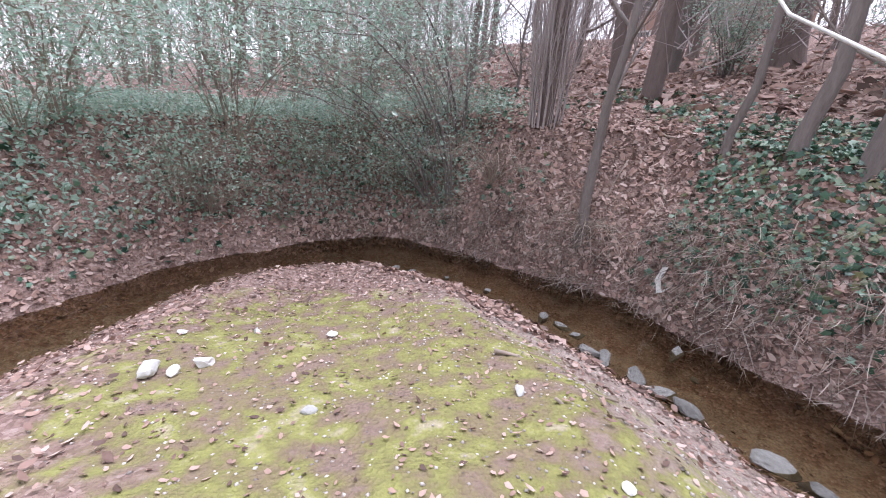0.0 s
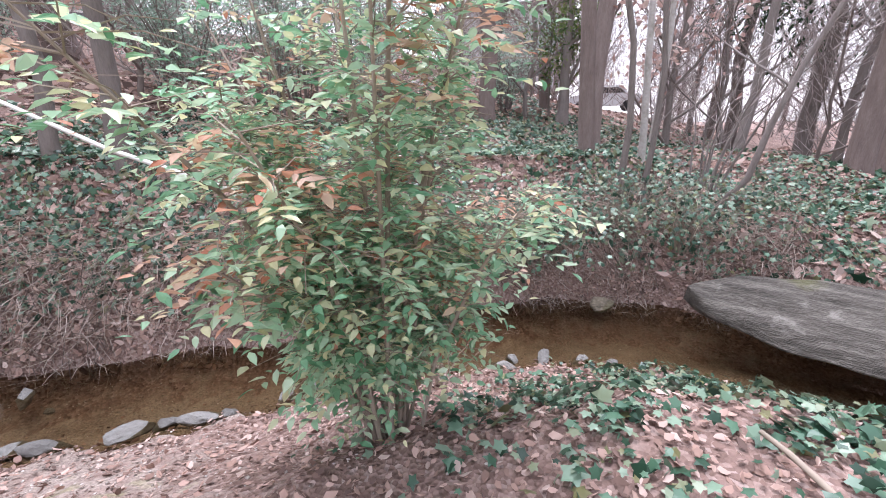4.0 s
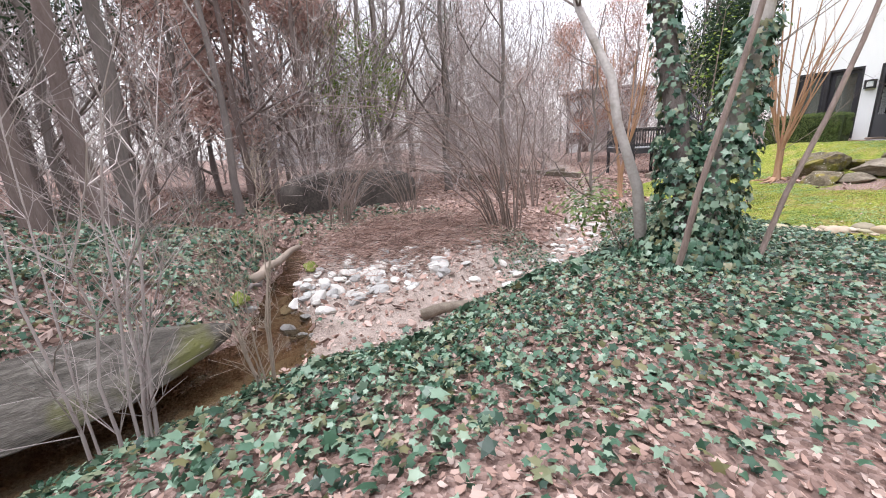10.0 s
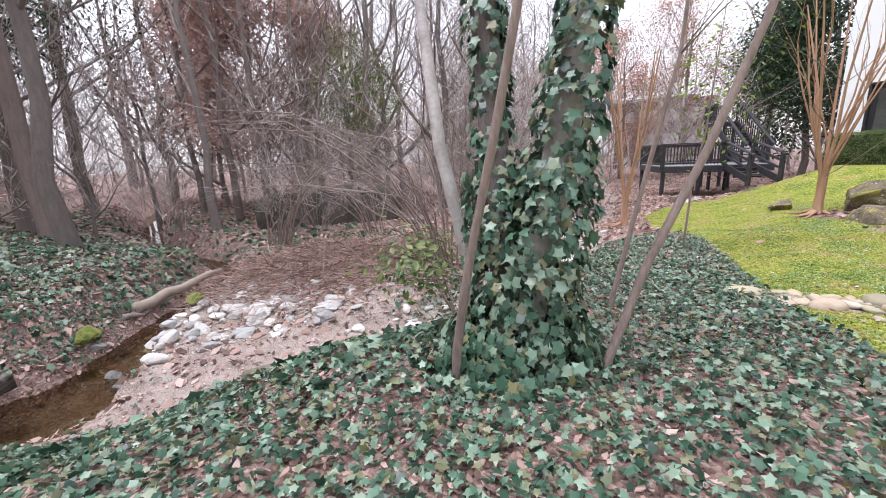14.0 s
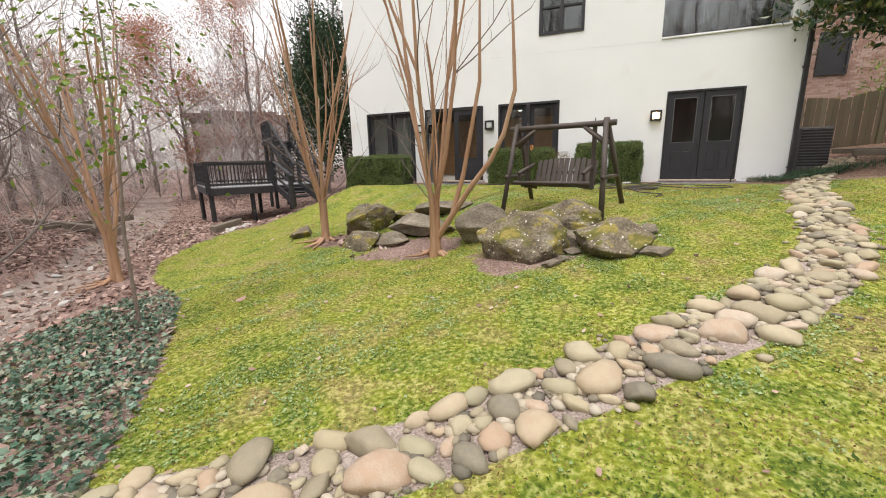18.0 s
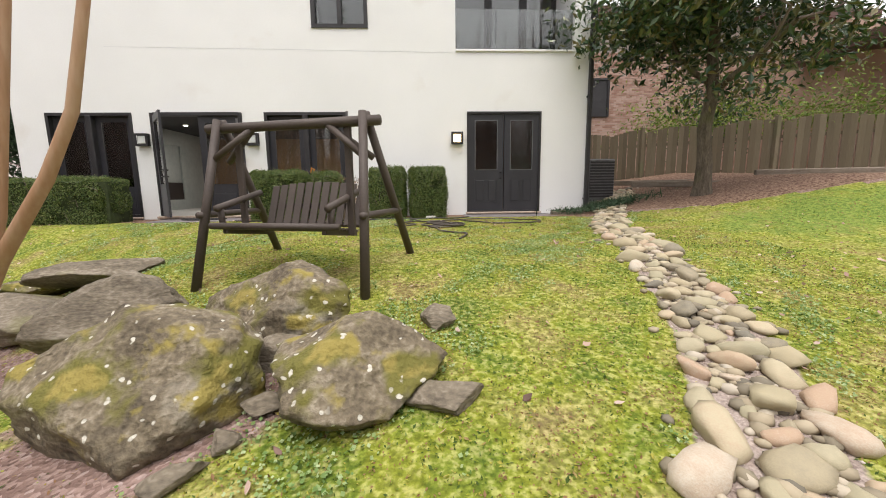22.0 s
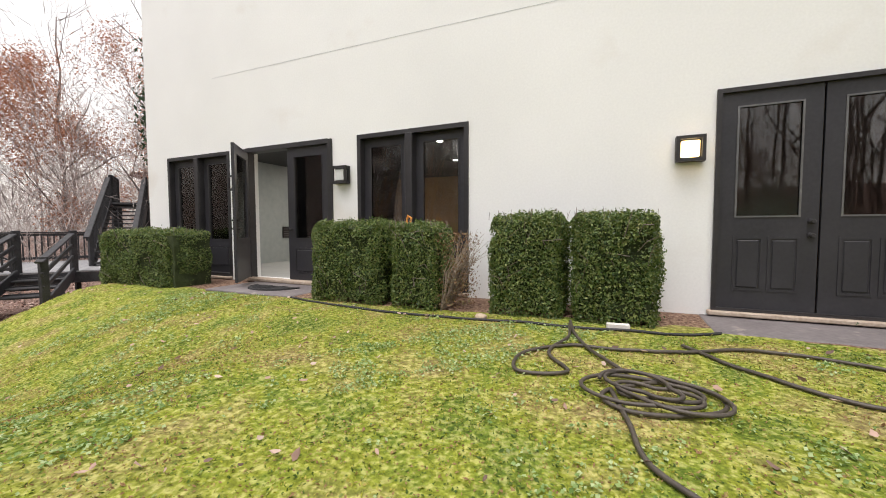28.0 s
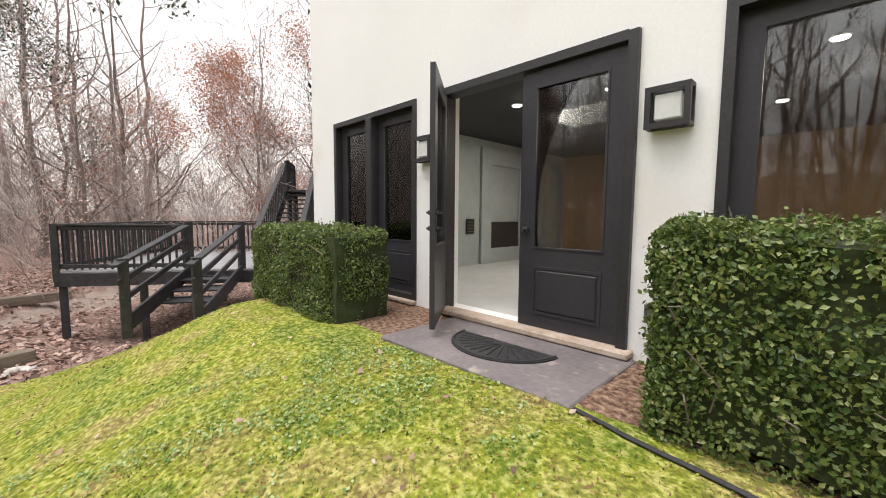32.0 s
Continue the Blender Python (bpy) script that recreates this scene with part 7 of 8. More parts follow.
for x, y, sd in ((4.5, 3.65, 171), (5.2, 3.25, 172), (5.85, 2.75, 173), (6.3, 2.15, 174)):
    t, tips = thicket("vine_tangle", "tangle of bare vines and ivy on the far bank", x, y, 26, 1.7, 0.75, sd, TWIGP, (-0.2, -0.3), 0.007, 8, arch=1.4)
    base = np.array([tuple(p) for p in tips])
    rg = np.random.default_rng(sd)
    p = base[rg.integers(0, len(base), 600)] + rg.normal(0, 0.08, (600, 3))
    v, f = leaf_cloud(p, np.tile([-0.4, -0.5, 0.7], (600, 1)), 0.05, "ivy", 0.5, sd)
    put("foliage", quads_mesh("foliage", v, f, IVY), t)
# arching privets on the far bank, in grey-green leaf
for k, (x, y, h, lx, ly, sd) in enumerate(((-4.6, 5.75, 4.4, -3.4, -2.6, 21), (-4.9, 6.3, 4.8, -2.8, -1.4, 29), (-6.3, 5.2, 4.6, 0.3, -2.2, 22), (-6.9, 3.4, 4.2, 1.4, -0.4, 23), (-5.6, 7.2, 5.4, -0.6, -1.2, 24), (-8.6, 5.4, 5.6, 0.6, -0.6, 25), (-7.2, 1.4, 3.8, 0.8, 0.6, 26), (-8.4, 8.6, 6.0, 0, 0, 27), (-9.4, 2.8, 5.0, 0.8, 0, 28))):
    t, tips = thicket("privet_shrub", "arching privet with sparse small grey-green leaves", x, y, 13, h, 2.2, sd, BARK if k < 2 else TWIGP, (lx, ly), 0.02 if k < 2 else 0.012, 12, group="privets on the far bank", arch=1.15, wander=0.1)
    leaves_on(t, tips, 4200, 0.06, PRIVET, sd, 0.24)
for k, (x, y, lx, ly) in enumerate(((-6.4, 2.3, 0.6, 0.1), (-6.2, 4.4, 0.5, -0.6), (-5.2, 5.6, -0.6, -0.9), (-6.9, 1.0, 0.5, 0.3))):
    t, tips = thicket("privet_shrub", "low drooping privet with small grey-green leaves", x, y, 14, 2.0, 1.3, 140 + k, TWIGP, (lx, ly), 0.008, 10, group="drooping privets at the water", arch=1.35, wander=0.1)
    leaves_on(t, tips, 1500, 0.05, PRIVET, 140 + k, 0.2)
for k, (x, y, h, sd) in enumerate(((3.0, 8.4, 4.4, 36), (4.6, 7.9, 4.2, 37), (3.9, 9.6, 4.2, 31), (1.7, 8.6, 3.4, 38), (6.4, 10.8, 3.4, 32), (1.4, 10.4, 2.6, 33), (9.5, 8.8, 3.0, 34), (-1.4, 12.0, 2.6, 35))):
    t, tips = thicket("privet_shrub", "leafy evergreen shrub on the wooded slope", x, y, 18, h, 1.2, sd, BARK, (0, 0), 0.016, 9, group="evergreen shrubs on the slope")
    leaves_on(t, tips, 4200, 0.07, PRIVET, sd, 0.18)

# ---------- trees along the walk ----------
NEART = [
    ("tree", "small dark forked tree on the bank", -1.95, 5.72, 5.5, 0.07, BARK, (0.02, 0.03), 0.3, 51, 5), ("tree", "slim grey tree on the slope", -0.62, 6.33, 7.0, 0.045, BARK, (0.05, 0.02), 0.5, 52, 5), ("tree", "grey leaning tree on the slope", 0.62, 5.95, 8.5, 0.1, BARK, (0.05, 0.0), 0.5, 53, 6), ("tree", "grey tree at the creek bank", 0.03, 6.15, 8.0, 0.075, BARK, (0.03, 0.01), 0.5, 54, 6),
    ("tree", "tall rough-barked woodland tree", -0.45, 14.5, 16.0, 0.34, BARKR, (0, 0), 0.45, 55, 7), ("tree", "tall tree on the slope", -2.8, 12.8, 14.0, 0.22, BARK, (0.02, 0), 0.4, 56, 7), ("tree", "tall tree on the slope", -6.4, 13.5, 15.0, 0.26, BARKR, (0, 0), 0.4, 57, 7),
    ("tree", "tall tree with ridged bark", 8.0, 7.9, 15.0, 0.2, BARKR, (-0.03, 0), 0.5, 58, 7), ("tree", "tall dark bare tree", 11.2, 11.0, 16.0, 0.32, BARK, (0, 0), 0.45, 59, 7), ("tree", "tree with pitted reddish bark", 6.95, 4.15, 12.0, 0.13, BARKR, (-0.02, 0.02), 0.5, 60, 6), ("tree", "tall reddish bare tree", 8.7, 5.3, 14.0, 0.2, BARKR, (0.0, 0.0), 0.5, 61, 6),
    ("tree", "slim grey bare tree", 6.1, 2.98, 9.0, 0.04, BARK, (-0.06, 0.05), 0.5, 62, 5), ("tree", "slim grey bare tree", 6.2, 2.7, 8.0, 0.035, BARK, (0.02, 0), 0.5, 63, 5), ("tree", "slim pale tree with marked bark", 7.4, 3.4, 9.0, 0.055, BARKW, (-0.02, 0), 0.5, 64, 5), ("tree", "slim pale bare tree", 9.6, 4.4, 10.0, 0.06, BARKW, (0, 0), 0.5, 65, 5),
    ("tree", "tall reddish tree with ivy at its foot", 10.2, 1.3, 14.0, 0.17, BARKR, (0.0, 0.01), 0.45, 66, 7), ("tree", "tall dark bare tree", 12.0, 0.3, 14.0, 0.18, BARK, (0.01, 0), 0.4, 67, 7), ("tree", "tall dark bare tree", 13.4, 1.3, 15.0, 0.2, BARKR, (0, 0), 0.4, 68, 7), ("tree", "leaning thin tree on the far bank", 6.65, 1.95, 5.5, 0.035, BARK, (0.12, -0.28), 0.3, 69, 6),
    ("tree", "slender tree beyond the creek", 10.8, 3.2, 11.0, 0.09, BARK, (0, 0), 0.4, 70, 6), ("tree", "leaning tree over the creek", 15.0, 2.4, 8.0, 0.1, BARK, (-0.03, -0.05), 0.35, 71, 7), ("tree", "tree beyond the gravel bar", 16.5, -1.5, 12.0, 0.13, BARK, (0, 0), 0.35, 72, 7), ("tree", "bare tree beyond the rill", 15.5, -11.5, 10.0, 0.12, BARK, (0, 0), 0.35, 73, 7),
]
for nm, lab, x, y, h, r, bk, ln, first, sd, tk in NEART:
    place(bare_tree(nm, lab, sd, h, r, bk, first, 3, 3, ln, 0.75, 9, 1.5, top_kids=tk), x, y)

# leaf-holding beeches
for lab, x, y, h, sd, m_, n_ in (("young beech holding pale pinkish dead leaves", 21.9, -2.6, 10.5, 81, BEECHP, 30000), ("young beech holding pale dead leaves", 12.5, 5.5, 7.0, 82, BEECHP, 1500), ("beech holding copper-orange dead leaves", 27.5, -27.6, 9.5, 83, BEECH, 20000), ("beech holding copper-orange dead leaves", 33.0, -24.0, 8.0, 84, BEECH, 9000), ("beech holding copper-orange dead leaves", 25.5, -31.5, 11.0, 85, BEECH, 15000), ("young beech holding pale dead leaves", 22.0, -13.0, 8.0, 86, BEECHP, 2500), ("young beech holding pale pinkish dead leaves", 23.5, -20.3, 6.0, 87, BEECHP, 1500), ("young beech holding pale pinkish dead leaves", 25.5, 0.5, 9.0, 89, BEECHP, 12000)):
    place(bare_tree("beech_tree", lab, sd, h, h * 0.014, BARK, 0.15, 3, 3, (0, 0), 0.9, 8, 1.3, "beeches holding dead leaves", m_, 0.2 if y > -5 else 0.1, n_, 11), x, y)
# dark evergreens
for lab, x, y, h, cr, cz, n_, sd in (("dense dark evergreen behind the deck stair", 15.2, -27.6, 12.0, 2.7, 6.0, 11000, 91), ("dense dark evergreen beyond the deck", 19.5, -31.5, 13.0, 2.9, 6.5, 9000, 90), ("dark evergreen tree in the woods", 46.0, -22.0, 13.0, 2.8, 7.0, 3000, 92), ("green holly in the woods", 10.5, 7.5, 4.0, 1.1, 2.4, 1600, 93), ("loose pale-green pine sapling", 18.6, -6.7, 7.6, 1.8, 5.0, 6500, 94)):
    leafy_tree("evergreen_tree", lab, x, y, h, 0.16, cr, cz, EVERG if sd < 93 else BAMBOO if sd == 94 else HEDGE, n_, 0.22 if sd < 93 else 0.12, sd, BARK, 14, 1.4, 2.6)

for lab, x, y, h, cr, cz, n_, sd in (("tall dark pine with a loose crown", 16.4, 3.4, 13.0, 2.6, 6.5, 2600, 191), ("tall dark pine with a loose crown", 19.4, 6.4, 15.0, 3.0, 8.0, 3000, 192), ("tall dark pine with a loose crown", 23.5, 5.0, 16.0, 3.2, 8.5, 3000, 193), ("tall dark pine with a loose crown", 34.5, -19.0, 17.0, 2.6, 11.5, 2600, 194)):
    leafy_tree("pine_tree", lab, x, y, h, 0.22, cr, cz, EVERG, n_, 0.24, sd, BARK, 16, 1.3, 3.6)
privet_sap = pole("leafy_sapling", "slender sapling with sparse bright green leaves", [(7.9, -12.1, gz(7.9, -12.1) - 0.05), (7.85, -12.1, 1.3), (7.7, -12.15, 2.4), (7.6, -12.2, 4.6)], [0.025, 0.022, 0.017, 0.006], SAPL, 77, 7, first=2)
rgs = np.random.default_rng(77)
sp4 = rgs.normal(0, 1, (620, 3)) * [0.55, 0.6, 0.8] + [7.65, -12.15, 3.4]
v, f = leaf_cloud(sp4, np.tile([0, 0, 1.0], (620, 1)), 0.085, "diamond", 0.7, 77, 1.8)
put("foliage", quads_mesh("foliage", v, f, BAMBOO), privet_sap)

# ---------- woods all round ----------
kinds = []
for k in range(7):
    kinds.append(bare_tree("woodland_tree", "bare grey woodland tree", 500 + k, 13.0 + k, 0.13 + 0.03 * (k % 4), BARK if k % 2 else BARKR, 0.18, 3, 3, (0.01 * (k - 3), 0), 0.8, 6, 1.3, "bare trees of the surrounding woods", top_kids=11))
for k in range(3):
    tr_ = bare_tree("pine_tree", "tall pine with a tuft of needles at the top", 520 + k, 19.0, 0.2, BARKR, 0.7, 3, 3, (0, 0), 0.9, 7, 1.3, "pines of the surrounding woods", EVERG, 0.36, 500, 6)
    kinds.append(tr_)
brush = [thicket("woodland_brush", "grey-brown bare brush in the woods", 0, 0, 18, 2.6 + 0.5 * k, 2.6, 600 + k, SAPL, (0, 0), 0.011, 8, "shrub", "bare brush of the surrounding woods", 0.8, True)[0] for k in range(3)]
rw = random.Random(99)
used = set()


def far_spot(x, y):
    """Clear of the lawn, houses and the walk."""
    if -18 < x < 16.5 and -32 < y < 8.5:
        return False
    if x < 0 and y < 8 and not (x < -9 and y > 0):
        return False
    if 11 < x < 30 and -28 < y < -13:
        return False
    return True


count = 0
while count < 152:
    a = rw.uniform(-1.15, 2.95) if count < 135 else rw.uniform(-0.85, 0.1)
    d = 12 + 55 * rw.random() ** 1.3
    x, y = 3 + d * math.cos(a), -6 + d * math.sin(a)
    if not far_spot(x, y):
        continue
    k = rw.randrange(7) if rw.random() < 0.95 else 7 + rw.randrange(3)
    m = pose(x, y, gz(x, y) - 0.1, 0, 0, rw.uniform(0, 360)) @ Matrix.Scale(rw.uniform(0.7, 1.15), 4)
    if k not in used:
        kinds[k].matrix_basis = m
        used.add(k)
    else:
        c = copy_thing(kinds[k], Matrix())
        c.matrix_basis = m
    count += 1
for k in range(len(kinds)):
    if k not in used:
        kinds[k].matrix_basis = pose(40 + k * 3, -10, 0)
count, usedb = 0, set()
while count < 36:
    a = rw.uniform(-1.1, 2.95)
    d = 9 + 38 * rw.random() ** 1.2
    x, y = 3 + d * math.cos(a), -6 + d * math.sin(a)
    if -18 < x < 13.5 and -32 < y < 8.0 or (x < 0 and y < 8 and not (x < -9 and y > 0)) or (11 < x < 23 and -27 < y < -15):
        continue
    if abs(y + 2.3) < 1.5 and x < 20:
        continue
    k = rw.randrange(3)
    m = pose(x, y, gz(x, y) - 0.1, 0, 0, rw.uniform(0, 360)) @ Matrix.Scale(rw.uniform(0.55, 1.1), 4)
    if k not in usedb:
        brush[k].matrix_basis = m
        usedb.add(k)
    else:
        copy_thing(brush[k], Matrix()).matrix_basis = m
    count += 1
saps = [bare_tree("understory_tree", "bare twiggy young tree in the understory", 700 + k, 4.6 + 0.6 * k, 0.035 + 0.006 * k, BARK if k % 2 else TWIG, 0.1, 3, 3, (0.04 * (k - 1), 0.03), 0.95, 5, 1.2, "young bare trees of the understory", top_kids=13) for k in range(4)]
useds, count = set(), 0
while count < 60:
    a = rw.uniform(-1.1, 2.95)
    d = 8 + 30 * rw.random() ** 1.4
    x, y = 3 + d * math.cos(a), -6 + d * math.sin(a)
    if -18 < x < 10.5 and -32 < y < 7.2 or (x < 0 and y < 8 and not (x < -7.5 and y > 0)) or (10 < x < 27 and -30 < y < -12):
        continue
    if (abs(y + 2.3) < 1.0 and x < 18) or (x < 14 and -9.5 < y < -3):
        continue
    k = rw.randrange(4)
    m = pose(x, y, gz(x, y) - 0.1, 0, 0, rw.uniform(0, 360)) @ Matrix.Scale(rw.uniform(0.7, 1.2), 4)
    if k not in useds:
        saps[k].matrix_basis = m
        useds.add(k)
    else:
        copy_thing(saps[k], Matrix()).matrix_basis = m
    count += 1
# fine twigs filling the woods
rgt = np.random.default_rng(61)
cx, cy, ch = [], [], []
while len(cx) < 600:
    a = rgt.uniform(-1.15, 2.95)
    d = 11 + 44 * rgt.random() ** 1.1
    x, y = 3 + d * math.cos(a), -6 + d * math.sin(a)
    if -18 < x < 14.0 and -32 < y < 8.0 or (x < 0 and y < 8 and not (x < -8 and y > 0)) or (10 < x < 17 and -28 < y < -15.5) or (abs(y + 2.3) < 1.2 and x < 18):
        continue
    cx.append(x)
    cy.append(y)
    ch.append(gz(x, y))
for _ in range(25):
    x, y = rgt.uniform(14.5, 26), rgt.uniform(-15.5, -8.5)
    cx.append(x)
    cy.append(y)
    ch.append(gz(x, y))
for _ in range(150):
    x, y = rgt.uniform(24, 58), rgt.uniform(-48, -8)
    cx.append(x)
    cy.append(y)
    ch.append(gz(x, y))
cx, cy, ch = np.array(cx), np.array(cy), np.array(ch)
pick = np.repeat(np.arange(len(cx)), 215)
n = len(pick)
hh = 0.3 + rgt.uniform(3.5, 12.5, len(cx))[pick] * rgt.random(n) ** 0.8
th, rad = rgt.uniform(0, 6.28, n), rgt.uniform(0, 1, n) * (0.5 + 0.16 * hh)
tp = np.stack([cx[pick] + rad * np.cos(th), cy[pick] + rad * np.sin(th), ch[pick] + hh], 1)
td = np.stack([np.cos(th), np.sin(th), 0 * th], 1) * rgt.uniform(0.1, 1.0, (n, 1)) + np.stack([0 * th, 0 * th, rgt.uniform(0.2, 1.2, n)], 1) + rgt.normal(0, 0.3, (n, 3))
v, f = twig_cloud(tp, td, 1.1, 0.024, 62, straight=True)
tws = thing("woodland_twigs", "fine grey-brown winter twigs filling the woods", "twigs", kind="stuff")
put("twig_mass", quads_mesh("twig_mass", v, f, TWIGF), tws)
# dead twigs and roots hanging along the undercut far bank
n = 3600
ix = rgt.uniform(4.5, 17.0, n)
i0 = ix.astype(int)
ff_ = ix - i0
cl = np.array(CREEK)
base = cl[i0] + (cl[i0 + 1] - cl[i0]) * ff_[:, None]
tan = cl[i0 + 1] - cl[i0]
nor = np.stack([-tan[:, 1], tan[:, 0]], 1) / np.linalg.norm(tan, axis=1, keepdims=True)
base = base + nor * rgt.uniform(0.45, 1.25, (n, 1))
tz = ground(base[:, 0], base[:, 1]) + rgt.uniform(0.0, 0.22, n)
td = np.concatenate([-nor * rgt.uniform(-0.4, 1.2, (n, 1)) + rgt.normal(0, 0.6, (n, 2)), rgt.uniform(-0.6, 0.5, (n, 1))], 1)
v, f = twig_cloud(np.stack([base[:, 0], base[:, 1], tz], 1), td, 0.45, 0.008, 63)
dtw = thing("dead_twigs", "dead twigs and roots along the undercut bank", "twigs", kind="stuff")
put("twig_mass", quads_mesh("twig_mass", v, f, TWIGP), dtw)
n = 3600
ix = rgt.uniform(6.3, 17.2, n)
i0 = ix.astype(int)
base = cl[i0] + (cl[i0 + 1] - cl[i0]) * (ix - i0)[:, None]
tan = cl[i0 + 1] - cl[i0]
nor = np.stack([-tan[:, 1], tan[:, 0]], 1) / np.linalg.norm(tan, axis=1, keepdims=True)
wid = np.array(CREEK_W)
base = base + nor * (wid[i0] + rgt.uniform(-0.05, 0.42, n))[:, None]
tz = ground(base[:, 0], base[:, 1]) + rgt.uniform(0.05, 0.3, n)
td = np.concatenate([-nor * rgt.uniform(0.1, 0.9, (n, 1)) + rgt.normal(0, 0.5, (n, 2)), rgt.uniform(-1.1, 0.1, (n, 1))], 1)
v, f = twig_cloud(np.stack([base[:, 0], base[:, 1], tz], 1), td, 0.36, 0.011, 65)
put("root_mass", quads_mesh("root_mass", v, f, BARKT), dtw)
# flood debris behind the gravel bar
n = 8500
tp = rgt.normal(0, 1, (n, 2)) * [0.8, 1.35] + [9.75, -5.3]
td = np.concatenate([rgt.normal(0, 1, (n, 2)), rgt.uniform(-0.05, 0.35, (n, 1))], 1)
v, f = twig_cloud(np.stack([tp[:, 0], tp[:, 1], ground(tp[:, 0], tp[:, 1]) + rgt.uniform(0, 0.16, n)], 1), td, 0.42, 0.016, 64)
deb = thing("flood_debris", "heap of brown sticks left by the creek", "debris", kind="stuff")
put("twig_mass", quads_mesh("twig_mass", v, f, LITTER), deb)
# trees behind the lawn, seen in the glass
for k in range(16):
    x, y = -9 - 1.6 * k + rw.uniform(-2, 2), 10 + rw.uniform(0, 9)
    copy_thing(kinds[k % 10], Matrix()).matrix_basis = pose(x, y, gz(x, y) - 0.1, 0, 0, rw.uniform(0, 360))


# ---------- far houses ----------
def far_house(name, label, x, y, z, w, d, h, rz, wallm, roofm, rows, cols, roof_over=0.6):
    t = thing(name, label, "house", (x, y, z), rz)
    part("wall", G().box((0, 0, h / 2), (w, d, h)), wallm, t)
    part("roof", merged(G().box((0, 0, h + 0.2), (w + 2 * roof_over, d + 2 * roof_over, 0.4)), G().box((0, 0, h + 0.6), (w * 0.8, d * 0.8, 0.5))), roofm, t)
    for r in range(rows):
        for c in range(cols):
            wx = -w / 2 + w * (c + 0.5) / cols
            wz = h * (r + 0.55) / rows
            wf_ = part("window", frame_bars(G(), wx - w / cols * 0.38, wx + w / cols * 0.38, wz - h / rows * 0.28, wz + h / rows * 0.28, 0.12, d / 2 + 0.03, 0.1), PVC if wallm != DARKH else BROWNP, t)
            part("pane", G().box((wx, d / 2 + 0.02, wz), (w / cols * 0.7, 0.04, h / rows * 0.5)), GALV if wallm != DARKH else LAMPG, wf_)
    return t


far_house("neighbour_house", "dark brown timber house with wide windows beyond the creek", 40.0, -44.0, -0.5, 9.0, 8.0, 7.5, 45, DARKH, BROWNP, 3, 4)
far_house("grey_house", "pale grey house beyond the trees", 34.0, 34.0, 5.0, 12.0, 9.0, 7.0, 130, GREYW, DARKH, 2, 4)
far_house("grey_house", "pale grey house far beyond the creek", 62.0, -8.0, 0.6, 14.0, 9.0, 6.0, 100, GREYW, DARKH, 2, 5)
far_house("red_house", "red-brown house on top of the slope", -6.0, 40.0, 6.2, 12.0, 8.0, 6.0, 180, BRICKI, DARKH, 2, 4)
for (x0, y0), (x1, y1) in (((16.5, -16.8), (24.0, -17.5)), ((19.5, -13.0), (30.0, -14.0)), ((13.3, -17.6), (14.0, -19.2)), ((20.3, -16.6), (20.9, -19.8))):
    tm = thing("garden_timber", "weathered timber edging beyond the rill", "timber", ((x0 + x1) / 2, (y0 + y1) / 2, gz((x0 + x1) / 2, (y0 + y1) / 2) + 0.1), math.degrees(math.atan2(y1 - y0, x1 - x0)), "timbers beyond the rill")
    part("beam", cbox((0, 0, 0), (math.hypot(x1 - x0, y1 - y0), 0.2, 0.25), 0.02), TIMB, tm)


for k in range(16):
    x, y = 13.0 + 0.035 * k + rs.uniform(-0.12, 0.12), -17.7 - 0.1 * k
    r = rs.uniform(0.08, 0.16)
    es = thing("edge_stone", "grey stone stacked along the lawn edge", "stone", (x, y, gz(x, y) + 0.02), group="stones stacked at the lawn edge")
    put("stone", rs.choice(gst), es, m=pose(0, 0, 0, 0, 0, rs.uniform(0, 360)) @ Matrix.Scale(r, 4))


# ---------- far parked car ----------
car = thing("parked_car", "white car parked on the rise beyond the trees", "car", (25.5, 16.0, gz(25.5, 16.0)), 125)
prof = [(-2.2, 0.35), (-2.25, 0.75), (-2.0, 0.98), (-1.4, 1.05), (-0.8, 1.48), (0.7, 1.5), (1.4, 1.02), (2.1, 0.88), (2.25, 0.6), (2.2, 0.35)]
np_ = len(prof)
body = G().add([(a, s_ * 0.86, b) for s_ in (-1, 1) for a, b in prof], [tuple(range(np_)), tuple(range(2 * np_ - 1, np_ - 1, -1))] + [(k, (k + 1) % np_, np_ + (k + 1) % np_, np_ + k) for k in range(np_)])
part("body", body, CARW, car)
for s_ in (-1, 1):
    part("side_window", G().add([(a, s_ * 0.868, b) for a, b in ((-1.2, 1.06), (-0.75, 1.4), (0.65, 1.42), (1.2, 1.06))], [(0, 1, 2, 3)]), BLACK, car)
    for wx in (-1.4, 1.4):
        part("wheel", G().tube([(wx, s_ * 0.7, 0.32), (wx, s_ * 0.9, 0.32)], 0.32, 16), RUBBER, car)
part("windscreen", G().add([(0.78, -0.75, 1.46), (0.78, 0.75, 1.46), (1.38, 0.8, 1.06), (1.38, -0.8, 1.06)], [(0, 1, 2, 3)]), BLACK, car)

part("seam", G().tube([(9.16, -22.858, 5.51), (4.21, -22.858, 5.46), (0.79, -22.858, 5.41)], 0.002, 4), GREYW, thing("trim", "thin seam line across the white stucco wall", "seam", kind="structure"))


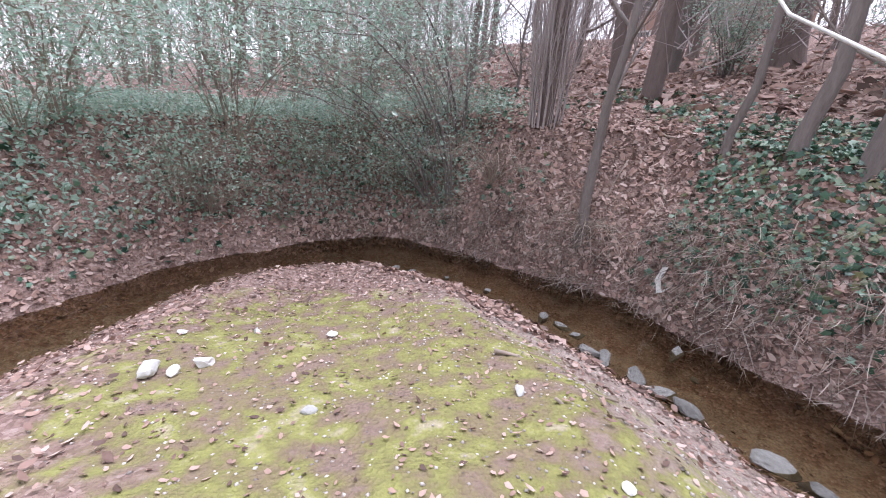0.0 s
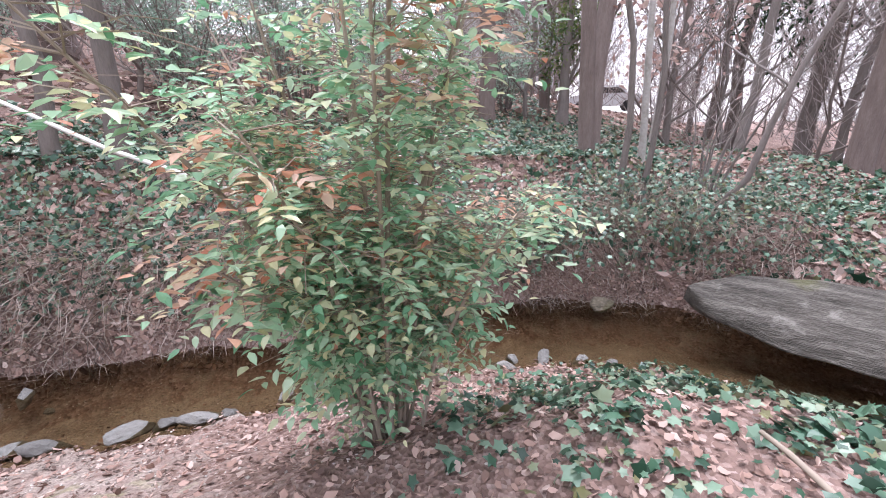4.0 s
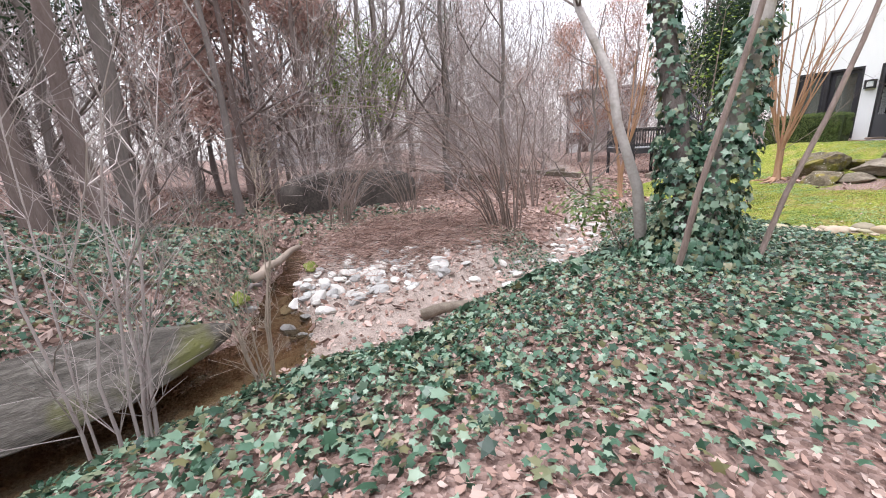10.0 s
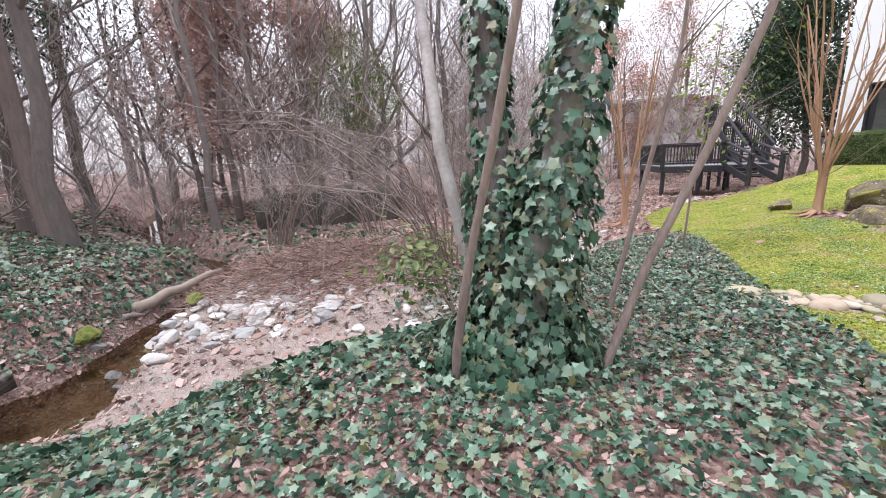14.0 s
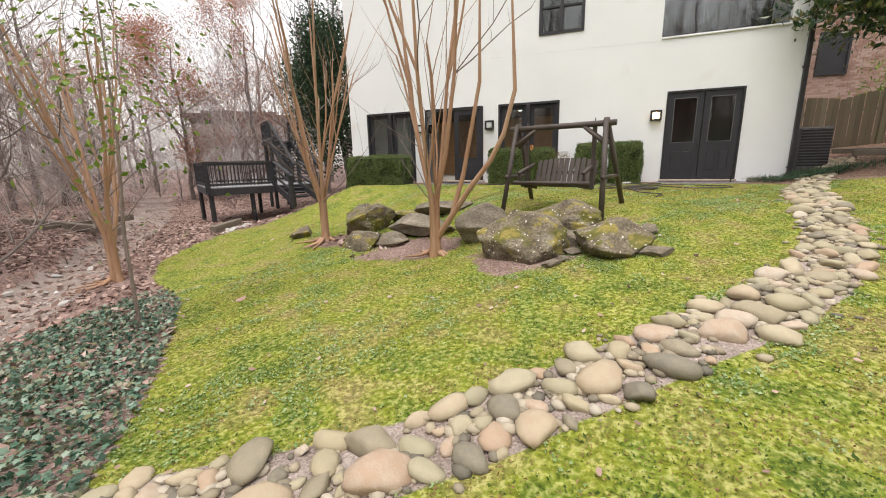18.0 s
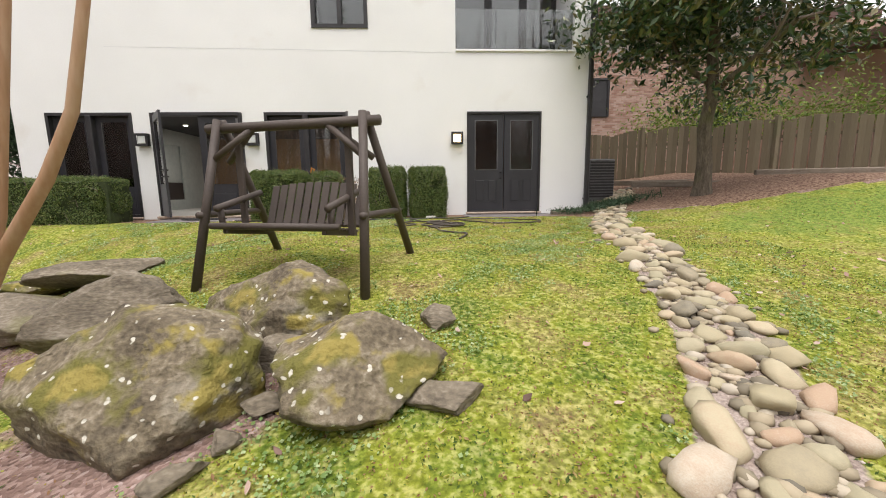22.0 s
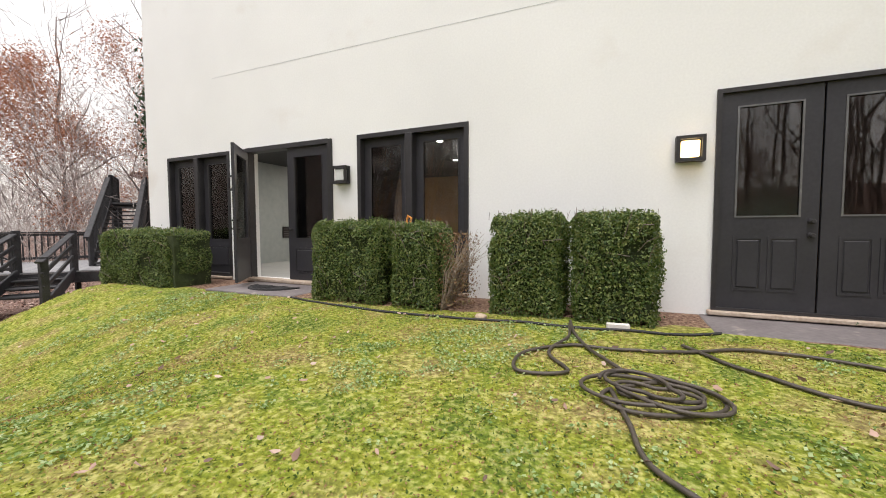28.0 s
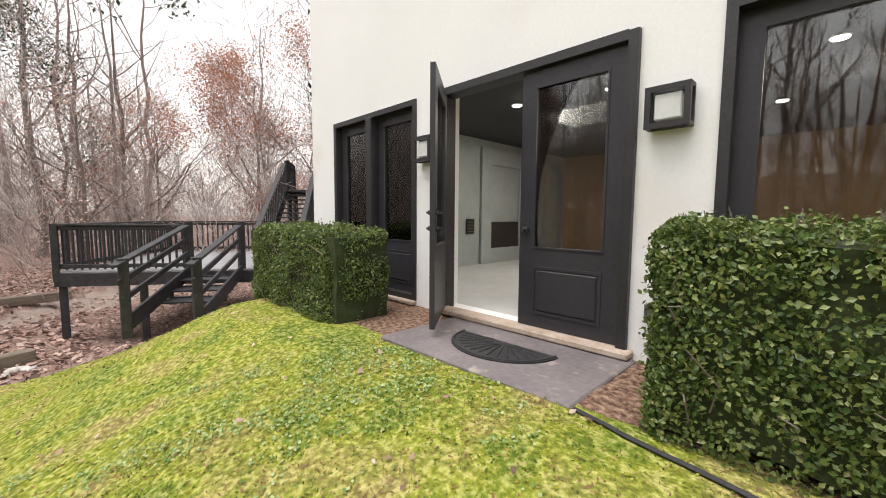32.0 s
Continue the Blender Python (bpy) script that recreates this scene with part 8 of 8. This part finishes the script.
# ---------- leaf litter, ivy and moss blades ----------
def scatter(n, box, weight, seed):
    rg = np.random.default_rng(seed)
    x = rg.uniform(box[0], box[1], n)
    y = rg.uniform(box[2], box[3], n)
    k = rg.uniform(0, 1, n) < weight(x, y)
    x, y = x[k], y[k]
    e = 0.06
    z = ground(x, y)
    nrm = np.stack([(z - ground(x + e, y)) / e, (z - ground(x, y + e)) / e, np.ones(len(x))], 1)
    return np.stack([x, y, z], 1), nrm / np.linalg.norm(nrm, axis=1, keepdims=True)


def ivy_weight(x, y):
    return masks(x, y)["ivy"]


def litter_weight(x, y):
    m = masks(x, y)
    dc, w = along(x, y, CREEK, CREEK_W)
    return np.clip(1 - m["lawn"] - 0.5 * m["sand"] - 0.6 * m["mulch"] - 1.15 * m["moss"] - m["turf"], 0.04, 1) * (dc > w - 0.05) * (1 - 0.96 * (m["lawn"] > 0.5))


def bar_weight(x, y):
    return 0.75 * inside(x, y, NEAR) * (np.hypot(x + 1.0, y - 1.8) < 4.2)


ivy = thing("ivy_ground_cover", "dark green ivy covering the creek bank", "ivy", kind="stuff")
for box, n_, size, seed in (((1.2, 9.5, -13.6, 2.2), 92000, 0.05, 1), ((-7, 14, -3.4, 10), 24000, 0.085, 2), ((-2, 9, 2.5, 8), 16000, 0.075, 4), ((-0.9, 2.6, 4.9, 6.6), 3800, 0.06, 5), ((3.6, 8.0, 1.4, 5.2), 5200, 0.062, 6), ((9.2, 13.0, -2.2, 0.8), 3600, 0.07, 7), ((9.5, 13.5, -7.2, -3.6), 1800, 0.075, 8), ((4, 22, -6, 14), 12000, 0.13, 3)):
    p, nr = scatter(n_, box, ivy_weight, seed)
    p[:, 2] += np.random.default_rng(seed).uniform(0.01, 0.09, len(p))
    v, f = leaf_cloud(p, nr, size, "ivy", 0.52, seed)
    put("leaves", quads_mesh("leaves", v, f, IVY), ivy)


def bank_weight(x, y):
    dc, w = along(x, y, CREEK, CREEK_W)
    return (~inside(x, y, NEAR)) * sstep(w + 0.2, w + 0.6, dc) * (0.45 + 0.55 * np.clip(bumps(x, y, 1.2) * 3 + 0.5, 0, 1)) * sstep(-3.6, -4.6, x)


p, nr = scatter(52000, (-11, -4.0, -0.5, 8.0), bank_weight, 51)
p[:, 2] += np.random.default_rng(51).uniform(0.03, 0.5, len(p)) ** 1.5
v, f = leaf_cloud(p, nr, 0.062, "oval", 0.6, 51)
seedl = thing("privet_seedlings", "pale green privet seedlings covering the far bank", "seedlings", kind="stuff")
put("leaves", quads_mesh("leaves", v, f, PRIVET), seedl)
lit = thing("leaf_litter", "pinkish-brown dead leaves on the ground", "leaves", kind="stuff")
for box, n_, size, seed in (((-5, 6, -7, 5), 34000, 0.042, 15), ((-6.5, 8.5, -9, 7), 40000, 0.05, 11), ((8, 13.5, -9.5, -3.5), 5000, 0.09, 16), ((-10, 14, 3.5, 13), 24000, 0.1, 12), ((-6.5, 8.5, 3.6, 8.0), 32000, 0.078, 17), ((-10, -5, -0.5, 5), 6000, 0.075, 20), ((5.5, 12, -1.6, 4), 9000, 0.075, 19), ((6, 26, -20, 6), 22000, 0.13, 13), ((-20, 30, 8, 30), 11000, 0.24, 14)):
    p, nr = scatter(n_, box, litter_weight, seed)
    p[:, 2] += np.random.default_rng(seed).uniform(0.004, 0.03, len(p))
    v, f = leaf_cloud(p, nr, size, "dead", 0.3, seed)
    put("leaves", quads_mesh("leaves", v, f, LITTER), lit)


p, nr = scatter(9000, (-5, 3.5, -1.5, 5), bar_weight, 18)
v, f = leaf_cloud(p + [0, 0, 0.006], nr, 0.03, "dead", 0.25, 18)
put("leaves", quads_mesh("leaves", v, f, LITTER), lit)


def lawn_weight(x, y):
    m = masks(x, y)
    return np.clip(m["lawn"], 0, 1) * np.clip(0.75 + 0.5 * bumps(x, y, 1.1), 0.15, 1)


gr = thing("moss_and_grass", "short moss and clover blades on the lawn", "grass", kind="stuff")
for box, n_, size, seed in (((-3, 8, -21.8, -8), 330000, 0.018, 21), ((-12, 13, -21.9, -5), 110000, 0.03, 22)):
    p, nr = scatter(n_, box, lawn_weight, seed)
    p[:, 2] += np.random.default_rng(seed).uniform(0.0, 0.012, len(p))
    v, f = leaf_cloud(p, nr, size, "diamond", 0.75, seed, 2.2)
    put("blades", quads_mesh("blades", v, f, GRASS), gr)


def clover_weight(x, y):
    return np.clip(masks(x, y)["lawn"], 0, 1) * np.clip(bumps(x, y, 0.8) * 2.0 + 1.8 * bumps(x, y, 4.3) - 0.35, 0, 1)


p, nr = scatter(260000, (-3, 9, -21.7, -9), clover_weight, 24)
v, f = leaf_cloud(p + [0, 0, 0.018], nr, 0.022, "diamond", 0.5, 24, 1.1)
put("clover", quads_mesh("clover", v, f, CLOVER), gr)
p, nr = scatter(1500, (-5, 11, -21.7, -7), lawn_weight, 25)
v, f = leaf_cloud(p + [0, 0, 0.02], nr, 0.05, "dead", 0.3, 25)
put("leaves", quads_mesh("leaves", v, f, LITTER), lit)
p, nr = scatter(26000, (12.5, 30, -36, -14), litter_weight, 26)
v, f = leaf_cloud(p + [0, 0, 0.02], nr, 0.085, "dead", 0.3, 26)
put("leaves", quads_mesh("leaves", v, f, LITTER), lit)
pb = thing("pebbles", "small grit and pebbles along the creek", "pebbles", kind="stuff")


def sand_weight(x, y):
    m = masks(x, y)
    return np.clip(m["sand"], 0, 1) * (1 - 0.9 * m["lawn"])


for box, n_, size, seed in (((-5, 4, -1, 5), 18000, 0.024, 31), ((3, 9.5, -6, 4), 2500, 0.03, 34), ((7.4, 13, -13, -2), 5000, 0.07, 32), ((-3, 5, -22, -9.5), 3500, 0.03, 33)):
    p, nr = scatter(n_, box, sand_weight, seed)
    rg = np.random.default_rng(seed)
    s = size * rg.uniform(0.4, 1.2, (len(p), 1))
    octa = np.array([(1, 0, 0), (0, 0.8, 0), (-1, 0, 0), (0, -0.8, 0), (0, 0, 0.55), (0, 0, -0.5)]) * 0.5
    th = rg.uniform(0, 6.28, len(p))
    rot = np.stack([np.stack([np.cos(th), -np.sin(th), 0 * th], 1), np.stack([np.sin(th), np.cos(th), 0 * th], 1), np.stack([0 * th, 0 * th, 1 + 0 * th], 1)], 1)
    vv = p[:, None] + np.einsum("nij,kj->nki", rot, octa) * s[:, None]
    fo = np.array([(0, 1, 4), (1, 2, 4), (2, 3, 4), (3, 0, 4), (1, 0, 5), (2, 1, 5), (3, 2, 5), (0, 3, 5)])
    ff = (np.arange(len(p))[:, None, None] * 6 + fo).reshape(-1, 3)
    put("grit", quads_mesh("grit", vv.reshape(-1, 3), ff, PEBB, True), pb)
